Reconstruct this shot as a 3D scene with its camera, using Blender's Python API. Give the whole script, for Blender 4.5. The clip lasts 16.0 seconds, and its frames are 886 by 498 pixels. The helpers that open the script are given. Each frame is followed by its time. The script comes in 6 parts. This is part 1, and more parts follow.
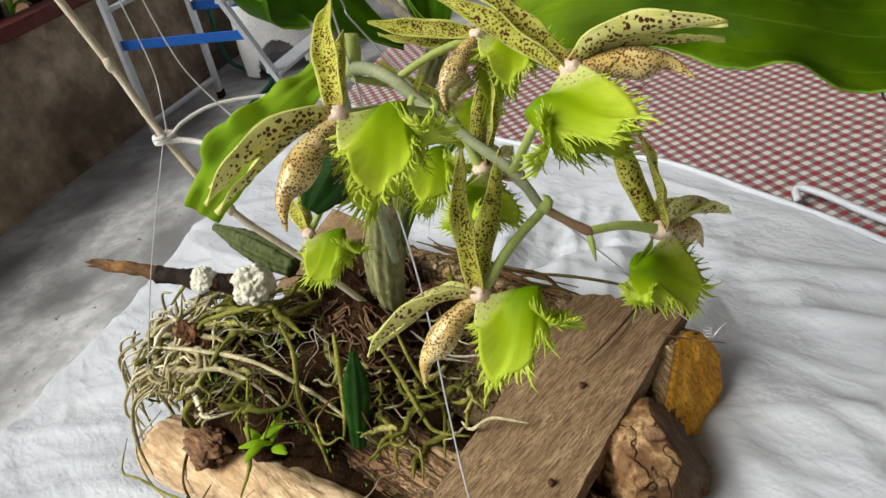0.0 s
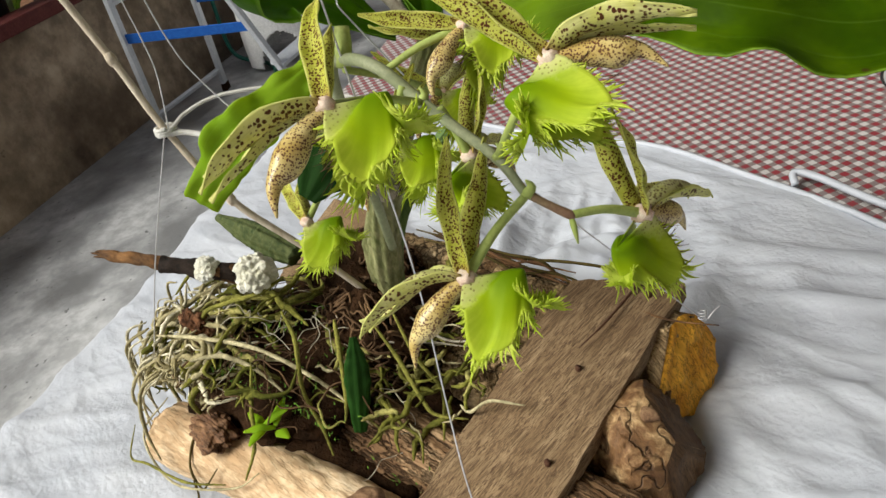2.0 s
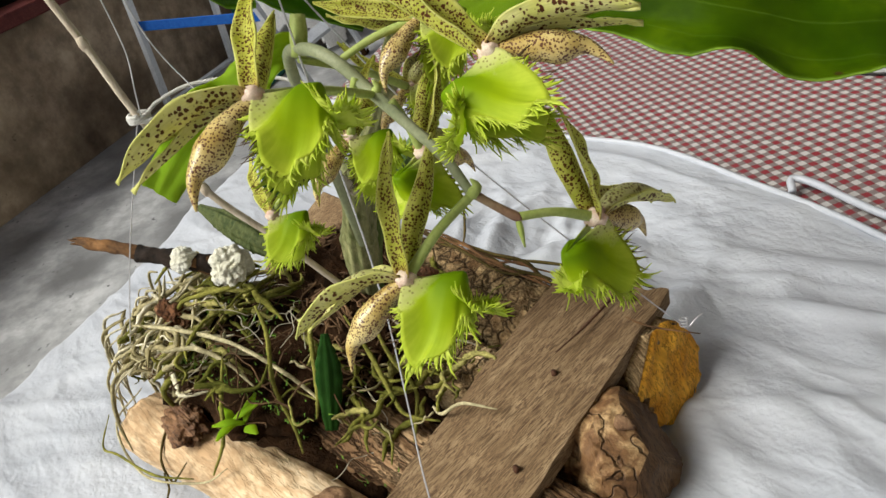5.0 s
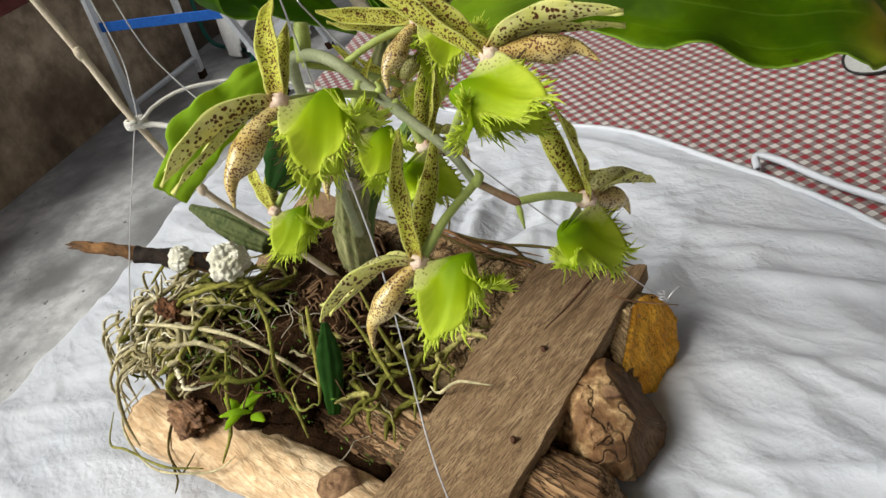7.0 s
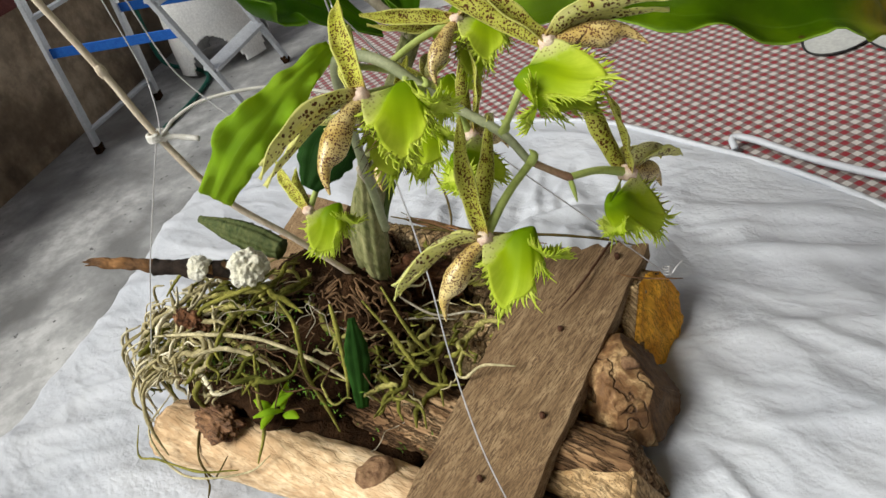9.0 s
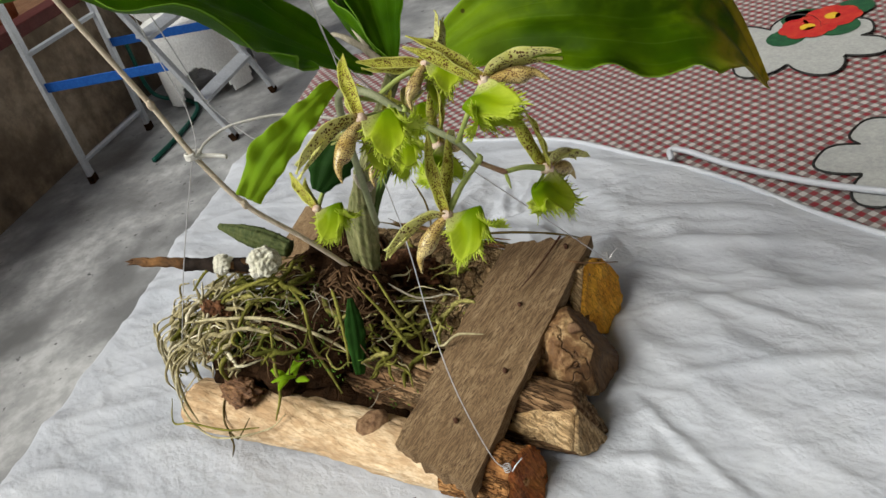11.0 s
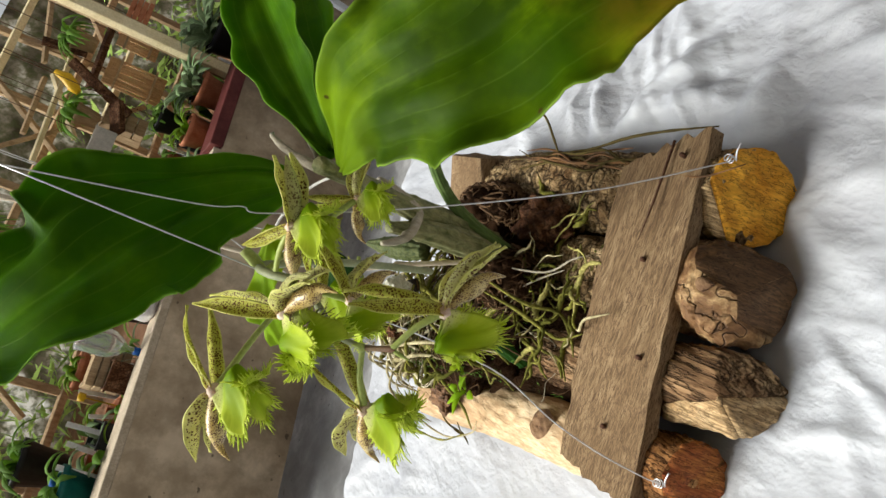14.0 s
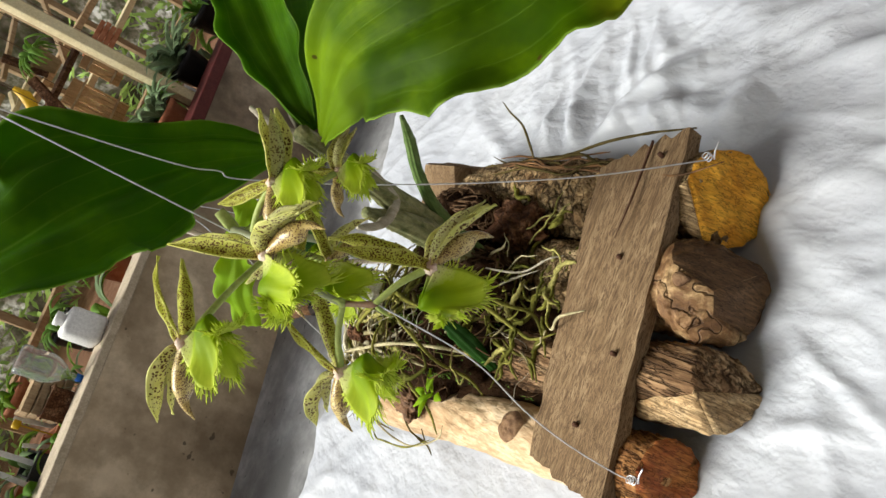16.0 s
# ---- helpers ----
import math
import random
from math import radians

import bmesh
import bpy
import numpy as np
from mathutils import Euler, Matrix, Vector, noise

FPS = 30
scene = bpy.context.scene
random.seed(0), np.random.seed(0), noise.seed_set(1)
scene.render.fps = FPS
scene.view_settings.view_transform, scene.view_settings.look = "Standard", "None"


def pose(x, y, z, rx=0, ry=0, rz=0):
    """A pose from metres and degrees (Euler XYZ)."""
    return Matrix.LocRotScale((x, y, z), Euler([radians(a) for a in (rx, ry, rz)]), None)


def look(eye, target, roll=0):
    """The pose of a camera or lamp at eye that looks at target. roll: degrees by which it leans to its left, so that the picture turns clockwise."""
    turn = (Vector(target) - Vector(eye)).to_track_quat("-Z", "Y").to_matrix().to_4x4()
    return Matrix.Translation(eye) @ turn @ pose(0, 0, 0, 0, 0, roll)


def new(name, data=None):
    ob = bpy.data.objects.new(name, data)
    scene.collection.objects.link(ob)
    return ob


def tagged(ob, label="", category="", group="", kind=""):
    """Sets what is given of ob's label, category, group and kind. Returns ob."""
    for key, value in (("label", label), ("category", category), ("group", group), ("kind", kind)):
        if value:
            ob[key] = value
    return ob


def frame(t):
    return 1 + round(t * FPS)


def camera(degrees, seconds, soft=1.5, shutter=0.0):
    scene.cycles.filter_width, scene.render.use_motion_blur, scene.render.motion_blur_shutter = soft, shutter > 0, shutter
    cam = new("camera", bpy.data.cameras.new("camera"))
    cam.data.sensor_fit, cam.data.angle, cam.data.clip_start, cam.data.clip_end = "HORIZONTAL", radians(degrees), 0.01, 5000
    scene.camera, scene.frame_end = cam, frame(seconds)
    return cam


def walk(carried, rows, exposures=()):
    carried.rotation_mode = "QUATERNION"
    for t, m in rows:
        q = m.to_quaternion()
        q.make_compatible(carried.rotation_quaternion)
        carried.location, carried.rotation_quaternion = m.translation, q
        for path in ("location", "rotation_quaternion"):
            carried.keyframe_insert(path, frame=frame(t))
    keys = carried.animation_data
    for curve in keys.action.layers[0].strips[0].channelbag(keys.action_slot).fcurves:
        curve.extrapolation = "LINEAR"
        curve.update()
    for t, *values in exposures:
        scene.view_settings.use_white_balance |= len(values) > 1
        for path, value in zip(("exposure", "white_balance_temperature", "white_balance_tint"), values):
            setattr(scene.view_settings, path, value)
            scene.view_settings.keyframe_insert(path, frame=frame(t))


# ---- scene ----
cam = camera(61.9, 16.0)
METRES, EYE, TILT, LEAN, TURN = 0.7, 0.42, -33.02, 13.14, 44.81
ROWS = [
    (0.0, 0.0, 0.0, 0.0, 0.0, 0.0, -0.0),
    (0.5, 0.0029, -0.0051, 0.0044, -0.01, 0.76, 0.05),
    (1.0, 0.0011, -0.0087, 0.0065, 0.24, 0.31, 0.31),
    (1.5, 0.0024, -0.0133, 0.0047, 0.58, -0.35, 0.91),
    (2.0, 0.0093, -0.0128, -0.0022, 0.55, -0.82, 0.64),
    (2.5, 0.0156, -0.015, -0.0033, 1.57, -1.24, 1.01),
    (3.0, 0.022, -0.0184, 0.0045, 2.33, -1.45, 1.44),
    (3.5, 0.0319, -0.0115, 0.0088, 3.27, -1.89, 2.15),
    (4.0, 0.0454, -0.0049, 0.0071, 2.76, -1.76, 2.47),
    (4.5, 0.0434, -0.0026, -0.0026, 2.32, -1.51, -0.61),
    (5.0, 0.0414, 0.0024, -0.0002, 1.47, -1.15, -1.05),
    (7.5, 0.0132, -0.0345, 0.0119, -1.68, -1.0, 3.8),
    (8.0, 0.002, -0.0268, 0.003, -3.16, -1.14, 4.25),
    (8.5, -0.0124, -0.0276, -0.003, -3.91, -1.33, 4.84),
    (9.0, -0.0319, -0.0622, -0.0138, -3.84, -1.53, 5.24),
    (11.5, 0.004, -0.1984, -0.0389, -2.55, 0.27, 9.03),
    (12.0, 0.123, -0.1101, 0.0178, 8.04, -5.36, 16.84),
    (12.5, 0.2338, -0.0559, 0.0701, 17.4, -9.84, 24.67),
    (13.0, 0.3007, -0.0343, 0.0879, 22.54, -10.89, 30.24),
    (13.5, 0.344, -0.0374, 0.0999, 24.65, -10.77, 34.94),
    (14.0, 0.3664, -0.0425, 0.1117, 24.87, -9.98, 34.88),
    (14.5, 0.3611, -0.0561, 0.0925, 23.4, -9.88, 33.09),
    (15.0, 0.3603, -0.0447, 0.0859, 22.13, -9.46, 33.39),
    (15.5, 0.3588, -0.0555, 0.0867, 22.35, -8.13, 33.31),
    (16.0, 0.3189, -0.059, 0.0722, 21.37, -8.31, 31.98),
]
ENDS = [(7.3, look((0.028, -0.002, 0.434), (-1.282, 1.014, -0.685), -17.7)),
        (9.2, look((0.026, -0.069, 0.448), (-1.168, 1.102, -0.648), -16.4)),
        (11.3, look((0.106, -0.122, 0.488), (-1.155, 0.991, -0.594), -20.5))]
walk(cam, sorted(ENDS + [(t, pose(0, 0, EYE, TILT, LEAN, TURN) @ pose(METRES * x, METRES * y, METRES * z, 90 + pitch, roll, yaw)) for t, x, y, z, yaw, pitch, roll in ROWS], key=lambda row: row[0]),
     [(0.0, 0.61), (3.5, 0.56), (5.0, 0.59), (8.0, 0.62), (9.0, 0.54), (11.5, 0.28), (12.0, 0.5), (12.5, 0.58), (13.0, 0.84), (14.0, 0.88), (16.0, 0.90)])

# ---- light ----
world = bpy.data.worlds.new("sky")
scene.world = world
world.use_nodes = True
wn = world.node_tree
sky = wn.nodes.new("ShaderNodeTexSky")
sky.sky_type = "NISHITA"
sky.sun_disc = False
sky.sun_elevation = radians(43.8)
sky.sun_rotation = radians(-156.6)
sky.air_density, sky.dust_density, sky.ozone_density = 1.0, 3.0, 1.0
soft_sky = wn.nodes.new("ShaderNodeHueSaturation")
soft_sky.inputs["Saturation"].default_value = 0.28
wn.links.new(sky.outputs["Color"], soft_sky.inputs["Color"])
wn.links.new(soft_sky.outputs["Color"], wn.nodes["Background"].inputs["Color"])
wn.nodes["Background"].inputs["Strength"].default_value = 0.060
sun_data = bpy.data.lights.new("sun", "SUN")
sun_data.energy, sun_data.angle, sun_data.color = 3.4, radians(33), (1.0, 0.985, 0.90)
sun = new("sun", sun_data)
sun.matrix_world = look((-1.9, -4.4, 4.6), (0, 0, 0))


# ---- helpers of this scene ----
def V(*a):
    return Vector(a)


def part(name, bm, material, parent=None, label="", smooth=True, double=0.0):
    """Links a bmesh as one mesh object under a thing or a part. double: the thickness of a thin sheet."""
    me = bpy.data.meshes.new(name)
    bm.normal_update()
    bm.to_mesh(me)
    bm.free()
    if smooth:
        me.polygons.foreach_set("use_smooth", [True] * len(me.polygons))
    me.materials.append(material)
    ob = new(name, me)
    if parent is not None:
        ob.parent = parent
    if double:
        s = ob.modifiers.new("thickness", "SOLIDIFY")
        s.thickness, s.offset = double, 0.0
    if label:
        ob["label"] = label
    return ob


def thing(name, label, category, group="", kind=""):
    return tagged(new(name), label, category, group, kind)


def spline(pts, n):
    """n + 1 points of a smooth curve through pts."""
    pts = [Vector(p) for p in pts]
    ext = [2 * pts[0] - pts[1]] + pts + [2 * pts[-1] - pts[-2]]
    out, last = [], len(pts) - 1
    for k in range(n + 1):
        u = k / n * last
        i = min(int(u), last - 1)
        f = u - i
        a, b, c, d = ext[i:i + 4]
        out.append(0.5 * (2 * b + (c - a) * f + (2 * a - 5 * b + 4 * c - d) * f * f + (3 * b - a - 3 * c + d) * f ** 3))
    return out


def values(keys, n):
    """n + 1 numbers that run smoothly through keys."""
    return [p.x for p in spline([(k, 0, 0) for k in keys], n)]


def tube(bm, pts, radii, seg=8, rough=0.0, scale=60.0, cap=True):
    """A round rod along pts with the given radii; rough: how uneven it is, as a part of the radius."""
    rings, side = [], None
    n = len(pts)
    for i, p in enumerate(pts):
        t = (pts[min(i + 1, n - 1)] - pts[max(i - 1, 0)]).normalized()
        if side is None:
            side = t.orthogonal().normalized()
        side = (side - t * side.dot(t)).normalized()
        up = t.cross(side)
        r = radii[i] if hasattr(radii, "__len__") else radii
        ring = []
        for k in range(seg):
            a = 2 * math.pi * k / seg
            d = side * math.cos(a) + up * math.sin(a)
            q = p + d * r
            if rough:
                q = p + d * r * (1 + rough * noise.noise(q * scale))
            ring.append(bm.verts.new(q))
        rings.append(ring)
    for a, b in zip(rings, rings[1:]):
        for k in range(seg):
            bm.faces.new((a[k], a[(k + 1) % seg], b[(k + 1) % seg], b[k]))
    if cap:
        bm.faces.new(list(reversed(rings[0])))
        bm.faces.new(rings[-1])
    return rings


def rod(name, pts, radii, material, parent=None, label="", n=24, seg=8, rough=0.0, scale=60.0):
    bm = bmesh.new()
    path = spline(pts, n) if len(pts) > 2 else [Vector(pts[0]).lerp(Vector(pts[1]), k / n) for k in range(n + 1)]
    rad = values(radii, n) if hasattr(radii, "__len__") else radii
    tube(bm, path, rad, seg, rough, scale)
    return part(name, bm, material, parent, label)


def sheet(bm, nu, nv, f, uv=None):
    """A grid of quads; f(u, v) with u and v from 0 to 1 gives the place. uv: the layer that keeps u and v."""
    rows = [[bm.verts.new(f(i / nu, j / nv)) for i in range(nu + 1)] for j in range(nv + 1)]
    for j in range(nv):
        for i in range(nu):
            face = bm.faces.new((rows[j][i], rows[j][i + 1], rows[j + 1][i + 1], rows[j + 1][i]))
            if uv:
                for loop, (a, b) in zip(face.loops, ((i, j), (i + 1, j), (i + 1, j + 1), (i, j + 1))):
                    loop[uv].uv = (a / nu, b / nv)
    return rows


def box(bm, size, m=Matrix(), bevel=0.0):
    made = bmesh.ops.create_cube(bm, size=1.0, matrix=m @ Matrix.Diagonal((*size, 1)))
    if bevel:
        edges = list({e for v in made["verts"] for e in v.link_edges})
        bmesh.ops.bevel(bm, geom=edges, offset=bevel, segments=2, affect="EDGES", profile=0.5)


def beam(bm, a, b, w, h, up=(0, 0, 1), bevel=0.0):
    """A bar of width w and height h from a to b."""
    a, b = Vector(a), Vector(b)
    z = (b - a).normalized()
    x = Vector(up).cross(z)
    x = x.normalized() if x.length > 1e-4 else z.orthogonal().normalized()
    y = z.cross(x)
    m = Matrix((x, y, z)).transposed().to_4x4()
    m.translation = (a + b) / 2
    box(bm, (w, h, (b - a).length), m, bevel)


# ---- materials ----
class Nodes:
    """A material under construction."""

    def __init__(self, name, rough=0.6, metal=0.0, spec=0.5):
        self.m = bpy.data.materials.new(name)
        self.m.use_nodes = True
        self.t = self.m.node_tree
        self.b = self.t.nodes["Principled BSDF"]
        self.b.inputs["Roughness"].default_value = rough
        self.b.inputs["Metallic"].default_value = metal
        self.b.inputs["Specular IOR Level"].default_value = spec
        self.co = self.t.nodes.new("ShaderNodeTexCoord")

    def add(self, kind, **sets):
        n = self.t.nodes.new(kind)
        for k, v in sets.items():
            n.inputs[k.replace("_", " ")].default_value = v
        return n

    def link(self, a, b):
        self.t.links.new(a, b)

    def coords(self, scale=(1, 1, 1), source="Object", turn=(0, 0, 0)):
        mp = self.add("ShaderNodeMapping", Scale=scale, Rotation=turn)
        self.link(self.co.outputs[source], mp.inputs["Vector"])
        return mp.outputs["Vector"]

    def noise(self, vec, scale, detail=5.0, rough=0.6):
        n = self.add("ShaderNodeTexNoise", Scale=scale, Detail=detail, Roughness=rough)
        self.link(vec, n.inputs["Vector"])
        return n.outputs["Fac"]

    def cells(self, vec, scale, feature="F1", random=1.0, out="Distance"):
        n = self.t.nodes.new("ShaderNodeTexVoronoi")
        n.feature = feature
        n.inputs["Scale"].default_value = scale
        n.inputs["Randomness"].default_value = random
        self.link(vec, n.inputs["Vector"])
        return n.outputs[out]

    def ramp(self, fac, *stops, ease="LINEAR"):
        n = self.t.nodes.new("ShaderNodeValToRGB")
        e = n.color_ramp.elements
        n.color_ramp.interpolation = ease
        while len(e) < len(stops):
            e.new(0.5)
        for k, (p, c) in zip(e, stops):
            k.position = p
            k.color = (c, c, c, 1) if isinstance(c, (int, float)) else (*c, 1)
        self.link(fac, n.inputs["Fac"])
        return n.outputs["Color"]

    def mix(self, fac, a, b, kind="MIX"):
        n = self.t.nodes.new("ShaderNodeMix")
        n.data_type, n.blend_type = "RGBA", kind
        for key, v in ((0, fac), (6, a), (7, b)):
            if isinstance(v, (int, float)):
                n.inputs[key].default_value = v
            elif isinstance(v, tuple):
                n.inputs[key].default_value = (*v, 1)
            else:
                self.link(v, n.inputs[key])
        return n.outputs[2]

    def math(self, op, a, b=0.0):
        n = self.t.nodes.new("ShaderNodeMath")
        n.operation = op
        for i, v in enumerate((a, b)):
            if isinstance(v, (int, float)):
                n.inputs[i].default_value = v
            else:
                self.link(v, n.inputs[i])
        return n.outputs[0]

    def bump(self, height, strength=0.4, distance=0.002):
        n = self.add("ShaderNodeBump", Strength=strength, Distance=distance)
        self.link(height, n.inputs["Height"])
        self.link(n.outputs["Normal"], self.b.inputs["Normal"])

    def colour(self, c):
        if isinstance(c, tuple):
            self.b.inputs["Base Color"].default_value = (*c, 1)
        else:
            self.link(c, self.b.inputs["Base Color"])
        return self

    def through_light(self, weight, c):
        """Lets a part of the light through a thin sheet."""
        tr = self.t.nodes.new("ShaderNodeBsdfTranslucent")
        if isinstance(c, tuple):
            tr.inputs["Color"].default_value = (*c, 1)
        else:
            self.link(c, tr.inputs["Color"])
        mx = self.t.nodes.new("ShaderNodeMixShader")
        mx.inputs[0].default_value = weight
        out = self.t.nodes["Material Output"]
        self.link(self.b.outputs[0], mx.inputs[1])
        self.link(tr.outputs[0], mx.inputs[2])
        self.link(mx.outputs[0], out.inputs["Surface"])
        return self


def mottled(name, a, b, scale=30, rough=0.7, bump=0.3, distance=0.002, fine=8.0, stretch=(1, 1, 1), metal=0.0, spec=0.22, per_object=0.0):
    """Two colours mixed at two scales, with a fine relief."""
    k = Nodes(name, rough, metal, spec)
    vec = k.coords(stretch)
    big, small = k.noise(vec, scale), k.noise(vec, scale * fine, 4, 0.7)
    col = k.mix(k.ramp(big, (0.3, 0.0), (0.7, 1.0)), a, b)
    col = k.mix(k.ramp(small, (0.35, 0.35), (0.65, 0.0)), col, tuple(0.45 * v for v in a))
    if per_object:
        info = k.t.nodes.new("ShaderNodeObjectInfo")
        col = k.mix(k.math("MULTIPLY", info.outputs["Random"], per_object), col, tuple(0.3 * v for v in b))
    k.colour(col)
    if bump:
        k.bump(k.mix(0.5, big, small), bump, distance)
    return k.m


def plank_material():
    k = Nodes("weathered_board", 0.85, 0, 0.12)
    bend = k.add("ShaderNodeTexNoise", Scale=14.0, Detail=2.0)
    k.link(k.coords((1, 1, 1)), bend.inputs["Vector"])
    vec = k.mix(0.05, k.coords((9, 1.0, 9)), bend.outputs["Color"], "ADD")
    grain, fine = k.noise(vec, 16, 6, 0.65), k.noise(k.coords((50, 1.6, 50)), 26, 5, 0.75)
    broad = k.noise(k.coords((2, 0.8, 2)), 14, 4, 0.6)
    col = k.ramp(grain, (0.25, (0.155, 0.100, 0.052)), (0.5, (0.275, 0.188, 0.105)), (0.75, (0.43, 0.312, 0.182)))
    col = k.mix(k.ramp(broad, (0.38, 0.55), (0.6, 0.0)), col, (0.16, 0.10, 0.052))
    col = k.mix(k.ramp(fine, (0.40, 0.9), (0.56, 0.0)), col, (0.080, 0.047, 0.026))
    short = k.ramp(k.noise(k.coords((7, 0.75, 7)), 85, 4, 0.7), (0.36, 0.9), (0.43, 0.0))
    col = k.mix(k.math("MULTIPLY", short, k.ramp(broad, (0.42, 0.0), (0.52, 1.0))), col, (0.075, 0.042, 0.024))
    check = k.ramp(k.math("ABSOLUTE", k.math("SUBTRACT", k.noise(k.coords((5, 0.22, 5)), 30, 3, 0.5), 0.5)), (0.0, 0.75), (0.006, 0.0))
    col = k.mix(check, col, (0.04, 0.022, 0.012))
    k.colour(col)
    k.bump(k.mix(0.5, grain, fine), 0.7, 0.0016)
    return k.m


def bark_material(name, dark, mid, pale, along=0.25, across=1.0, deep=0.9, lift=0.002):
    """Bark with cracks along the log and, as far as across tells, over it."""
    k = Nodes(name, 0.9, 0, 0.15)
    vec = k.coords((1, 1, 1))

    def cracks(stretch, scale, width):
        n = k.noise(k.coords(stretch), scale, 4, 0.62)
        return k.ramp(k.math("ABSOLUTE", k.math("SUBTRACT", n, 0.5)), (0.0, 1.0), (width, 0.0))

    long_ones = k.mix(1.0, cracks((along, 1, 1), 75, 0.035), cracks((along, 1, 1), 170, 0.03), "LIGHTEN")
    short_ones = k.math("MULTIPLY", cracks((1, along * 1.4, along * 1.4), 95, 0.03), across)
    gap = k.mix(1.0, long_ones, short_ones, "LIGHTEN")
    if across > 0.5:
        warp = k.add("ShaderNodeTexNoise", Scale=130.0, Detail=3.0)
        k.link(vec, warp.inputs["Vector"])
        bent = k.mix(0.012, k.coords((1.25, 0.8, 0.8)), warp.outputs["Color"], "ADD")
        blocks = k.ramp(k.cells(bent, 82, "DISTANCE_TO_EDGE"), (0.0, 1.0), (0.16, 0.0))
        worn = k.ramp(k.noise(vec, 30, 3, 0.6), (0.36, 0.55), (0.5, 1.0))
        gap = k.mix(1.0, k.math("MULTIPLY", gap, 0.45), k.math("MULTIPLY", blocks, worn), "LIGHTEN")
    big, fine = k.noise(k.coords((min(1.0, 2 * along), 1, 1)), 30, 5, 0.6), k.noise(k.coords((min(0.5, 2 * along), 1, 1)), 240, 4, 0.7)
    col = k.ramp(big, (0.35, dark), (0.52, mid), (0.68, pale))
    col = k.mix(k.ramp(fine, (0.40, 0.75), (0.58, 0.0)), col, dark)
    col = k.mix(k.math("MULTIPLY", gap, deep), col, tuple(0.14 * v for v in dark))
    k.colour(col)
    k.bump(k.mix(0.7, fine, k.ramp(gap, (0.0, 1.0), (1.0, 0.0))), 0.9, lift)
    return k.m


def cut_material(name, a, b, saw_marks=0.6, relief=0.9):
    k = Nodes(name, 0.7, 0, 0.3)
    vec = k.coords((1, 1, 1))
    rings = k.t.nodes.new("ShaderNodeTexWave")
    rings.wave_type, rings.rings_direction = "RINGS", "X"
    for key, v in (("Scale", 70.0), ("Distortion", 9.0), ("Detail", 3.0)):
        rings.inputs[key].default_value = v
    k.link(vec, rings.inputs["Vector"])
    saw = k.noise(k.coords((2, 60, 6)), 12, 4, 0.6)
    big = k.noise(vec, 45, 5, 0.65)
    col = k.mix(k.ramp(big, (0.35, 0.0), (0.65, 1.0)), a, b)
    col = k.mix(k.math("MULTIPLY", rings.outputs["Fac"], 0.22), col, tuple(0.35 * v for v in a))
    col = k.mix(k.ramp(saw, (0.4, saw_marks), (0.6, 0.0)), col, tuple(0.35 * v for v in a))
    split = k.noise(k.coords((20, 40, 9)), 6, 4, 0.7)
    col = k.mix(k.ramp(k.math("ABSOLUTE", k.math("SUBTRACT", split, 0.5)), (0.0, 0.85), (0.03, 0.0)), col, tuple(0.15 * v for v in a))
    k.colour(col)
    k.bump(k.mix(0.5, saw, big), relief, 0.003)
    return k.m


def callus_material():
    """Healed wood: tan swirls between dark creases."""
    k = Nodes("callused_wood", 0.65, 0, 0.25)
    vec = k.coords((1, 1, 1))
    warp = k.add("ShaderNodeTexNoise", Scale=38.0, Detail=3.0)
    k.link(vec, warp.inputs["Vector"])
    bent = k.mix(0.02, vec, warp.outputs["Color"], "ADD")
    big, fine = k.noise(bent, 48, 5, 0.65), k.noise(bent, 330, 4, 0.7)
    crack = k.ramp(k.math("ABSOLUTE", k.math("SUBTRACT", k.noise(bent, 30, 2, 0.5), 0.5)), (0.0, 1.0), (0.018, 0.0))
    col = k.ramp(big, (0.34, (0.075, 0.034, 0.014)), (0.50, (0.20, 0.105, 0.044)), (0.62, (0.46, 0.30, 0.145)), (0.74, (0.64, 0.47, 0.26)))
    col = k.mix(k.ramp(fine, (0.38, 0.6), (0.58, 0.0)), col, (0.10, 0.05, 0.022))
    col = k.mix(k.math("MULTIPLY", crack, 0.5), col, (0.04, 0.018, 0.008))
    k.colour(col)
    k.bump(k.mix(0.45, k.ramp(crack, (0.0, 1.0), (1.0, 0.0)), k.mix(0.5, big, fine)), 1.0, 0.004)
    return k.m


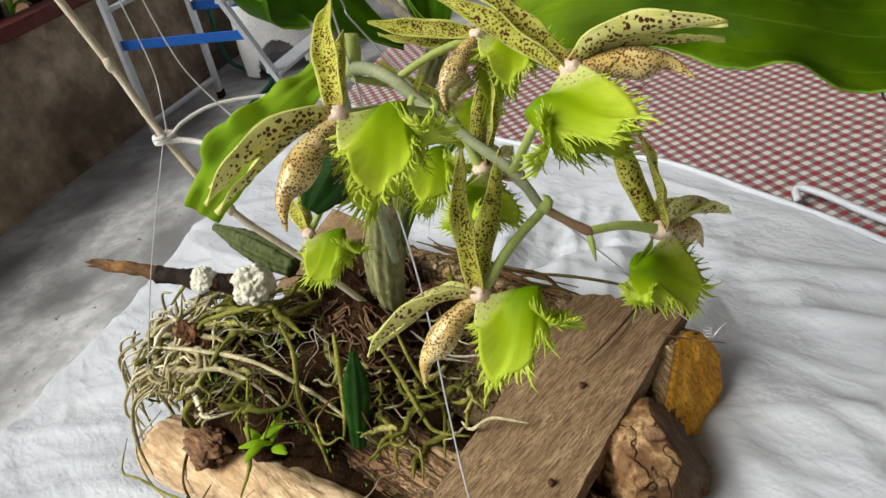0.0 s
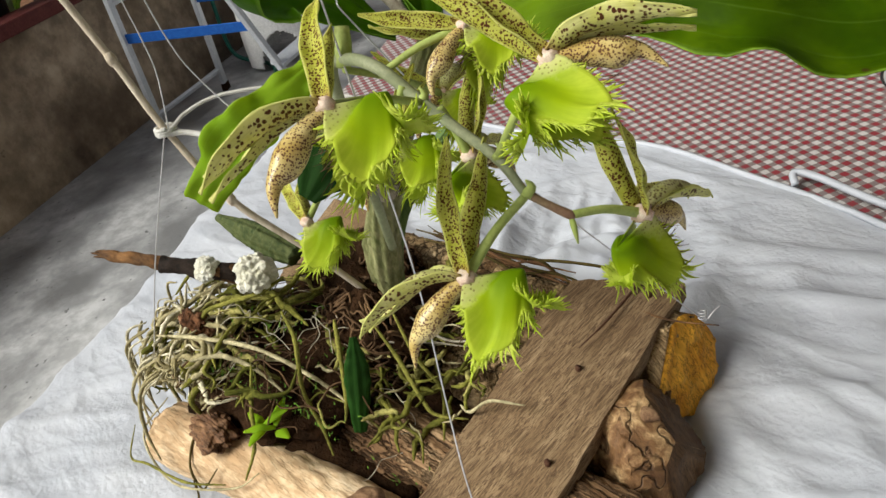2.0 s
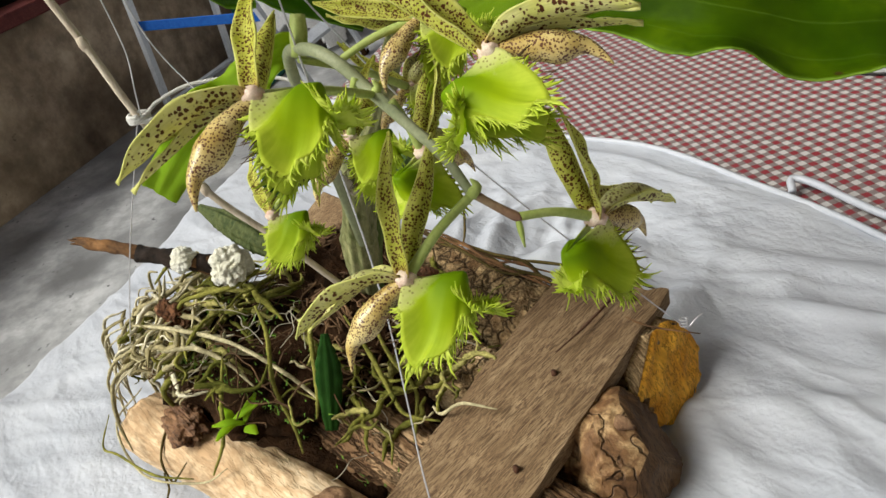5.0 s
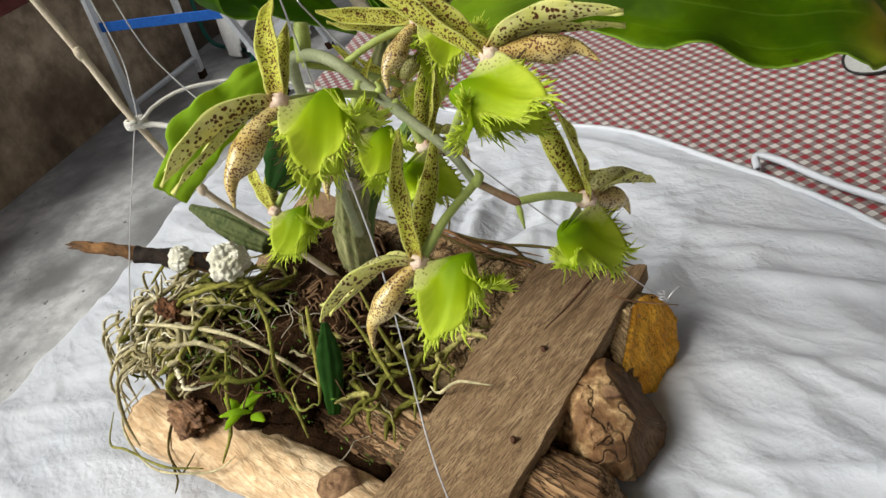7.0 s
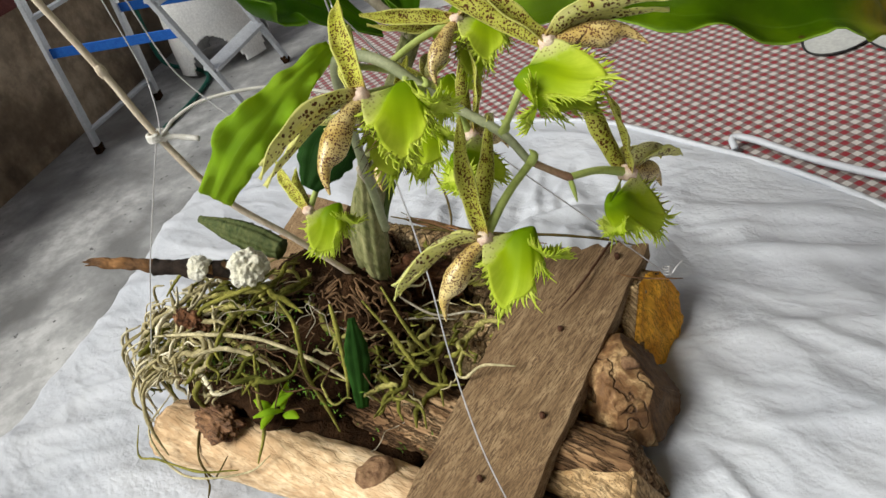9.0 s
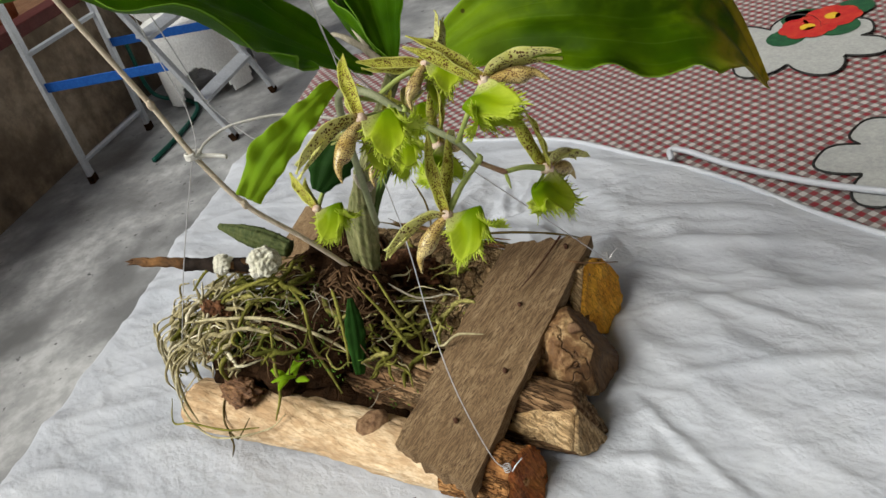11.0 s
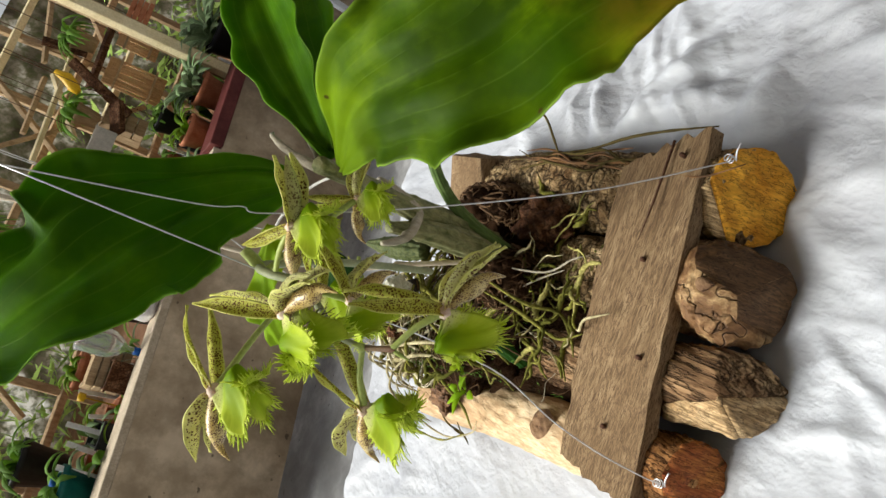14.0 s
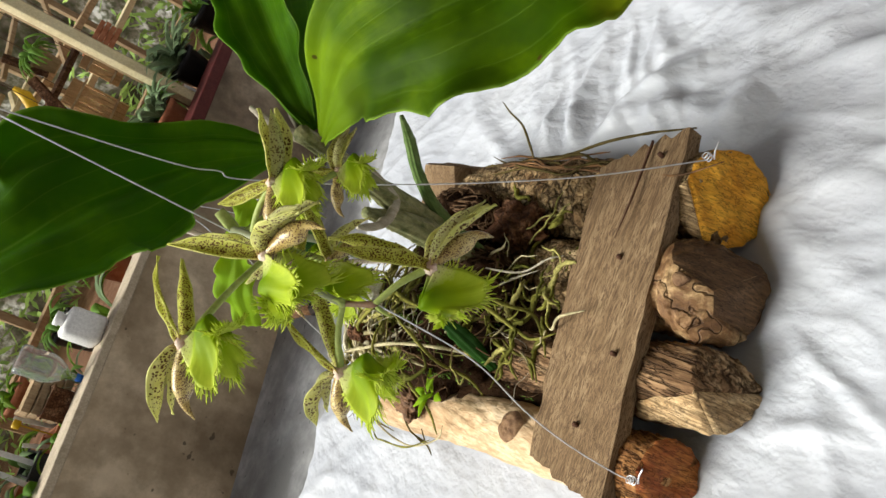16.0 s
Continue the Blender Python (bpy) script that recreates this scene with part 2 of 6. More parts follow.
def leaf_material(name, dark, pale, vein, light=0.25, blemish=0.0):
    k = Nodes(name, 0.45, 0, 0.05)
    uv = k.co.outputs["UV"]
    sep = k.t.nodes.new("ShaderNodeSeparateXYZ")
    k.link(uv, sep.inputs[0])
    u, v = sep.outputs[0], sep.outputs[1]
    vec = k.coords((1, 1, 1))
    big = k.noise(vec, 28, 4, 0.6)
    fine = k.noise(k.coords((240, 5, 1), "UV"), 1.0, 4, 0.6)
    col = k.mix(k.ramp(big, (0.38, 0.0), (0.64, 1.0)), dark, pale)
    col = k.mix(k.ramp(k.noise(vec, 10, 5, 0.7), (0.40, 0.8), (0.60, 0.0)), col, tuple(0.5 * c for c in dark))
    col = k.mix(k.ramp(fine, (0.35, 0.35), (0.65, 0.0)), col, tuple(0.55 * c for c in dark))
    lines = None
    for at, width in ((0.5, 0.010), (0.27, 0.006), (0.73, 0.006), (0.12, 0.005), (0.88, 0.005), (0.39, 0.004), (0.61, 0.004)):
        d = k.math("ABSOLUTE", k.math("SUBTRACT", u, at))
        line = k.ramp(d, (0.0, 1.0), (width, 0.0))
        lines = line if lines is None else k.mix(1.0, lines, line, "LIGHTEN")
    col = k.mix(k.math("MULTIPLY", lines, 0.16 if blemish else 0.34), col, vein)
    rim = k.math("ABSOLUTE", k.math("SUBTRACT", u, 0.5))
    col = k.mix(k.ramp(rim, (0.485, 0.0), (0.5, 0.8)), col, tuple(min(1, 1.3 * c) for c in vein))
    if blemish:
        stain = k.math("MULTIPLY", k.ramp(k.noise(k.coords((3, 5, 1), "UV"), 1.0, 5, 0.65), (0.46, 0.0), (0.60, 1.0)), k.ramp(v, (0.12, 0.0), (0.4, 1.0)))
        col = k.mix(k.math("MULTIPLY", stain, 0.9), col, tuple(0.45 * c for c in dark))
        col = k.mix(k.ramp(v, (0.0, 0.8), (0.28, 0.0)), col, (0.20, 0.33, 0.01))
        spots = k.cells(k.coords((1, 1, 1)), 42)
        col = k.mix(k.ramp(spots, (0.05, 0.9), (0.075, 0.0)), col, (0.05, 0.025, 0.008))
        yellow = k.math("MULTIPLY", k.ramp(v, (0.72, 0.0), (0.97, 1.0)), k.ramp(k.noise(vec, 22, 4), (0.4, 0.0), (0.62, 1.0)))
        col = k.mix(k.math("MULTIPLY", yellow, blemish), col, (0.62, 0.42, 0.03))
    k.colour(col)
    k.bump(k.mix(0.35, fine, lines), 0.35, 0.0012)
    k.through_light(light, k.mix(0.6, col, tuple(min(1.0, 2.6 * c) for c in pale)))
    return k.m


def petal_material(name, base, tint, spot, cells, cover, light=0.35, faint=1.0, gloss=0.45):
    """Pale flower tissue barred with small dark spots; cells: how many spots lie across and along the blade."""
    k = Nodes(name, gloss, 0, 0.12)
    vec = k.coords((1, 1, 1))
    info = k.t.nodes.new("ShaderNodeObjectInfo")
    mp = k.add("ShaderNodeMapping", Scale=(cells[0], cells[1], 1))
    k.link(k.co.outputs["UV"], mp.inputs["Vector"])
    shift = k.t.nodes.new("ShaderNodeCombineXYZ")
    k.link(k.math("MULTIPLY", info.outputs["Random"], 40.0), shift.inputs[0])
    k.link(k.math("MULTIPLY", info.outputs["Random"], 71.0), shift.inputs[1])
    flat = k.mix(1.0, mp.outputs["Vector"], shift.outputs[0], "ADD")
    warp = k.add("ShaderNodeTexNoise", Scale=1.1, Detail=2.0)
    k.link(flat, warp.inputs["Vector"])
    flat = k.mix(0.8, flat, warp.outputs["Color"], "ADD")
    cell = k.cells(flat, 1.0)
    patch = k.noise(flat, 0.22, 3, 0.6)
    sep = k.t.nodes.new("ShaderNodeSeparateXYZ")
    k.link(k.co.outputs["UV"], sep.inputs[0])
    off = k.math("ABSOLUTE", k.math("SUBTRACT", sep.outputs[0], 0.5))
    col = k.mix(k.ramp(k.noise(vec, 160, 4, 0.6), (0.35, 0.0), (0.65, 1.0)), base, tint)
    streak = k.noise(k.coords((26, 2, 1), "UV"), 1.0, 3, 0.6)
    col = k.mix(k.ramp(streak, (0.38, 0.35), (0.6, 0.0)), col, tuple(0.62 * c for c in base))
    col = k.mix(k.ramp(off, (0.36, 0.0), (0.5, 0.7)), col, (0.70, 0.71, 0.24))
    limit = k.math("ADD", cover, k.math("MULTIPLY", k.math("SUBTRACT", patch, 0.5), 0.7))
    limit = k.math("SUBTRACT", limit, k.math("MULTIPLY", k.ramp(off, (0.30, 0.0), (0.47, 1.0)), 0.26))
    limit = k.math("SUBTRACT", limit, k.math("MULTIPLY", k.ramp(sep.outputs[1], (0.7, 0.0), (1.0, 1.0)), 0.14))
    dots = k.ramp(k.math("SUBTRACT", cell, limit), (0.0, 1.0), (0.10, 0.0))
    col = k.mix(k.ramp(sep.outputs[1], (0.03, 0.5), (0.12, 0.0)), col, (0.42, 0.14, 0.07))
    col = k.mix(k.math("MULTIPLY", dots, faint), col, spot)
    k.colour(col)
    k.bump(k.mix(0.5, streak, k.noise(vec, 900, 3, 0.6)), 0.3, 0.0006)
    k.through_light(light, k.mix(0.25, col, base))
    return k.m


def column_material():
    """Ochre waxy skin, finely and densely speckled, paler towards the beak."""
    k = Nodes("column_skin", 0.3, 0, 0.45)
    vec = k.coords((1, 1, 1))
    warp = k.add("ShaderNodeTexNoise", Scale=1500.0, Detail=2.0)
    k.link(vec, warp.inputs["Vector"])
    bent = k.mix(0.0003, vec, warp.outputs["Color"], "ADD")
    col = k.mix(k.ramp(k.noise(vec, 110, 4, 0.6), (0.38, 0.0), (0.62, 1.0)), (0.50, 0.36, 0.11), (0.68, 0.56, 0.25))
    keep = k.math("ADD", k.cells(bent, 1350), k.math("MULTIPLY", k.math("SUBTRACT", k.noise(vec, 300, 3), 0.5), -0.8))
    col = k.mix(k.ramp(keep, (0.36, 0.95), (0.48, 0.0)), col, (0.10, 0.028, 0.014))
    k.colour(col)
    k.bump(k.noise(vec, 800, 3), 0.25, 0.0006)
    k.through_light(0.12, col)
    return k.m


def lip_material():
    k = Nodes("flower_lip", 0.5, 0, 0.08)
    sep = k.t.nodes.new("ShaderNodeSeparateXYZ")
    k.link(k.co.outputs["UV"], sep.inputs[0])
    u, v = sep.outputs[0], sep.outputs[1]
    vec = k.coords((1, 1, 1))
    col = k.ramp(v, (0.0, (0.120, 0.225, 0.002)), (0.30, (0.155, 0.275, 0.002)), (0.65, (0.33, 0.45, 0.007)), (1.0, (0.55, 0.64, 0.06)))
    col = k.mix(k.ramp(k.noise(vec, 120, 4), (0.35, 0.35), (0.65, 0.0)), col, (0.17, 0.28, 0.004))
    ribs = k.noise(k.coords((70, 1.5, 1), "UV"), 1.0, 3, 0.6)
    col = k.mix(k.math("MULTIPLY", k.ramp(ribs, (0.40, 0.30), (0.60, 0.0)), k.ramp(v, (0.4, 0.0), (0.8, 1.0))), col, (0.22, 0.34, 0.006))
    cell = k.cells(vec, 780)
    side = k.math("ABSOLUTE", k.math("SUBTRACT", u, 0.5))
    near = k.math("MULTIPLY", k.ramp(k.math("ADD", side, k.math("MULTIPLY", k.math("SUBTRACT", k.noise(vec, 210, 3), 0.5), 0.12)), (0.39, 0.0), (0.49, 1.0)), k.ramp(v, (0.30, 0.0), (0.75, 1.0)))
    col = k.mix(k.math("MULTIPLY", near, 0.8), col, (0.66, 0.64, 0.30))
    keep = k.math("MULTIPLY", k.ramp(cell, (0.22, 0.9), (0.36, 0.0)), near)
    col = k.mix(keep, col, (0.09, 0.035, 0.02))
    k.colour(col)
    k.bump(k.noise(vec, 500, 3), 0.12, 0.0005)
    k.through_light(0.30, k.mix(0.4, col, (0.48, 0.68, 0.02)))
    return k.m


def gingham_material():
    """A woven check of two bands, red and white with the greyish mix between."""
    k = Nodes("checked_cloth", 0.55, 0, 0.35)
    mp = k.add("ShaderNodeMapping", Rotation=(0, 0, radians(CHECK_TURN)))
    k.link(k.co.outputs["Object"], mp.inputs["Vector"])
    sep = k.t.nodes.new("ShaderNodeSeparateXYZ")
    k.link(mp.outputs[0], sep.inputs[0])
    a = k.math("GREATER_THAN", k.math("FRACT", k.math("MULTIPLY", sep.outputs[0], 1 / CHECK)), 0.5)
    b = k.math("GREATER_THAN", k.math("FRACT", k.math("MULTIPLY", sep.outputs[1], 1 / CHECK)), 0.5)
    vec = k.coords((1, 1, 1))
    weave = k.noise(vec, 900, 2, 0.5)
    both, either = k.math("MULTIPLY", a, b), k.math("MAXIMUM", a, b)
    col = k.mix(either, (0.48, 0.47, 0.455), (0.185, 0.15, 0.145))
    col = k.mix(both, col, (0.21, 0.009, 0.019))
    col = k.mix(k.ramp(k.noise(vec, 9, 4), (0.35, 0.18), (0.7, 0.0)), col, (0.12, 0.09, 0.09))
    col = k.mix(k.ramp(weave, (0.35, 0.25), (0.65, 0.0)), col, (0.1, 0.07, 0.07))
    k.colour(col)
    k.bump(weave, 0.25, 0.0006)
    return k.m


def sheet_material():
    k = Nodes("white_plastic_fabric", 0.42, 0, 0.35)
    vec = k.coords((1, 1, 1))
    big, mid, fine = k.noise(vec, 7, 5, 0.6), k.noise(vec, 30, 5, 0.65), k.noise(vec, 420, 3, 0.6)
    col = k.mix(k.ramp(big, (0.35, 0.0), (0.65, 1.0)), (0.385, 0.408, 0.455), (0.475, 0.495, 0.535))
    col = k.mix(k.ramp(mid, (0.42, 0.3), (0.62, 0.0)), col, (0.41, 0.425, 0.48))
    col = k.mix(k.ramp(k.cells(vec, 14), (0.02, 0.25), (0.05, 0.0)), col, (0.5, 0.48, 0.46))
    k.colour(col)

    def crease(scale, stretch, turn, width):
        """Thin sharp lines where the sheet was folded or crushed."""
        n = k.noise(k.coords(stretch, turn=(0, 0, radians(turn))), scale, 3, 0.55)
        return k.ramp(k.math("ABSOLUTE", k.math("SUBTRACT", n, 0.5)), (0.0, 1.0), (width, 0.0))

    lines = k.mix(0.5, crease(5, (1.6, 4.5, 1), 28, 0.10), crease(11, (1, 2.4, 1), -35, 0.12))
    small = k.mix(0.5, crease(32, (1, 1.6, 1), 60, 0.16), crease(75, (1, 1, 1), 10, 0.2))
    where = k.ramp(k.noise(vec, 5, 3), (0.4, 0.15), (0.6, 1.0))
    height = k.mix(0.5, lines, k.math("MULTIPLY", small, where))
    height = k.mix(0.35, height, k.noise(vec, 60, 8, 0.75))
    k.bump(k.mix(0.05, height, fine), 0.52, 0.006)
    return k.m


def concrete_material(name, a, b, c, scale=2.0, rough=0.75, wet=0.0, darker=None):
    """Stained cement; darker: colours of a blacker stretch that begins raggedly along y."""
    k = Nodes(name, rough, 0, 0.4)
    vec = k.coords((1, 1, 1))
    big, mid, fine = k.noise(vec, scale, 6, 0.62), k.noise(vec, scale * 6, 5, 0.65), k.noise(vec, scale * 60, 3, 0.6)
    col = k.ramp(big, (0.37, a), (0.5, b), (0.62, c))
    col = k.mix(k.ramp(mid, (0.38, 0.5), (0.6, 0.0)), col, a)
    col = k.mix(k.ramp(k.noise(vec, scale * 11, 2), (0.27, 0.8), (0.31, 0.0)), col, tuple(0.35 * v for v in a))
    if darker:
        sep = k.t.nodes.new("ShaderNodeSeparateXYZ")
        k.link(vec, sep.inputs[0])
        along = k.math("ADD", sep.outputs[1], k.math("MULTIPLY", k.math("SUBTRACT", k.noise(vec, 2.2, 5, 0.65), 0.5), 1.6))
        black = k.ramp(big, (0.37, darker[0]), (0.5, darker[1]), (0.62, darker[2]))
        black = k.mix(k.ramp(mid, (0.38, 0.5), (0.6, 0.0)), black, darker[0])
        col = k.mix(k.ramp(along, (0.0, 0.0), (0.9, 1.0)), col, black)
    k.colour(col)
    if wet:
        k.link(k.ramp(big, (0.4, 0.28), (0.6, rough)), k.b.inputs["Roughness"])
    k.bump(k.mix(0.5, mid, fine), 0.35, 0.004)
    return k.m


CHECK, CHECK_TURN = 0.0145, 28.0
M_PLANK = plank_material()
M_BARK = bark_material("cracked_bark", (0.19, 0.11, 0.05), (0.52, 0.37, 0.19), (0.78, 0.60, 0.36), 0.4, 0.9, 1.0, 0.004)
M_BARK_FIBRE = bark_material("fibrous_bark", (0.10, 0.052, 0.025), (0.30, 0.18, 0.092), (0.66, 0.47, 0.27), 0.05, 0.0, 0.7, 0.005)
M_BARK_RED = bark_material("brown_bark", (0.07, 0.028, 0.012), (0.19, 0.085, 0.04), (0.36, 0.2, 0.11), 0.4, 0.6)
M_BARK_RUST = bark_material("rusty_bark", (0.17, 0.068, 0.022), (0.44, 0.22, 0.08), (0.64, 0.40, 0.19), 0.15, 0.2)
M_PEELED = bark_material("peeled_wood", (0.46, 0.30, 0.165), (0.70, 0.53, 0.34), (0.82, 0.67, 0.47), 0.15, 0.0, 0.16, 0.0005)
M_CALLUS = callus_material()
M_CUT_CALLUS = cut_material("callused_cut", (0.10, 0.05, 0.021), (0.23, 0.13, 0.058), 0.45, 0.5)
M_CHAR = mottled("charcoal", (0.012, 0.010, 0.009), (0.06, 0.04, 0.03), 90, 0.9, 1.0, 0.003)
M_CUT_ORANGE = cut_material("orange_cut_wood", (0.62, 0.26, 0.014), (0.90, 0.48, 0.05), 0.1, 0.5)
M_CUT_BROWN = cut_material("brown_cut_wood", (0.14, 0.062, 0.028), (0.30, 0.16, 0.075))
M_CUT_PALE = cut_material("pale_cut_wood", (0.40, 0.235, 0.095), (0.76, 0.56, 0.31), 0.8)
M_CUT_TAN = cut_material("tan_split_wood", (0.30, 0.16, 0.07), (0.56, 0.37, 0.19))
M_KNOT = mottled("knot_wood", (0.10, 0.05, 0.026), (0.36, 0.22, 0.12), 130, 0.9, 0.8, 0.003, 5)
M_CUT_RED = cut_material("reddish_cut_wood", (0.36, 0.085, 0.022), (0.62, 0.25, 0.06))
M_LEAF = leaf_material("leaf_green", (0.045, 0.138, 0.002), (0.102, 0.246, 0.003), (0.18, 0.33, 0.04), 0.3)
M_LEAF_OLD = leaf_material("leaf_ageing", (0.046, 0.110, 0.001), (0.14, 0.235, 0.003), (0.20, 0.33, 0.04), 0.22, 0.9)
M_LEAF_DARK = leaf_material("leaf_dark", (0.014, 0.05, 0.008), (0.028, 0.09, 0.015), (0.06, 0.15, 0.03), 0.12)
M_LEAF_YOUNG = leaf_material("leaf_young", (0.24, 0.45, 0.018), (0.36, 0.57, 0.035), (0.38, 0.55, 0.1), 0.45)
M_STEM = mottled("flower_stem", (0.33, 0.42, 0.10), (0.42, 0.48, 0.16), 60, 0.5, 0.15)
M_RACHIS = mottled("grey_green_stem", (0.27, 0.31, 0.17), (0.34, 0.36, 0.22), 60, 0.5, 0.15)
M_PURPLE = mottled("purplish_stem", (0.2, 0.11, 0.07), (0.26, 0.19, 0.11), 120, 0.5, 0.15)
M_BULB = mottled("pseudobulb_skin", (0.085, 0.105, 0.028), (0.38, 0.37, 0.18), 34, 0.55, 0.6, 0.003, 6, (5, 5, 1))
M_SHOOT = mottled("green_shoot", (0.07, 0.13, 0.03), (0.17, 0.25, 0.08), 30, 0.5, 0.3, 0.002, 6, (5, 5, 1))
M_BULB_OLD = mottled("old_pseudobulb_skin", (0.030, 0.055, 0.012), (0.15, 0.17, 0.06), 55, 0.6, 0.7, 0.003, 7, (5, 5, 1))
M_HUSK = mottled("papery_sheath", (0.34, 0.30, 0.22), (0.58, 0.53, 0.42), 50, 0.8, 0.6, 0.003, 6, (5, 5, 1))


def root_material(name, a, b, c):
    k = Nodes(name, 0.9, 0, 0.08)
    vec = k.coords((1, 1, 1))
    geo = k.t.nodes.new("ShaderNodeNewGeometry")
    col = k.ramp(geo.outputs["Random Per Island"], (0.0, a), (0.5, b), (1.0, c))
    col = k.mix(k.ramp(k.noise(vec, 70, 4), (0.40, 0.5), (0.56, 0.0)), col, tuple(0.45 * v for v in a))
    fine = k.noise(vec, 420, 4, 0.7)
    col = k.mix(k.ramp(fine, (0.38, 0.5), (0.6, 0.0)), col, tuple(0.35 * v for v in a))
    k.colour(col)
    k.bump(fine, 0.8, 0.0012)
    return k.m


M_ROOT_GREEN = root_material("root_olive", (0.10, 0.105, 0.018), (0.25, 0.24, 0.048), (0.50, 0.45, 0.16))
M_ROOT_GREY = root_material("root_grey", (0.28, 0.235, 0.11), (0.60, 0.53, 0.31), (0.90, 0.84, 0.64))
M_ROOT_DARK = root_material("root_dark", (0.06, 0.045, 0.015), (0.12, 0.09, 0.03), (0.2, 0.17, 0.06))
# brown fibre taken down almost to black: deep shade painted into its colour
M_FIBRE = mottled("shade_darkened_fibre", (0.011, 0.006, 0.003), (0.062, 0.031, 0.015), 45, 0.95, 1.0, 0.006, spec=0.05)
M_DEAD = mottled("dead_root", (0.045, 0.024, 0.012), (0.20, 0.115, 0.055), 60, 0.9, 0.6, 0.002)
M_MOSS = mottled("moss", (0.06, 0.15, 0.012), (0.14, 0.26, 0.03), 80, 0.9, 0.6)
M_FOAM = mottled("foam_lump", (0.74, 0.71, 0.53), (0.93, 0.92, 0.84), 70, 0.8, 1.0, 0.004)
M_STICK = mottled("charred_stick", (0.02, 0.012, 0.009), (0.34, 0.17, 0.065), 16, 0.85, 0.9, 0.003, 6, (1, 5, 5))
M_CANE = mottled("dry_cane", (0.5, 0.4, 0.29), (0.76, 0.68, 0.55), 40, 0.75, 0.5, 0.002, 6, (6, 6, 1))
M_ROPE = mottled("white_rope", (0.68, 0.66, 0.6), (0.82, 0.81, 0.77), 200, 0.9, 0.8)
M_WIRE = mottled("galvanised_wire", (0.6, 0.6, 0.62), (0.75, 0.75, 0.77), 80, 0.4, 0.1, metal=0.6)
M_RUST = mottled("rusty_nail", (0.07, 0.03, 0.018), (0.14, 0.07, 0.04), 300, 0.8, 0.5, metal=0.3)
M_PETAL = petal_material("petal_outer", (0.60, 0.61, 0.20), (0.74, 0.73, 0.38), (0.11, 0.045, 0.018), (9, 34), 0.33, faint=0.85)
M_SEPAL = petal_material("sepal_inner", (0.53, 0.55, 0.07), (0.66, 0.66, 0.15), (0.095, 0.022, 0.012), (10, 52), 0.385)
M_WING = petal_material("petal_inner", (0.66, 0.66, 0.19), (0.77, 0.75, 0.34), (0.075, 0.014, 0.010), (8, 30), 0.34)
M_COLUMN = column_material()
M_THROAT = mottled("pale_throat", (0.66, 0.42, 0.32), (0.8, 0.72, 0.58), 260, 0.5, 0.3, 0.001)
M_LIP = lip_material()


def fringe_material():
    k = Nodes("lip_fringe", 0.5, 0, 0.1)
    vec = k.coords((1, 1, 1))
    col = k.mix(k.ramp(k.noise(vec, 180, 4, 0.6), (0.35, 0.0), (0.65, 1.0)), (0.52, 0.66, 0.035), (0.68, 0.76, 0.14))
    k.colour(col)
    k.through_light(0.5, col)
    return k.m


M_FRINGE = fringe_material()
M_HAIR = mottled("dark_hair", (0.06, 0.03, 0.015), (0.15, 0.09, 0.04), 300, 0.6, 0.0)
M_BOUNCE = mottled("bounce_wall_white", (0.74, 0.73, 0.7), (0.82, 0.81, 0.78), 3, 0.8, 0.1)
M_SHEET = sheet_material()
M_CLOTH = gingham_material()
M_FLOOR = concrete_material("concrete_floor", (0.165, 0.167, 0.17), (0.325, 0.33, 0.336), (0.50, 0.505, 0.51), 2.6, 0.5, 1.0)
M_WALL = concrete_material("stained_plaster", (0.25, 0.185, 0.115), (0.57, 0.455, 0.315), (0.78, 0.66, 0.49), 1.6, 0.85, darker=((0.068, 0.049, 0.034), (0.215, 0.157, 0.105), (0.42, 0.33, 0.24)))
M_CAP_RED = mottled("red_oxide_paint", (0.085, 0.013, 0.012), (0.14, 0.035, 0.03), 14, 0.6, 0.3)
M_CAP_PALE = mottled("worn_pale_edge", (0.44, 0.36, 0.25), (0.64, 0.54, 0.41), 18, 0.8, 0.5)
M_ALU = mottled("aluminium", (0.52, 0.55, 0.60), (0.66, 0.69, 0.74), 20, 0.4, 0.1, metal=0.35, spec=0.5)
M_BLUE = mottled("blue_webbing", (0.012, 0.09, 0.4), (0.02, 0.14, 0.52), 60, 0.7, 0.3)
M_WHITE = mottled("white_plastic", (0.84, 0.84, 0.83), (0.9, 0.9, 0.89), 12, 0.4, 0.05)
M_HOSE = mottled("green_hose", (0.01, 0.09, 0.065), (0.02, 0.15, 0.11), 40, 0.4, 0.1)
M_TIMBER = mottled("rough_timber", (0.36, 0.225, 0.115), (0.68, 0.50, 0.30), 16, 0.85, 0.5, 0.003, 8, (4, 4, 1), per_object=0.5)
M_TIMBER_PALE = mottled("pale_timber", (0.72, 0.60, 0.34), (0.88, 0.77, 0.50), 16, 0.8, 0.4, 0.003)
M_TERRACOTTA = mottled("terracotta", (0.45, 0.15, 0.07), (0.62, 0.27, 0.15), 30, 0.85, 0.4)
M_GLASSY = Nodes("clear_plastic", 0.08, 0, 0.5)
M_GLASSY.b.inputs["Transmission Weight"].default_value = 0.85
M_GLASSY.b.inputs["IOR"].default_value = 1.2
M_GLASSY.colour((0.86, 0.9, 0.92))
M_GLASSY = M_GLASSY.m
M_BLACK = mottled("black_plastic", (0.012, 0.012, 0.014), (0.03, 0.03, 0.03), 30, 0.45, 0.2)
M_TEAL = mottled("teal_plastic", (0.004, 0.09, 0.085), (0.01, 0.14, 0.13), 30, 0.4, 0.1)
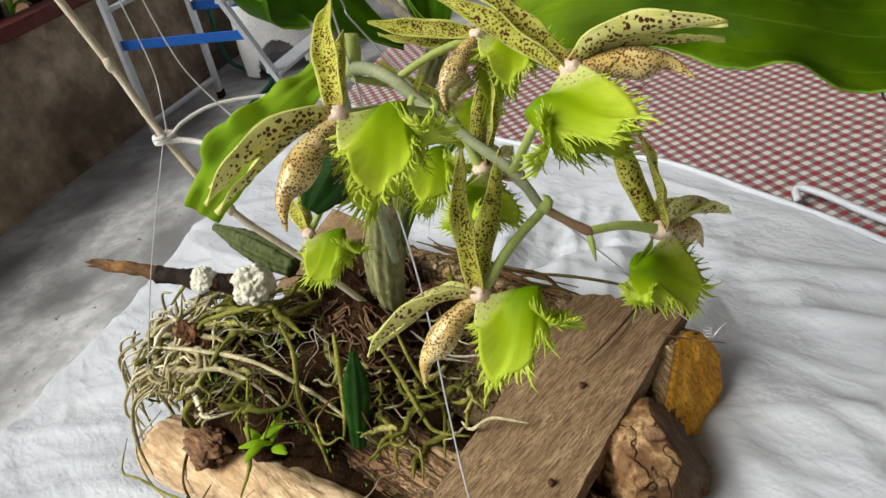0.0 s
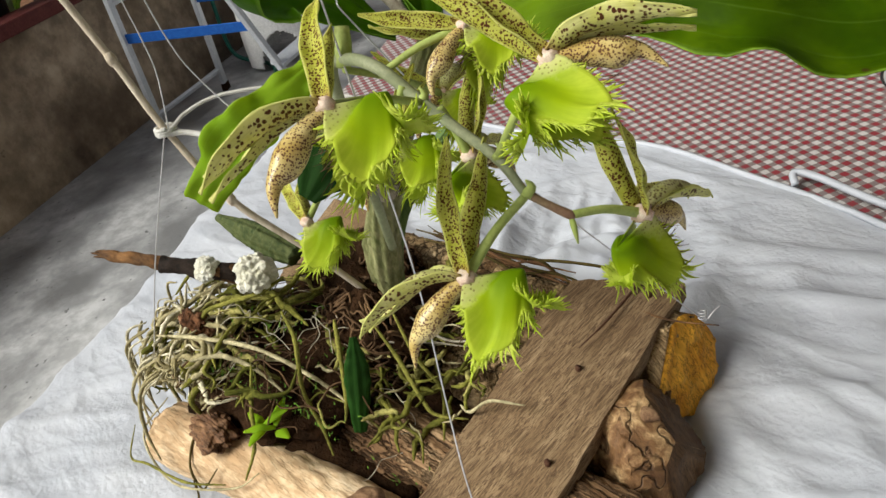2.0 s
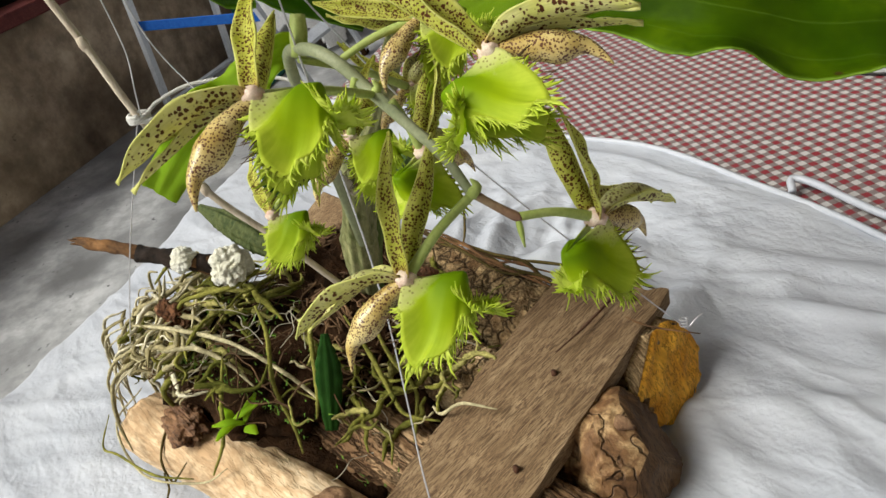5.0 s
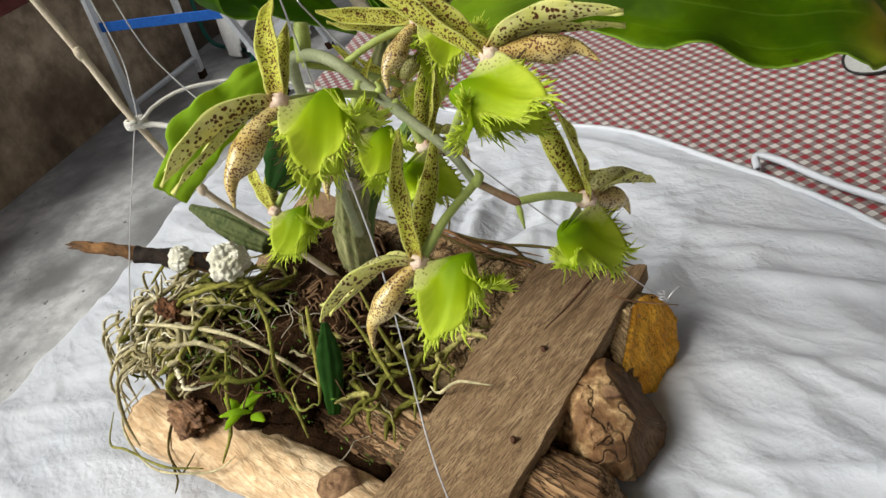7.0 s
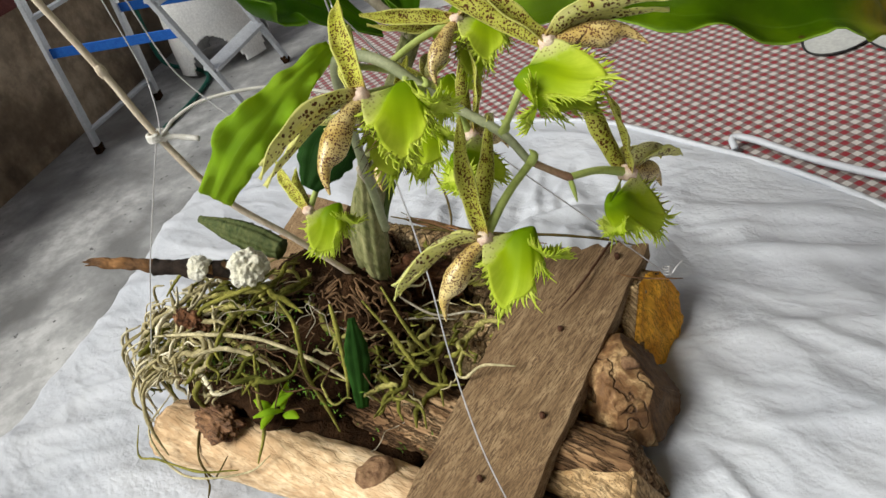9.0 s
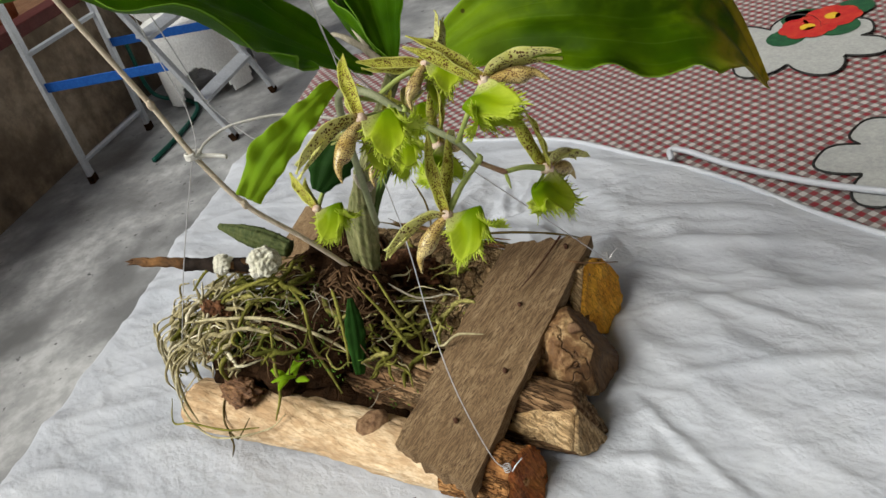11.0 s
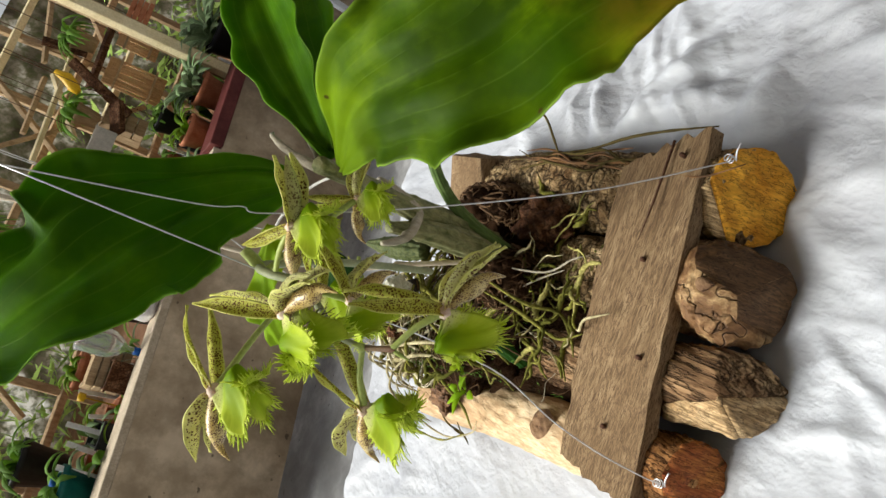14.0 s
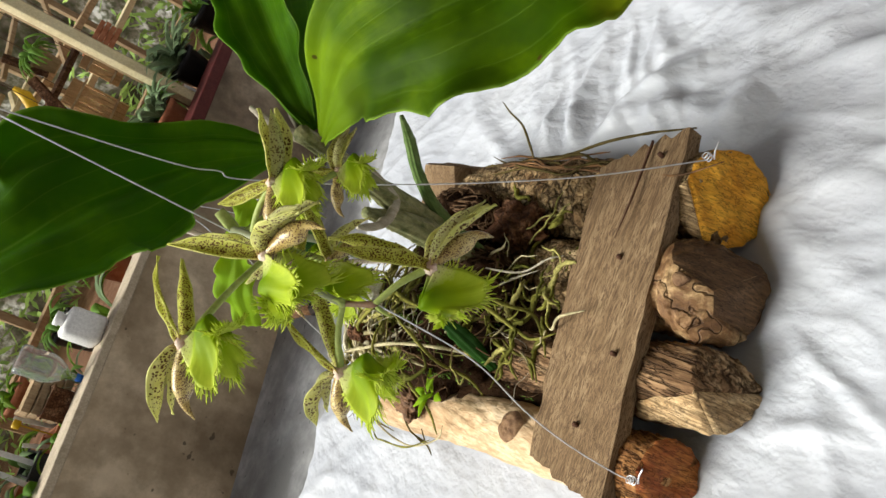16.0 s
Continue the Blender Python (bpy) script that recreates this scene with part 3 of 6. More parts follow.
M_SOIL = mottled("potting_soil", (0.03, 0.018, 0.011), (0.10, 0.06, 0.035), 60, 0.95, 0.8, 0.006)
M_YELLOW = mottled("yellow_plastic", (0.62, 0.36, 0.01), (0.75, 0.47, 0.02), 20, 0.4, 0.1)
M_GREY = mottled("weathered_grey", (0.5, 0.47, 0.42), (0.7, 0.67, 0.6), 8, 0.9, 0.3, per_object=0.4)
M_PRINT = mottled("printed_grey", (0.34, 0.35, 0.35), (0.42, 0.43, 0.42), 30, 0.55, 0.1)
M_PRINT_RED = mottled("printed_red", (0.42, 0.01, 0.02), (0.55, 0.06, 0.03), 90, 0.55, 0.1)
M_PRINT_GREEN = mottled("printed_green", (0.01, 0.06, 0.03), (0.03, 0.12, 0.05), 90, 0.55, 0.1)
M_PRINT_BLACK = mottled("printed_black", (0.012, 0.012, 0.012), (0.03, 0.03, 0.03), 90, 0.55, 0.1)
M_PRINT_YELLOW = mottled("printed_yellow", (0.6, 0.36, 0.02), (0.7, 0.45, 0.04), 90, 0.55, 0.1)
M_BED = mottled("red_brown_soil", (0.24, 0.12, 0.065), (0.48, 0.26, 0.15), 12, 0.9, 0.9, 0.02, 9)
M_REED = mottled("split_reed", (0.68, 0.40, 0.18), (0.88, 0.60, 0.33), 30, 0.75, 0.4, 0.003, 6, (1, 1, 12))
def net_material():
    """Evenly translucent shade cloth; patches of bright sky are painted into its colour."""
    k = Nodes("shade_cloth", 0.9, 0, 0.1)
    vec = k.coords((1, 1, 1))
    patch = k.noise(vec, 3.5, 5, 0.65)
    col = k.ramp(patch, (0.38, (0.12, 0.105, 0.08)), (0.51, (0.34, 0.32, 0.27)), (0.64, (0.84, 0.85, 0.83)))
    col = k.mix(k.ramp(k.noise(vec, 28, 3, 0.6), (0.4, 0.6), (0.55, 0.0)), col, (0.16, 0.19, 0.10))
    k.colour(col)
    k.through_light(0.6, col)
    return k.m


M_SHADE = net_material()


# ---- the large structure ----
FLOOR_Z, LEDGE_Z = -0.75, -0.07
EDGE_O, EDGE_E, EDGE_N = V(-0.68, -0.04, 0), V(-0.471, 0.882, 0), V(0.882, 0.471, 0)


def on_table(s, r, z=0.0):
    """A place on the table: s along its long edge, r across it."""
    return EDGE_O + EDGE_E * s + EDGE_N * r + V(0, 0, z)


WALL_O = V(-3.2, 0, 0)


def at_wall(s, r, z):
    """A place by the low wall: s along it, r out from its face towards the patio."""
    return WALL_O + EDGE_E * s + EDGE_N * r + V(0, 0, z)


def slab(name, o, s0, s1, r0, r1, z0, z1, material, parent=None, label="", bevel=0.0):
    bm = bmesh.new()
    m = Matrix((EDGE_E, EDGE_N, V(0, 0, -1))).transposed().to_4x4()
    m.translation = o + EDGE_E * (s0 + s1) / 2 + EDGE_N * (r0 + r1) / 2 + V(0, 0, (z0 + z1) / 2)
    box(bm, (s1 - s0, r1 - r0, z1 - z0), m, bevel)
    bmesh.ops.recalc_face_normals(bm, faces=bm.faces)
    return part(name, bm, material, parent, label, smooth=False)


floor = slab("floor", WALL_O, -7, 8, -0.05, 8, FLOOR_Z - 0.12, FLOOR_Z, M_FLOOR)
tagged(floor, "worn grey concrete patio floor with damp streaks", "floor", kind="structure")
wall_low = slab("wall_west", WALL_O, -7, 8, -0.12, 0.0, FLOOR_Z, LEDGE_Z - 0.03, M_WALL)
tagged(wall_low, "low brown cement wall along the patio, blacker over one stretch", "wall", kind="structure")
cap_red = slab("ledge_1", WALL_O, 0.30, 8, -0.15, 0.035, LEDGE_Z - 0.03, LEDGE_Z + 0.03, M_CAP_RED, bevel=0.006)
tagged(cap_red, "dark red painted coping on the low wall", "ledge", kind="structure")
cap_pale = slab("ledge_2", WALL_O, -7, 0.298, -0.15, 0.02, LEDGE_Z - 0.03, LEDGE_Z + 0.005, M_CAP_PALE, bevel=0.006)
tagged(cap_pale, "worn pale edge on the low wall", "ledge", kind="structure")
bed = slab("ground", WALL_O, -12, 14, -14, -0.15, FLOOR_Z - 0.1, LEDGE_Z - 0.06, M_BED)
tagged(bed, "red-brown raised soil bed behind the low wall", "ground", kind="structure")

# roof out of view, added to block part of the sky and sun
roof = slab("ceiling", WALL_O, -7, 8, 2.1, 5.7, 2.4, 2.46, M_TIMBER)
tagged(roof, "unseen brown timber roof added over the table to hold back light", "ceiling", kind="structure")

# ---- table, cloth and white fabric ----
table = thing("table", "long patio table hidden under a checked cloth", "table")
slab("tabletop", EDGE_O, -1.3, 1.06, 0.01, 1.25, -0.04, -0.006, M_TIMBER, table)
for s in (-1.2, 0.96):
    for r in (0.1, 1.15):
        slab("leg", EDGE_O, s - 0.03, s + 0.03, r - 0.03, r + 0.03, FLOOR_Z, -0.04, M_TIMBER, table)


def cloth_shape(u, v):
    s, r = -1.34 + 2.46 * u, -0.05 + 1.36 * v
    z = -0.002 + 0.0016 * noise.noise(V(s * 3, r * 3, 0))
    drop_r = max(0.0, 0.0 - r)
    drop_s = max(0.0, s - 1.06)
    if drop_r:
        z -= 5.0 * drop_r
        r = 0.0 - 0.012 + 0.006 * math.sin(s * 23)
    if drop_s:
        z -= 4.0 * drop_s
        s = 1.07 + 0.006 * math.sin(r * 26)
    return on_table(s, r, z)


bm = bmesh.new()
sheet(bm, 120, 70, cloth_shape)
tablecloth = part("tablecloth", bm, M_CLOTH, double=0.001)
tagged(tablecloth, "red and white checked cloth with floral patches on the table", "tablecloth")


def print_patch(cx, cy, size, turn, seed):
    """A grey printed leaf shape with a black outline and red blossoms."""
    prnd = random.Random(seed)
    rim = []
    for k in range(120):
        a = 2 * math.pi * k / 120
        lobe = abs(math.sin(a * 3.5 + 0.4)) ** 0.7
        r = size * (0.62 + 0.38 * lobe + 0.05 * math.sin(a * 9 + seed))
        rim.append(V(cx + r * math.cos(a + turn), cy + r * math.sin(a + turn) * 0.8, 0.0022))
    bm = bmesh.new()
    bm.faces.new([bm.verts.new(p) for p in rim])
    patch = part("printed_leaf", bm, M_PRINT, tablecloth, "grey printed leaf shape")
    bm = bmesh.new()
    tube(bm, [p + V(0, 0, 0.0004) for p in rim + rim[:1]], 0.0016, 4, cap=False)
    part("outline", bm, M_PRINT_BLACK, patch, "black printed outline")
    for f in range(2):
        fx, fy = cx + prnd.uniform(-0.1, 0.5) * size, cy + (0.45 + 0.3 * f) * size
        for name, mat, num, rad, off, z in (("printed_leaflet", M_PRINT_GREEN, 3, 0.03, 0.04, 0.0028), ("printed_blossom", M_PRINT_RED, 7, 0.02, 0.022, 0.0034), ("printed_heart", M_PRINT_YELLOW, 1, 0.012, 0.0, 0.004)):
            bm = bmesh.new()
            for q in range(num):
                a = 2 * math.pi * q / num + f
                qx, qy = fx + off * math.cos(a), fy + off * math.sin(a)
                bm.faces.new([bm.verts.new((qx + rad * math.cos(b) * 0.9, qy + rad * math.sin(b), z + 0.0001 * q)) for b in [2 * math.pi * w / 16 for w in range(16)]])
            part(name, bm, mat, patch)


print_patch(-0.215, 0.945, 0.13, 0.5, 3)
print_patch(0.02, 0.665, 0.13, 1.2, 5)


FAR = spline([(0.0, 0.70, 0), (0.2, 0.64, 0), (0.40, 0.535, 0), (0.54, 0.485, 0), (0.64, 0.405, 0), (0.736, 0.318, 0), (0.835, 0.20, 0), (1.0, 0.05, 0), (1.25, -0.15, 0)], 200)


def far_edge(r):
    for a, b in zip(FAR, FAR[1:]):
        if a.x <= r <= b.x:
            return a.y + (b.y - a.y) * (r - a.x) / max(1e-6, b.x - a.x)
    return FAR[0].y if r < FAR[0].x else FAR[-1].y


def ridge(p, a, b, width, height, sharp=False):
    """The height at p of a fold that runs from a to b and dies away at its ends; a sharp one comes to an edge."""
    a, b = Vector(a), Vector(b)
    d = b - a
    t = max(0.0, min(1.0, (p - a).dot(d) / d.length_squared))
    off = (p - a - d * t).length
    over = max(0.0, 1 - off / (1.5 * width)) if sharp else math.exp(-(off / width) ** 2)
    return height * over * math.sin(math.pi * (0.08 + 0.84 * t))


FOLDS_FAR = [((0.02, 0.30), (-0.42, 0.46), 0.016, 0.009),
             ((0.06, 0.22), (-0.36, 0.40), 0.012, 0.007),
             ((0.08, 0.36), (-0.40, 0.56), 0.016, 0.008),
             ((-0.14, 0.26), (-0.04, 0.12), 0.008, 0.006),
             ((-0.45, 0.33), (-0.56, 0.45), 0.012, 0.012),
             ((-0.40, 0.35), (-0.52, 0.5), 0.012, 0.010),
             ((-0.50, 0.33), (-0.66, 0.42), 0.012, 0.012),
             ((-0.30, 0.40), (-0.40, 0.52), 0.010, 0.008)]
FOLDS_NEAR = [((-0.24, 0.40), (-0.28, 0.54), 0.012, 0.007),
              ((-0.1, 0.16), (0.1, 0.0), 0.014, 0.006),
              ((-0.52, 0.0), (-0.6, -0.3), 0.012, 0.008),
              ((-0.42, 0.03), (-0.40, -0.3), 0.012, 0.007),
              ((-0.30, 0.02), (-0.22, -0.25), 0.014, 0.007),
              ((-0.18, 0.10), (0.05, -0.12), 0.012, 0.006),
              ((-0.1, 0.40), (0.2, 0.2), 0.02, 0.008)]
FOLDS_RIGHT = [((-0.17, 0.265), (0.0, 0.18), 0.0055, 0.008),
               ((-0.285, 0.485), (-0.05, 0.55), 0.012, 0.014),
               ((-0.24, 0.44), (-0.08, 0.485), 0.009, 0.011),
               ((-0.16, 0.385), (-0.02, 0.37), 0.008, 0.009),
               ((-0.19, 0.445), (-0.06, 0.5), 0.008, 0.009),
               ((-0.15, 0.18), (-0.06, 0.205), 0.006, 0.008),
               ((-0.11, 0.285), (0.0, 0.345), 0.007, 0.009)]

FOLDS_SHARP = [((-0.407, 0.369), (-0.343, 0.422), 0.020, 0.022),
               ((-0.392, 0.402), (-0.315, 0.472), 0.020, 0.019),
               ((-0.343, 0.422), (-0.315, 0.388), 0.018, 0.020),
               ((-0.324, 0.418), (-0.270, 0.411), 0.014, 0.012),
               ((-0.264, 0.395), (-0.235, 0.435), 0.018, 0.016),
               ((-0.430, 0.370), (-0.455, 0.430), 0.015, 0.015),
               ((-0.470, 0.365), (-0.500, 0.430), 0.015, 0.013)]


def fabric_shape(u, v):
    r = -0.036 + 1.236 * u
    front, back = -0.85, far_edge(max(0.0, r))
    s = front + (back - front) * v
    p = on_table(s, r)
    q = V(p.x, p.y)
    z = 0.006 + 0.006 * noise.noise(V(p.x * 5, p.y * 5, 3)) + 0.0035 * noise.noise(V(p.x * 14 + p.y * 7, p.y * 16, 7))
    for f, h, w in ((6, 0.0045, 2.2), (13, 0.0022, 1.8), (27, 0.0013, 1.5)):
        along, over = p.x * 0.87 + p.y * 0.5, p.y * 0.87 - p.x * 0.5
        bend = 0.25 * noise.noise(V(along * 3, over * 3, f))
        z += h * (1 - min(1.0, w * 2.2 * abs(noise.noise(V(along * f * 0.45 + bend, over * f + bend, f * 1.7))))) ** 2
    for a, b, w, h in FOLDS_FAR + FOLDS_NEAR + FOLDS_RIGHT:
        z += 0.42 * ridge(q, a, b, w, h)
    # crushed where it was gathered behind the logs
    k = math.exp(-((p.x + 0.43) / 0.11) ** 2 - ((p.y - 0.445) / 0.075) ** 2)
    if k > 0.02:
        w = noise.noise_vector(V(p.x * 9, p.y * 9, 2)) * 0.5
        for f, h in ((9, 0.008), (19, 0.006), (37, 0.002)):
            z += k * h * (1 - min(1.0, 2.4 * abs(noise.noise(V((p.x * 1.25 + p.y * 0.75) * f + w.x, (p.y * 0.45 - p.x * 0.2) * f + w.y, f)))))
    for a, b, w, h in FOLDS_SHARP:
        z += ridge(q, a, b, w, h, True)
    z = max(z, 0.0025)
    z *= min(1.0, (1 - v) * 12 + 0.35)
    # flat under the wooden raft
    dx, dy = (p.x + 0.35) / 0.24, (p.y - 0.20) / 0.19
    flat = max(0.0, min(1.0, 2.2 * (1 - dx * dx - dy * dy)))
    z = z * (1 - flat) + 0.003 * flat
    if r < 0.0:
        k = -r / 0.036
        z += -0.010 * k * k - 0.05 * max(0.0, k - 0.75) ** 1.2
        p += EDGE_N * (0.003 * math.sin(s * 31) * k)
    return V(p.x, p.y, z)


bm = bmesh.new()
sheet(bm, 380, 400, fabric_shape)
fabric = part("plastic_sheet", bm, M_SHEET, double=0.0012)
tagged(fabric, "crumpled white plastic fabric sheet spread over the table", "plastic sheet")
hem = []
for k in range(40):
    r = 0.02 + 1.1 * k / 39
    hem.append(on_table(far_edge(r), r, 0.0045))
bm = bmesh.new()
tube(bm, hem, 0.0035, 6)
part("hem", bm, M_SHEET, fabric, "rolled white edge")
strap = rod("drawstring", [(-0.255, 0.612, 0.008), (-0.262, 0.626, 0.012), (-0.24, 0.626, 0.012), (-0.165, 0.603, 0.010), (-0.05, 0.588, 0.008), (0.1, 0.60, 0.006), (0.3, 0.64, 0.006)],
            0.0038, M_SHEET, None, n=60)
tagged(strap, "flat white drawstring lying loose on the cloth", "cord")

# ---- wooden raft ----
raft = thing("wooden_raft", "raft of cut logs under a weathered board on plastic sheet", "plant mount")


def log(pts, radii, bark, label, seed, cuts, sides=84, n=150, squash=0.95, relief=0.0016, grain=0.35):
    """A barked log. cuts: places, outward ways and surfaces of the chopped faces at its ends."""
    bm = bmesh.new()
    path = spline(pts, n)
    rad = values(radii, n)
    rings = []
    for i, p in enumerate(path):
        t = (path[min(i + 1, n)] - path[max(i - 1, 0)]).normalized()
        y = V(0, 0, 1).cross(t).normalized()
        z = t.cross(y)
        ring = []
        for k in range(sides):
            a = 2 * math.pi * k / sides
            d = y * math.cos(a) + z * math.sin(a) * squash
            w = 1 + 0.10 * noise.noise(V(i * 0.035, math.cos(a) * 1.3, math.sin(a) * 1.3 + seed)) + 0.06 * noise.noise(V(i * 0.147, math.cos(a) * 4, math.sin(a) * 4 + seed))
            q = p + d * rad[i] * w
            s = V(q.x * grain, q.y, q.z) + V(seed, 0, 0)
            warp = noise.noise_vector(q * 90) * 0.006
            furrow = min(1.0, abs(noise.noise((s + warp) * 95)) * 4.5)
            cross = min(1.0, abs(noise.noise(V(q.x, q.y * 0.4, q.z * 0.4) * 110 + warp * 60 + V(seed, 5, 0))) * 5 + 0.15)
            calm = min([1.0] + [max(0.25, (Vector(co) - q).dot(Vector(no).normalized()) / 0.012) for co, no, _ in cuts])
            h = calm * relief * (1.1 * min(furrow, 0.35 + 0.65 * cross) + 0.7 * noise.noise(s * 210) + 0.35 * noise.noise(q * 520) - 0.8)
            ring.append(bm.verts.new(q + d * h))
        rings.append(ring)
    for a, b in zip(rings, rings[1:]):
        for k in range(sides):
            bm.faces.new((a[k], a[(k + 1) % sides], b[(k + 1) % sides], b[k]))
    for ring in (rings[0], rings[-1]):
        bm.faces.new(ring)
    bmesh.ops.recalc_face_normals(bm, faces=bm.faces)
    for k, (co, no, _) in enumerate(cuts):
        made = bmesh.ops.bisect_plane(bm, geom=bm.verts[:] + bm.edges[:] + bm.faces[:], plane_co=co, plane_no=no, clear_outer=True)
        edges = [g for g in made["geom_cut"] if isinstance(g, bmesh.types.BMEdge)]
        for face in bmesh.ops.edgeloop_fill(bm, edges=edges)["faces"]:
            face.material_index = k + 1
    bmesh.ops.recalc_face_normals(bm, faces=bm.faces)
    ends = [([v.co.copy() for v in f.verts], f.calc_center_median(), f.normal.copy(), f.material_index) for f in bm.faces if f.material_index]
    for f in bm.faces:
        f.material_index = 0
    ob = part("log", bm, bark, raft, label)
    for ring, p, out, k in ends:
        cb = bmesh.new()
        loops = []
        for f, push in ((1.0, 0.0003), (0.94, 0.0014), (0.82, 0.0018), (0.7, 0.0022), (0.58, 0.0024), (0.45, 0.0026), (0.3, 0.0027), (0.12, 0.0028)):
            loops.append([cb.verts.new(p + (c - p) * f + out * (push + ((0.0042 * noise.noise((p + (c - p) * f) * 75 + V(seed, 0, 0)) + 0.0022 * noise.noise((p + (c - p) * f) * 240)) if f < 1 else 0))) for c in ring])
        for a, b in zip(loops, loops[1:]):
            for q in range(len(ring)):
                cb.faces.new((a[q], a[(q + 1) % len(ring)], b[(q + 1) % len(ring)], b[q]))
        cb.faces.new(loops[-1])
        bmesh.ops.recalc_face_normals(cb, faces=cb.faces)
        part("chopped_face", cb, cuts[k - 1][2], ob)
    return ob


log([(-0.60, 0.284, 0.043), (-0.40, 0.306, 0.040), (-0.30, 0.316, 0.037), (-0.165, 0.330, 0.037)], (0.037, 0.040, 0.035, 0.036), M_BARK, "cracked grey-brown log with an orange cut end", 1,
    [(V(-0.203, 0.328, 0.037), V(1, 0.05, 0.30), M_CUT_ORANGE), (V(-0.214, 0.31, 0.062), V(0.50, -0.45, 0.75), M_CUT_PALE), (V(-0.193, 0.352, 0.048), V(0.75, 0.55, 0.40), M_CUT_ORANGE), (V(-0.186, 0.322, 0.022), V(0.85, -0.1, -0.45), M_CUT_ORANGE), (V(-0.565, 0.29, 0.05), V(-1, 0.1, 0.25), M_CUT_TAN)], relief=0.0027)
log([(-0.545, 0.240, 0.030), (-0.544, 0.270, 0.047), (-0.543, 0.300, 0.063), (-0.542, 0.335, 0.080)], (0.040, 0.042, 0.042, 0.040), M_PLANK, "square-chopped grey-brown stump", 31,
    [(V(-0.578, 0.30, 0.06), V(-1, 0.05, 0.1), M_PLANK), (V(-0.507, 0.30, 0.06), V(1, 0.1, 0.15), M_PLANK), (V(-0.543, 0.295, 0.083), V(0.05, -0.42, 0.9), M_PLANK), (V(-0.543, 0.322, 0.07), V(0, 0.9, 0.35), M_PLANK)], relief=0.0008, grain=1.0, n=60)
log([(-0.51, 0.220, 0.040), (-0.40, 0.232, 0.038), (-0.30, 0.245, 0.037), (-0.15, 0.262, 0.036)], (0.03, 0.031, 0.032, 0.034), M_BARK, "cracked log under the board", 5,
    [(V(-0.248, 0.25, 0.036), V(1, 0, 0), M_CUT_BROWN)], relief=0.0027)
log([(-0.247, 0.2505, 0.0365), (-0.22, 0.254, 0.0365), (-0.19, 0.257, 0.0365), (-0.15, 0.262, 0.036)], (0.032, 0.033, 0.036, 0.035), M_CALLUS, "callused log end with a dark brown chopped face", 21,
    [(V(-0.168, 0.262, 0.036), V(1, 0.1, 0.1), M_CUT_CALLUS), (V(-0.182, 0.268, 0.050), V(0.6, 0.62, 0.5), M_CUT_CALLUS), (V(-0.186, 0.245, 0.060), V(0.55, -0.25, 0.8), M_CALLUS), (V(-0.170, 0.234, 0.030), V(0.75, -0.62, 0.1), M_CALLUS)], relief=0.0011, grain=0.8)
log([(-0.50, 0.135, 0.032), (-0.40, 0.155, 0.030), (-0.30, 0.172, 0.030), (-0.135, 0.199, 0.026)], (0.025, 0.027, 0.028, 0.027), M_BARK_FIBRE, "rough-barked log with a pale split end", 9,
    [(V(-0.146, 0.197, 0.026), V(1, -0.1, 0.15), M_CUT_PALE), (V(-0.1495, 0.181, 0.043), V(0.62, -0.45, 0.62), M_CUT_PALE), (V(-0.166, 0.175, 0.040), V(0.27, -0.80, 0.53), M_CUT_PALE), (V(-0.158, 0.207, 0.034), V(0.7, 0.6, 0.35), M_BARK_FIBRE)], relief=0.0030, grain=0.08)
log([(-0.58, 0.050, 0.034), (-0.45, 0.079, 0.033), (-0.36, 0.098, 0.030), (-0.27, 0.112, 0.027), (-0.155, 0.132, 0.024)], (0.022, 0.0255, 0.0255, 0.025, 0.025), M_PEELED, "pale peeled log with a dark knot", 14,
    [(V(-0.225, 0.120, 0.026), V(1, 0, 0), M_CUT_PALE), (V(-0.512, 0.066, 0.034), V(-1, -0.2, 0.2), M_CUT_PALE)], relief=0.0005, grain=0.10)
log([(-0.26, 0.114, 0.0265), (-0.22, 0.121, 0.0255), (-0.18, 0.128, 0.0245), (-0.14, 0.135, 0.024)], (0.0255, 0.026, 0.0255, 0.025), M_BARK_RUST, "red-brown barked log end with a chopped face", 17,
    [(V(-0.166, 0.130, 0.024), V(1, 0.1, 0.25), M_CUT_RED), (V(-0.224, 0.120, 0.026), V(-1, 0, 0), M_CUT_BROWN), (V(-0.170, 0.148, 0.036), V(0.6, 0.7, 0.4), M_CUT_RED)], relief=0.0020, grain=0.2)
rod("knot", [(-0.195, 0.252, 0.060), (-0.186, 0.254, 0.066), (-0.178, 0.255, 0.066)], (0.003, 0.0045, 0.002), M_KNOT, raft, "dark brown branch stub", 10, 14, 0.4, 160)
def knot_disc(c, out, size, seed):
    """A healed branch scar: a low mound with ringed folds."""
    c, out = Vector(c), Vector(out).normalized()
    x = out.orthogonal().normalized()
    y = out.cross(x)
    bm = bmesh.new()

    def f(u, v):
        a = 2 * math.pi * u
        r = size * v * (1 + 0.25 * noise.noise(V(math.cos(a) * 1.4, math.sin(a) * 1.4, seed)))
        h = 0.0032 * (1 - v ** 3) + 0.0010 * math.sin(v * 17 + 1.2 * noise.noise(V(math.cos(a), math.sin(a), seed + 2))) * (1 - v) - 0.004 * v ** 6 - 0.003 * math.exp(-(v / 0.16) ** 2)
        return c + x * (r * math.cos(a) * 1.25) + y * (r * math.sin(a) * 0.9) + out * h

    sheet(bm, 36, 16, f)
    bmesh.ops.remove_doubles(bm, verts=bm.verts, dist=1e-6)
    bmesh.ops.recalc_face_normals(bm, faces=bm.faces)
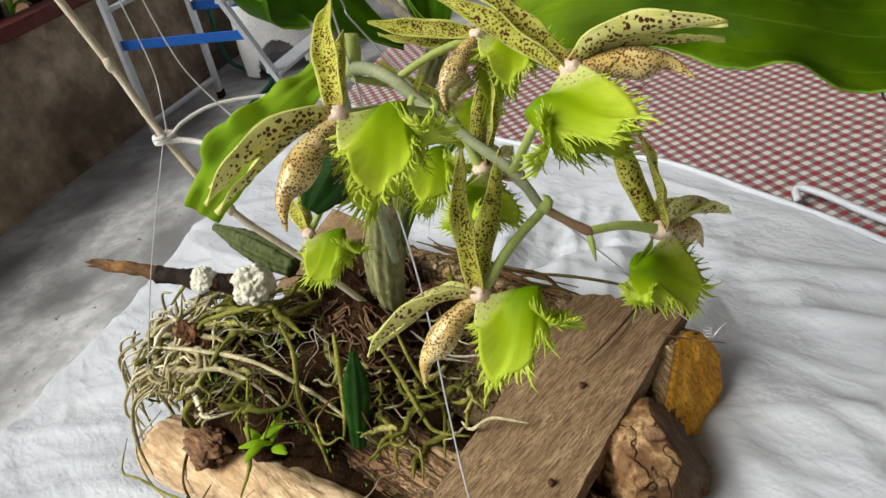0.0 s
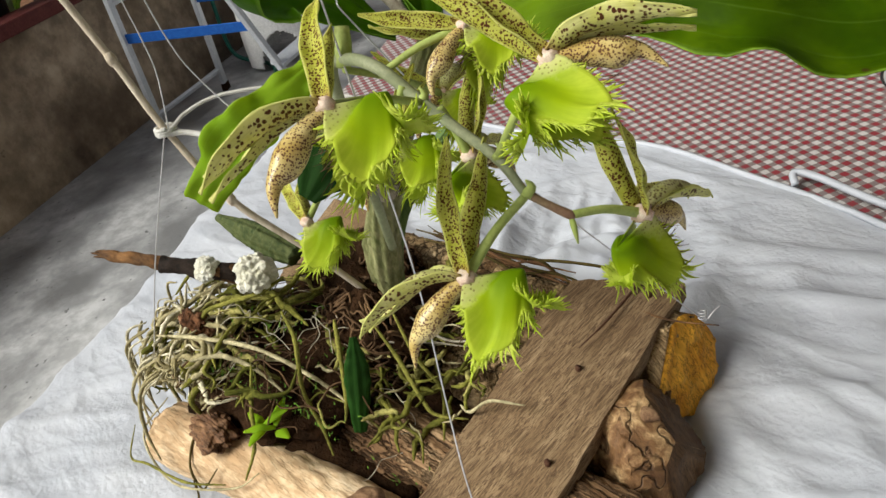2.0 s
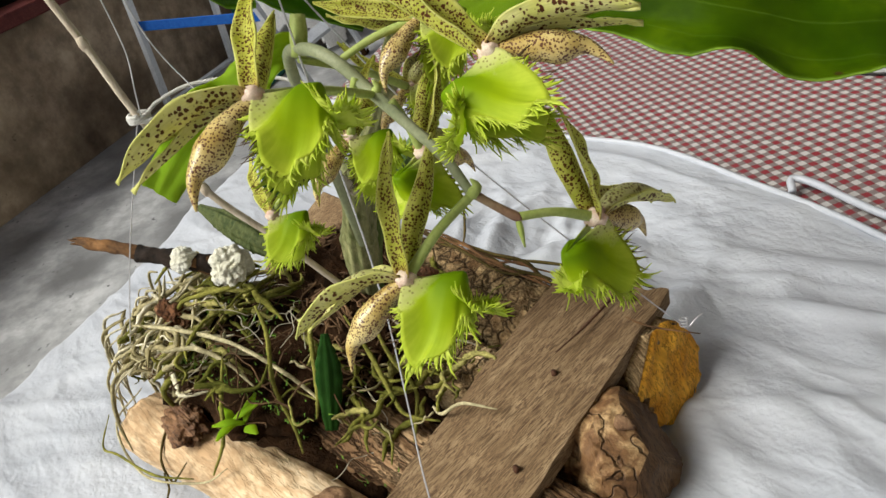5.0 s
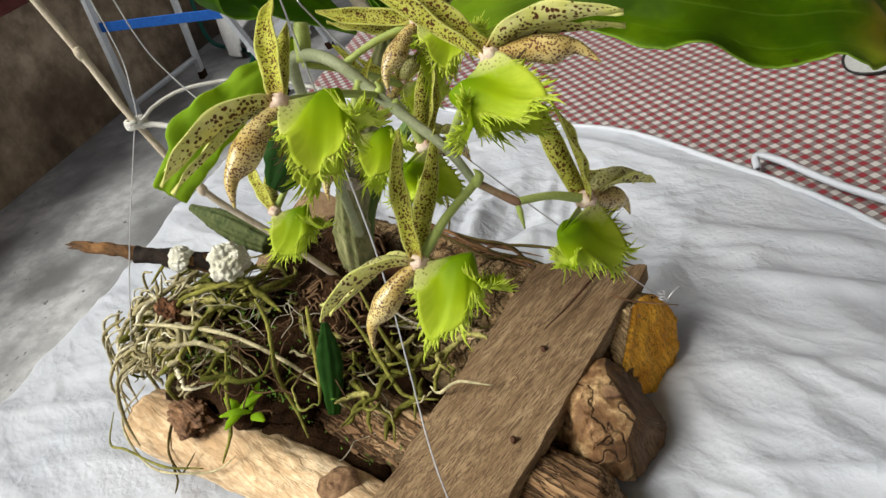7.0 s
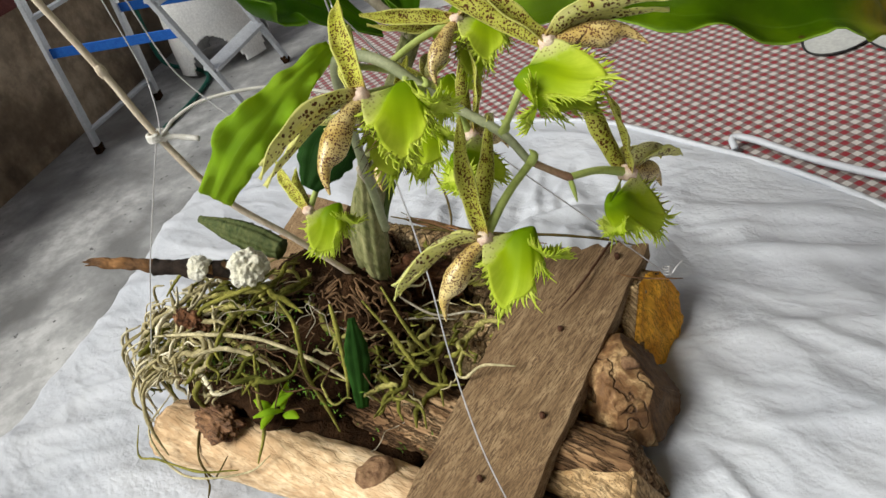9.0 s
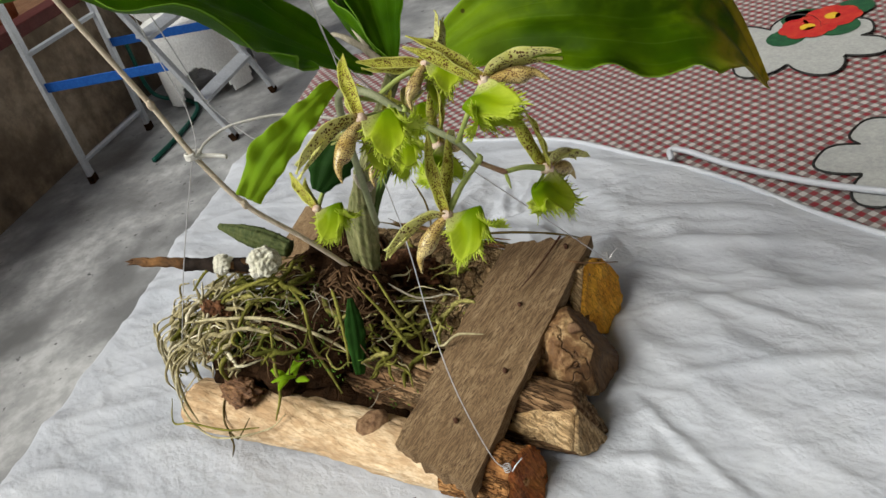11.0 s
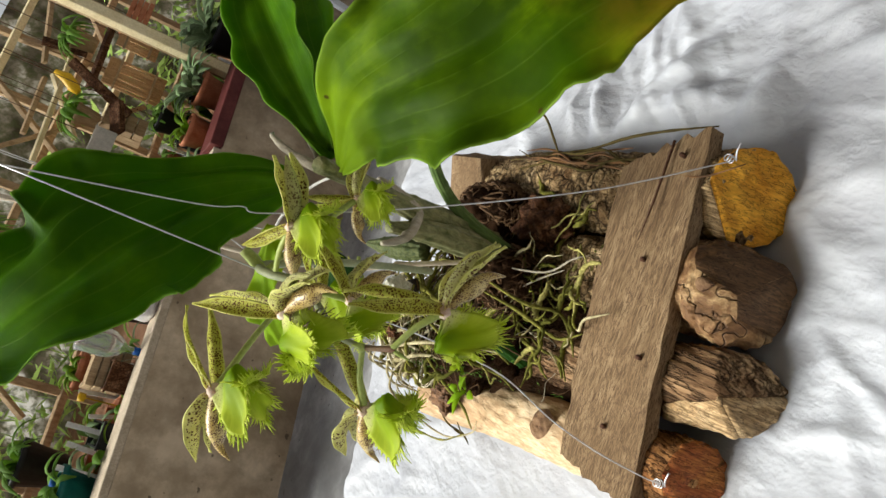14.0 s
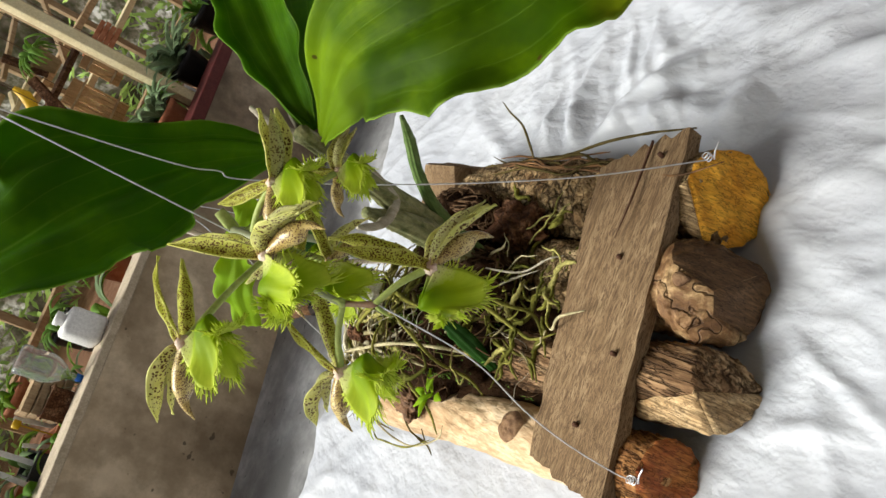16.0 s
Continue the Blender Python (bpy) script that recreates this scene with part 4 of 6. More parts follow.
    part("knot", bm, M_KNOT, raft, "dark ringed branch scar")


knot_disc((-0.302, 0.107, 0.0535), (0.05, -0.35, 0.93), 0.0135, 3)
knot_disc((-0.1935, 0.2475, 0.0645), (0.45, -0.3, 0.84), 0.0075, 8)


def board(u, v, top):
    """The weathered board that holds the logs; u across, v along."""
    a0, a1 = V(-0.265, 0.098, 0.0545), V(-0.186, 0.092, 0.049)
    b0, b1 = V(-0.293, 0.325, 0.083), V(-0.222, 0.362, 0.078)
    p = (a0.lerp(a1, u)).lerp(b0.lerp(b1, u), v)
    p += V(0, 0, 0.003 * math.sin(math.pi * v) + 0.0012 * noise.noise(p * 60))
    fray = max(0.0, abs(v - 0.5) * 2 - 0.94) / 0.06
    p += V(0, (1 if v > 0.5 else -1) * 0.006 * fray * noise.noise(V(u * 9, v, 2)), 0)
    p += V(0.002 * noise.noise(V(v * 9, u * 2, 4)), 0, 0)
    return p + V(0, 0, 0.0 if top else -0.013)


bm = bmesh.new()
top = sheet(bm, 26, 70, lambda u, v: board(u, v, True))
bottom = sheet(bm, 26, 70, lambda u, v: board(u, v, False))
rim_t = [r[0] for r in top] + top[-1][1:] + [r[-1] for r in reversed(top[:-1])] + list(reversed(top[0][1:-1]))
rim_b = [r[0] for r in bottom] + bottom[-1][1:] + [r[-1] for r in reversed(bottom[:-1])] + list(reversed(bottom[0][1:-1]))
for k in range(len(rim_t)):
    j = (k + 1) % len(rim_t)
    bm.faces.new((rim_t[k], rim_t[j], rim_b[j], rim_b[k]))
bmesh.ops.recalc_face_normals(bm, faces=bm.faces)
plank = part("board", bm, M_PLANK, raft, "weathered grey-brown board with nail holes", smooth=False)
for x, y, z in ((-0.24, 0.258, 0.0765), (-0.215, 0.191, 0.068), (-0.228, 0.135, 0.0615), (-0.236, 0.338, 0.0835)):
    rod("nail", [(x, y, z - 0.006), (x, y, z - 0.0006)], 0.0019, M_RUST, plank, n=2, seg=10)
rod("nail", [(-0.236, 0.075, 0.030), (-0.224, 0.066, 0.022)], 0.0022, M_RUST, raft, "rusty bent nail", n=3)
rod("crack", [(-0.247, 0.27, 0.0795), (-0.245, 0.30, 0.0818), (-0.247, 0.348, 0.0835)], (0.0003, 0.0009, 0.0012), M_RUST, plank, n=16, seg=5)

# ---- hanging wires ----
J = V(-0.245, 0.160, 0.470)
for pts in ([(-0.172, 0.12, 0.046), (-0.182, 0.119, 0.0545), (-0.196, 0.123, 0.088), (-0.210, 0.131, 0.120), (-0.227, 0.146, 0.160), (-0.228, 0.152, 0.22), (-0.230, 0.154, 0.282), J],
            [(-0.197, 0.340, 0.072), (-0.210, 0.280, 0.160), (-0.243, 0.224, 0.256), (-0.262, 0.186, 0.335), (-0.268, 0.184, 0.349), (-0.262, 0.176, 0.375), J],
            [(-0.515, 0.085, 0.10), (-0.478, 0.112, 0.185), (-0.4375, 0.1435, 0.272), (-0.435, 0.146, 0.279)],
            [(-0.431, 0.146, 0.277), (-0.4165, 0.145, 0.295), (-0.4185, 0.1505, 0.3146), (-0.421, 0.152, 0.3333), (-0.425, 0.1525, 0.3581), (-0.428, 0.152, 0.41), (-0.43, 0.151, 0.55)],
            [(-0.368, 0.178, 0.272), (-0.387, 0.173, 0.281), (-0.408, 0.166, 0.309), (-0.407, 0.1605, 0.330), (-0.408, 0.158, 0.357), (-0.411, 0.153, 0.42), (-0.413, 0.15, 0.55)],
            [J, (-0.258, 0.163, 0.52), (-0.26, 0.16, 0.8), (-0.26, 0.16, 1.4)]):
    rod("wire", pts, 0.00045, M_WIRE, raft, "thin galvanised hanging wire", n=60, seg=6)
for c in (V(-0.172, 0.12, 0.046), V(-0.197, 0.340, 0.074)):
    bm = bmesh.new()
    coil = [c + V(0.0026 * math.cos(a), 0.0026 * math.sin(a), 0.0012 * a / 3 - 0.002) for a in [k * 0.5 for k in range(40)]]
    tube(bm, coil, 0.00045, 5)
    tube(bm, spline([c + V(0.004, 0, 0), c + V(0.006, 0.004, 0.004), c + V(0.008, 0.010, 0.006)], 8), 0.0006, 5)
    part("wire_loop", bm, M_WIRE, raft, "twisted wire end round a nail")

# ---- the orchid ----
orchid = thing("orchid", "flowering orchid with large pleated leaves and fringed green flowers", "orchid")


def blade(name, pts, widths, side, material, parent, label="", cup=0.15, ripple=0.0, seed=0, n=40, m=14, double=0.0006, twist=0.0, tip_side=None, halves=None):
    """A leaf: its middle line, its half widths and the way its blade spreads. cup: how far the edges rise."""
    path = spline(pts, n)
    wid = [max(0.0004, w) for w in values(widths, n)]
    halves = [values(keys, n) for keys in halves] if halves else None
    side = Vector(side).normalized()
    end = Vector(tip_side).normalized() if tip_side else side
    bm = bmesh.new()
    uv = bm.loops.layers.uv.new("UVMap")

    def f(u, v):
        i = min(n, round(v * n))
        t = (path[min(i + 1, n)] - path[max(i - 1, 0)]).normalized()
        s = side.lerp(end, v)
        s = (s - t * s.dot(t)).normalized()
        s = Matrix.Rotation(twist * v, 3, t) @ s
        up = s.cross(t)
        a = 2 * u - 1
        h = cup * wid[i] * (abs(a) ** 1.5) - 0.05 * wid[i] * math.cos(a * 9)
        h += ripple * abs(a) ** 3 * math.sin(v * 30 + seed + (2 if a > 0 else 0)) * (0.4 + 0.6 * math.sin(v * math.pi))
        w = wid[i] * (1 + 0.05 * abs(a) * math.sin(v * 36 + seed * 2 + 3 * a))
        if halves:
            w *= 1 + ((halves[0] if a > 0 else halves[1])[i] - 1) * min(1.0, abs(a) * 1.5)
        if ripple > 0.0035:
            edge = 3.0 if a > 0 else 8.0
            w *= 1 + abs(a) ** 2 * (0.15 * noise.noise(V(v * 5.5, edge, seed)) + 0.035 * noise.noise(V(v * 34, edge, seed)))
            h += abs(a) ** 2 * 0.010 * noise.noise(V(v * 6.5, edge + 5, seed)) + 0.0015 * noise.noise(V(a * 4, v * 5, seed))
        return path[i] + s * (a * w) + up * h

    sheet(bm, m, n, f, uv)
    return part(name, bm, material, parent, label, double=double)


blade("leaf", [(-0.272, 0.213, 0.318), (-0.303, 0.182, 0.360), (-0.300, 0.143, 0.398), (-0.292, 0.108, 0.421), (-0.305, 0.07, 0.441), (-0.335, 0.02, 0.452)],
      (0.006, 0.052, 0.070, 0.070, 0.056, 0.006), (-0.75, 0.63, 0.18), M_LEAF, orchid, "broad dark green pleated leaf", 0.14, 0.004, 1, 60, 30, halves=((0.9, 0.55, 1.0, 0.9, 0.95, 1.0), (1.4, 1.05, 1.0, 0.85, 0.95, 1.0)))
blade("leaf", [(-0.252, 0.228, 0.308), (-0.19, 0.255, 0.332), (-0.143, 0.272, 0.331), (-0.113, 0.294, 0.318), (-0.083, 0.335, 0.300), (-0.066, 0.388, 0.225)],
      (0.006, 0.030, 0.040, 0.046, 0.044, 0.004), (0.42, -0.64, -0.64), M_LEAF_OLD, orchid, "broad pleated leaf yellowing towards its tip", 0.15, 0.005, 4, 60, 28)
blade("leaf", [(-0.268, 0.232, 0.31), (-0.35, 0.275, 0.325), (-0.42, 0.33, 0.345), (-0.48, 0.40, 0.35)],
      (0.006, 0.030, 0.034, 0.003), (0.44, 0.41, -0.79), M_LEAF, orchid, "folded mid green leaf", 0.5, 0.003, 2)
blade("leaf", [(-0.275, 0.235, 0.31), (-0.34, 0.30, 0.36), (-0.40, 0.37, 0.41)], (0.005, 0.028, 0.003), (0.7, 0.4, -0.4), M_LEAF, orchid, "narrow green leaf", 0.5, 0.003, 7)
blade("leaf", [(-0.274, 0.180, 0.326), (-0.281, 0.151, 0.317), (-0.295, 0.122, 0.301), (-0.310, 0.104, 0.279)], (0.004, 0.009, 0.013, 0.008),
      (0.55, 0.3, -0.75), M_LEAF_YOUNG, orchid, "torn light green leaf", 0.1, 0.004, 3)
blade("leaf", [(-0.287, 0.178, 0.285), (-0.292, 0.165, 0.272), (-0.298, 0.150, 0.257)], (0.006, 0.016, 0.005), (0.7, 0.6, -0.2), M_LEAF_DARK, orchid, "small dark green leaf", 0.15, 0.0, 5)
blade("leaf", [(-0.338, 0.163, 0.134), (-0.339, 0.155, 0.103), (-0.342, 0.143, 0.060)], (0.002, 0.0085, 0.0045), (0.6, 0.8, 0), M_LEAF_DARK, orchid, "dark strap leaf among the roots", 0.3, 0.001, 5)

# swollen stems
for pts, rad, mat, lab in (
        ([(-0.395, 0.232, 0.105), (-0.378, 0.230, 0.155), (-0.335, 0.228, 0.220), (-0.290, 0.227, 0.280), (-0.258, 0.225, 0.318)], (0.009, 0.0115, 0.0085, 0.006, 0.005), M_BULB, "ridged grey-green pseudobulb"),
        ([(-0.374, 0.222, 0.112), (-0.362, 0.220, 0.150), (-0.342, 0.216, 0.195), (-0.320, 0.208, 0.235)], (0.007, 0.0108, 0.0085, 0.004), M_BULB, "ridged grey-green pseudobulb"),
        ([(-0.385, 0.228, 0.085), (-0.374, 0.240, 0.150), (-0.352, 0.256, 0.195), (-0.330, 0.272, 0.225), (-0.300, 0.276, 0.250)], (0.006, 0.0055, 0.0045, 0.004, 0.0015), M_SHOOT, "slim curved green shoot"),
        ([(-0.460, 0.202, 0.134), (-0.48, 0.197, 0.142), (-0.505, 0.192, 0.15), (-0.54, 0.187, 0.158)], (0.008, 0.0108, 0.0098, 0.003), M_BULB_OLD, "old leafless striped pseudobulb")):
    bm = bmesh.new()
    path = spline(pts, 40)
    radii = values(rad, 40)
    rings = tube(bm, path, radii, 52, 0.06, 40)
    for i, ring in enumerate(rings):
        for k, v in enumerate(ring):
            v.co = path[i] + (v.co - path[i]) * (1 + 0.17 * abs(math.cos(k * math.pi / 52 * 9)) - 0.10 + (0.10 if i % 10 == 0 else 0.04 if i % 5 == 0 else 0))
    bulb = part("pseudobulb", bm, mat, orchid, lab)
    for t0, t1, turn in ((3, 13, 0.3), (6, 17, 3.3)):
        if mat in (M_BULB_OLD, M_SHOOT) or radii[t0] < 0.0085 or radii[40] < 0.0065:
            continue
        bm = bmesh.new()

        def scale_leaf(u, v):
            f = t0 + (t1 - t0) * v
            i = min(40, int(f))
            t = (path[min(40, i + 1)] - path[max(0, i - 1)]).normalized()
            x = t.orthogonal().normalized()
            y = t.cross(x)
            a = turn + (u - 0.5) * (2.2 * (1 - 0.75 * v * v)) + 0.15 * noise.noise(V(u * 4, v * 4, turn))
            r = radii[i] * (1.09 + 0.10 * v * v + 0.05 * noise.noise(V(u * 6, v * 3, turn)))
            return path[i].lerp(path[min(40, i + 1)], f - i) + (x * math.cos(a) + y * math.sin(a)) * r

        sheet(bm, 10, 14, scale_leaf)
        part("sheath", bm, M_HUSK, bulb, "dry papery sheath", double=0.0004)
for pts, r in (([(-0.262, 0.222, 0.312), (-0.285, 0.226, 0.33), (-0.315, 0.232, 0.338), (-0.335, 0.236, 0.335)], (0.0025, 0.003, 0.002, 0.001)),
               ([(-0.31, 0.195, 0.24), (-0.316, 0.205, 0.222), (-0.33, 0.228, 0.215), (-0.31, 0.235, 0.26)], (0.002, 0.004, 0.004, 0.003)),
               ([(-0.275, 0.228, 0.315), (-0.33, 0.26, 0.335), (-0.37, 0.285, 0.36)], (0.002, 0.0012, 0.0005))):
    rod("dry_sheath", pts, r, M_HUSK, orchid, "dry papery sheath", 16, 8, 0.5, 120)

# flower spike
B_NODE, C_NODE, A_NODE, D_NODE = V(-0.199, 0.161, 0.318), V(-0.152, 0.149, 0.309), V(-0.141, 0.148, 0.298), V(-0.129, 0.154, 0.2895)
STEM = [(-0.300, 0.190, 0.20), (-0.275, 0.174, 0.275), (-0.250, 0.159, 0.325), (-0.232, 0.157, 0.334), (-0.214, 0.158, 0.331), B_NODE, B_NODE.lerp(C_NODE, 0.5), C_NODE, A_NODE]
rod("flower_spike", STEM, (0.0026, 0.0026, 0.0026, 0.0026, 0.0025, 0.0023, 0.0020, 0.0018, 0.0015), M_RACHIS, orchid, "arching grey-green flower spike", 70, 10, 0.06, 200)
rod("spike_end", [A_NODE - V(0.001, 0, -0.001), A_NODE.lerp(D_NODE, 0.5), D_NODE, D_NODE + V(0.001, 0.001, -0.0005)], (0.0015, 0.0014, 0.0016, 0.0006), M_PURPLE, orchid, "purplish end of the spike", 14, 10, 0.06, 200)
rod("spike_tip", [D_NODE, (-0.1275, 0.153, 0.286), (-0.126, 0.152, 0.280)], (0.0007, 0.0011, 0.0003), M_STEM, orchid, n=8)
for node in (B_NODE, C_NODE, A_NODE):
    rod("bract", [node, node + V(0.002, 0.001, 0.003), node + V(0.001, 0.0, 0.006)], (0.0022, 0.0016, 0.0003), M_STEM, orchid, n=6)
rod("bract", [(-0.235, 0.156, 0.331), (-0.237, 0.160, 0.338), (-0.238, 0.163, 0.345)], (0.003, 0.0036, 0.003), M_STEM, orchid, n=8)

OUT, DOWN = values((0.0, 0.30, 0.47, 0.60, 0.77, 1.0), 18), values((0.0, 0.05, 0.24, 0.52, 0.80, 1.0), 18)
LIP_RIM = [(-0.1, 0.26, -0.1), (-0.12, 0.5, -0.75), (-0.05, 0.74, -1.4), (0.2, 0.98, -2.3), (0.75, 1.05, -2.45), (1.35, 0.96, -2.1), (1.72, 0.76, -1.45), (2.0, 0.45, -1.15), (2.15, 0.0, -1.1)]
CM = 0.01


def flower(c, a, b, stalk, label, size=1.0, seed=0, axes=None, fan=(0.3, -0.3), whole=True, ruffle=1.0):
    """One flower: c its heart, a and b the ways of its sepals and of its petals, stalk where its stalk leaves the spike, axes the x and z of its lip, fan how far its side sepals spread, ruffle the size of its front lobe."""
    rnd = random.Random(seed)
    c, a, b = Vector(c), Vector(a).normalized(), Vector(b).normalized()
    if axes:
        x, z = Vector(axes[0]).normalized(), Vector(axes[1]).normalized()
        y = z.cross(x).normalized()
        rot = Matrix((x, y, x.cross(y))).transposed()
    else:
        y = b.cross(a).normalized()
        m = -(a + b).normalized()
        local_m, local_y = V(0.857, 0, -0.515), V(0, 1, 0)
        rot = Matrix((m, y, y.cross(m))).transposed() @ Matrix((local_m, local_y, local_y.cross(local_m)))
    scale = Matrix.Diagonal((CM * size, CM * size, CM * size, 1))
    place = Matrix.Translation(c) @ rot.to_4x4() @ scale
    turn_a = (rot @ V(-0.05, 0, 1)).rotation_difference(a).to_matrix()
    turn_b = (rot @ V(-0.9, 0, -0.42)).rotation_difference(b).to_matrix()
    place_a = Matrix.Translation(c) @ (turn_a @ rot).to_4x4() @ scale
    place_b = Matrix.Translation(c) @ (turn_b @ rot).to_4x4() @ scale
    s0 = Vector(stalk)
    bm = bmesh.new()
    mid = (s0 + c) / 2 + V(0, 0, 0.002)
    tube(bm, spline([s0, mid, c], 14), values((0.0015, 0.0016, 0.0020), 14), 8)
    base = part("flower", bm, M_STEM, orchid, label)

    def piece(name, place, pts, widths, side, mat, cup, lab="", n=22, m_=12):
        pts = [V(*p) + V(rnd.uniform(-0.12, 0.12), rnd.uniform(-0.1, 0.1), rnd.uniform(-0.12, 0.12)) * (i / 3) for i, p in enumerate(pts)]
        bm = bmesh.new()
        uv = bm.loops.layers.uv.new("UVMap")
        path = spline(pts, n)
        wid = [max(0.02, v) for v in values(widths, n)]
        side = Vector(side).normalized()

        def f(u, v):
            i = min(n, round(v * n))
            t = (path[min(i + 1, n)] - path[max(i - 1, 0)]).normalized()
            s = (side - t * side.dot(t)).normalized()
            up = s.cross(t)
            k = 2 * u - 1
            curl = 0.07 * abs(k) ** 3 * math.sin(v * 17 + seed + 2 * k) - 0.10 * max(0.0, abs(k) - 0.75) * 4 * (1 if cup > 0 else -1)
            ang = k * cup
            return place @ (path[i] + s * (wid[i] * math.sin(ang) / abs(cup) * 1.15) + up * (wid[i] * (1 - math.cos(ang)) / cup * 1.5 + curl))

        sheet(bm, m_, n, f, uv)
        return part(name, bm, mat, base, lab, double=0.0005)

    for sgn in (1, -1):
        f = fan[0] if sgn > 0 else fan[1]
        piece("sepal", place_a, [(0, 0.12 * sgn, 0.05), (0.35 * f - 0.1, 0.36 * sgn, 1.5), (0.75 * f - 0.15, 0.55 * sgn, 3.1), (f - 0.05, 0.62 * sgn, 4.7)], (0.27, 0.42, 0.36, 0.03), (1, 0.55 * sgn, 0), M_SEPAL, -1.15 * sgn)
        if not whole:
            continue
        piece("petal", place_b, [(-0.1, 0.18 * sgn, 0.0), (-1.25, 0.45 * sgn, -0.2), (-2.6, 0.58 * sgn, -1.0), (-3.75, 0.5 * sgn, -1.9)], (0.28, 0.50, 0.48, 0.05), (0, 1, 0.35 * sgn), M_WING, 1.0)
    if whole:
        piece("sepal", place_b, [(-0.1, 0, 0.12), (-1.4, 0, 0.22), (-2.7, 0, -0.4), (-3.7, 0, -1.5)], (0.28, 0.5, 0.5, 0.04), (0, 1, 0), M_PETAL, -1.2)

    if whole:
        bm = bmesh.new()
        path = [place @ p for p in spline([(0.05, 0, -0.05), (-0.45, 0, -0.42), (-0.95, 0, -1.0), (-1.35, 0, -1.55), (-1.72, 0, -2.0), (-1.82, 0, -2.45), (-1.8, 0, -3.0)], 26)]
        tube(bm, path, [v * CM * size for v in values((0.26, 0.30, 0.44, 0.47, 0.26, 0.15, 0.03), 26)], 18, 0.10, 220)
        col = part("column", bm, M_COLUMN, base, "brown-speckled beaked column")
    bm = bmesh.new()
    bmesh.ops.create_icosphere(bm, subdivisions=3, radius=0.33)
    for v in bm.verts:
        q = v.co.copy()
        v.co = place @ (V(q.x * 1.1, q.y * 1.25, q.z) * (1 + 0.25 * noise.noise(q * 7 + V(seed, 0, 0))))
    part("throat", bm, M_THROAT, base, "pale pinkish throat")
    for sgn in (1, -1):
        rod("antenna", [place @ V(-0.7, 0.12 * sgn, -0.95), place @ V(-0.2, 0.2 * sgn, -1.1), place @ V(0.3, 0.25 * sgn, -1.5)], 0.0003, M_FRINGE, base, n=8, seg=5)

    half = spline(LIP_RIM, 36)
    rim = half + [V(p.x, -p.y, p.z) for p in reversed(half[:-1])]
    pole = V(1.8, 0, 0.25)
    nr = len(rim) - 1
    bm = bmesh.new()
    uv = bm.loops.layers.uv.new("UVMap")

    def lip(u, v):
        k = min(nr, round(u * nr))
        e = rim[k]
        d = e - pole
        back = min(1.0, max(0.0, (abs(u - 0.5) - 0.34) / 0.16))
        back = back * back * (3 - 2 * back)
        g = v * 18
        n0 = min(17, int(g))
        flat = OUT[n0] + (OUT[n0 + 1] - OUT[n0]) * (g - n0)
        fall = DOWN[n0] + (DOWN[n0 + 1] - DOWN[n0]) * (g - n0)
        out = flat * (1 - back) + (v ** 0.85) * back
        down = fall * (1 - back) + v ** 0.9 * back
        q = pole + V(d.x * out, d.y * out, d.z * down)
        wave = v ** 3
        q += V(0.05 * math.sin(u * 57 + seed), 0.08 * math.sin(u * 31 + seed * 2), 0.13 * math.sin(u * 44 + seed) + 0.07 * math.sin(u * 83 + 2 * seed)) * wave
        q += V(0.0, 0.10, 0.06) * noise.noise(V(u * 5, v * 2, seed * 3.1)) * math.sin(math.pi * v)
        return place @ q

    sheet(bm, nr, 18, lip, uv)
    bmesh.ops.remove_doubles(bm, verts=bm.verts, dist=1e-6)
    lipo = part("lip", bm, M_LIP, base, "glossy lime green hooded lip", double=0.0006)

    bm = bmesh.new()
    back_place = place.to_3x3().inverted()

    def tooth(e, way, length, wide, across, bend):
        """A flat pointed tooth of the torn edge."""
        steps = []
        for f, w in ((-0.15, 1.0), (0.12, 0.85), (0.4, 0.50), (0.7, 0.30), (1.0, 0.05)):
            p = e + (way + bend * (max(0.0, f) ** 2 * 0.8)) * (length * f)
            steps.append((bm.verts.new(place @ (p - across * wide * w)), bm.verts.new(place @ (p + across * wide * w))))
        for (p0, p1), (q0, q1) in zip(steps, steps[1:]):
            bm.faces.new((p0, p1, q1, q0))

    def rim_way(u):
        k = min(nr, round(u * nr)) / nr
        return (back_place @ (lip(k, 1.0) - lip(k, 0.85))).normalized()

    u = 0.06
    while u < 0.94:
        # a tuft: one long tooth with shorter ones beside it
        u += rnd.uniform(0.014, 0.026)
        small = 0.5 if u < 0.17 or u > 0.83 else 1.0
        main, lean = rnd.uniform(0.38, 0.85) * small, rnd.uniform(-0.35, 0.35)
        bend = V(rnd.uniform(-0.3, 0.4), rnd.uniform(-0.3, 0.3), rnd.uniform(-0.2, 0.4))
        for du, share, wide in ((0.0, 1.08, 0.095), (-0.007, 0.65, 0.07), (0.007, 0.75, 0.07), (0.012, 0.45, 0.06)):
            w = min(0.94, max(0.06, u + du))
            i = min(nr - 1, int(w * nr))
            e = back_place @ (lip(round(w * nr) / nr, 1.0) - place.translation)
            tan = (rim[i + 1] - rim[i]).normalized()
            way = (rim_way(w) + V(0, 0, -0.12) + tan * (lean + du * 45 + rnd.uniform(-0.12, 0.12))).normalized()
            tooth(e, way, main * share * rnd.uniform(0.85, 1.15), wide * rnd.uniform(0.7, 1.1), tan, bend)
    # the ruffled lobe in front of the hood
    hub, fore = V(2.1, 0, -0.9), V(0.93, 0, -0.36)

    def lobe(u, v):
        a = (u - 0.5) * 4.6
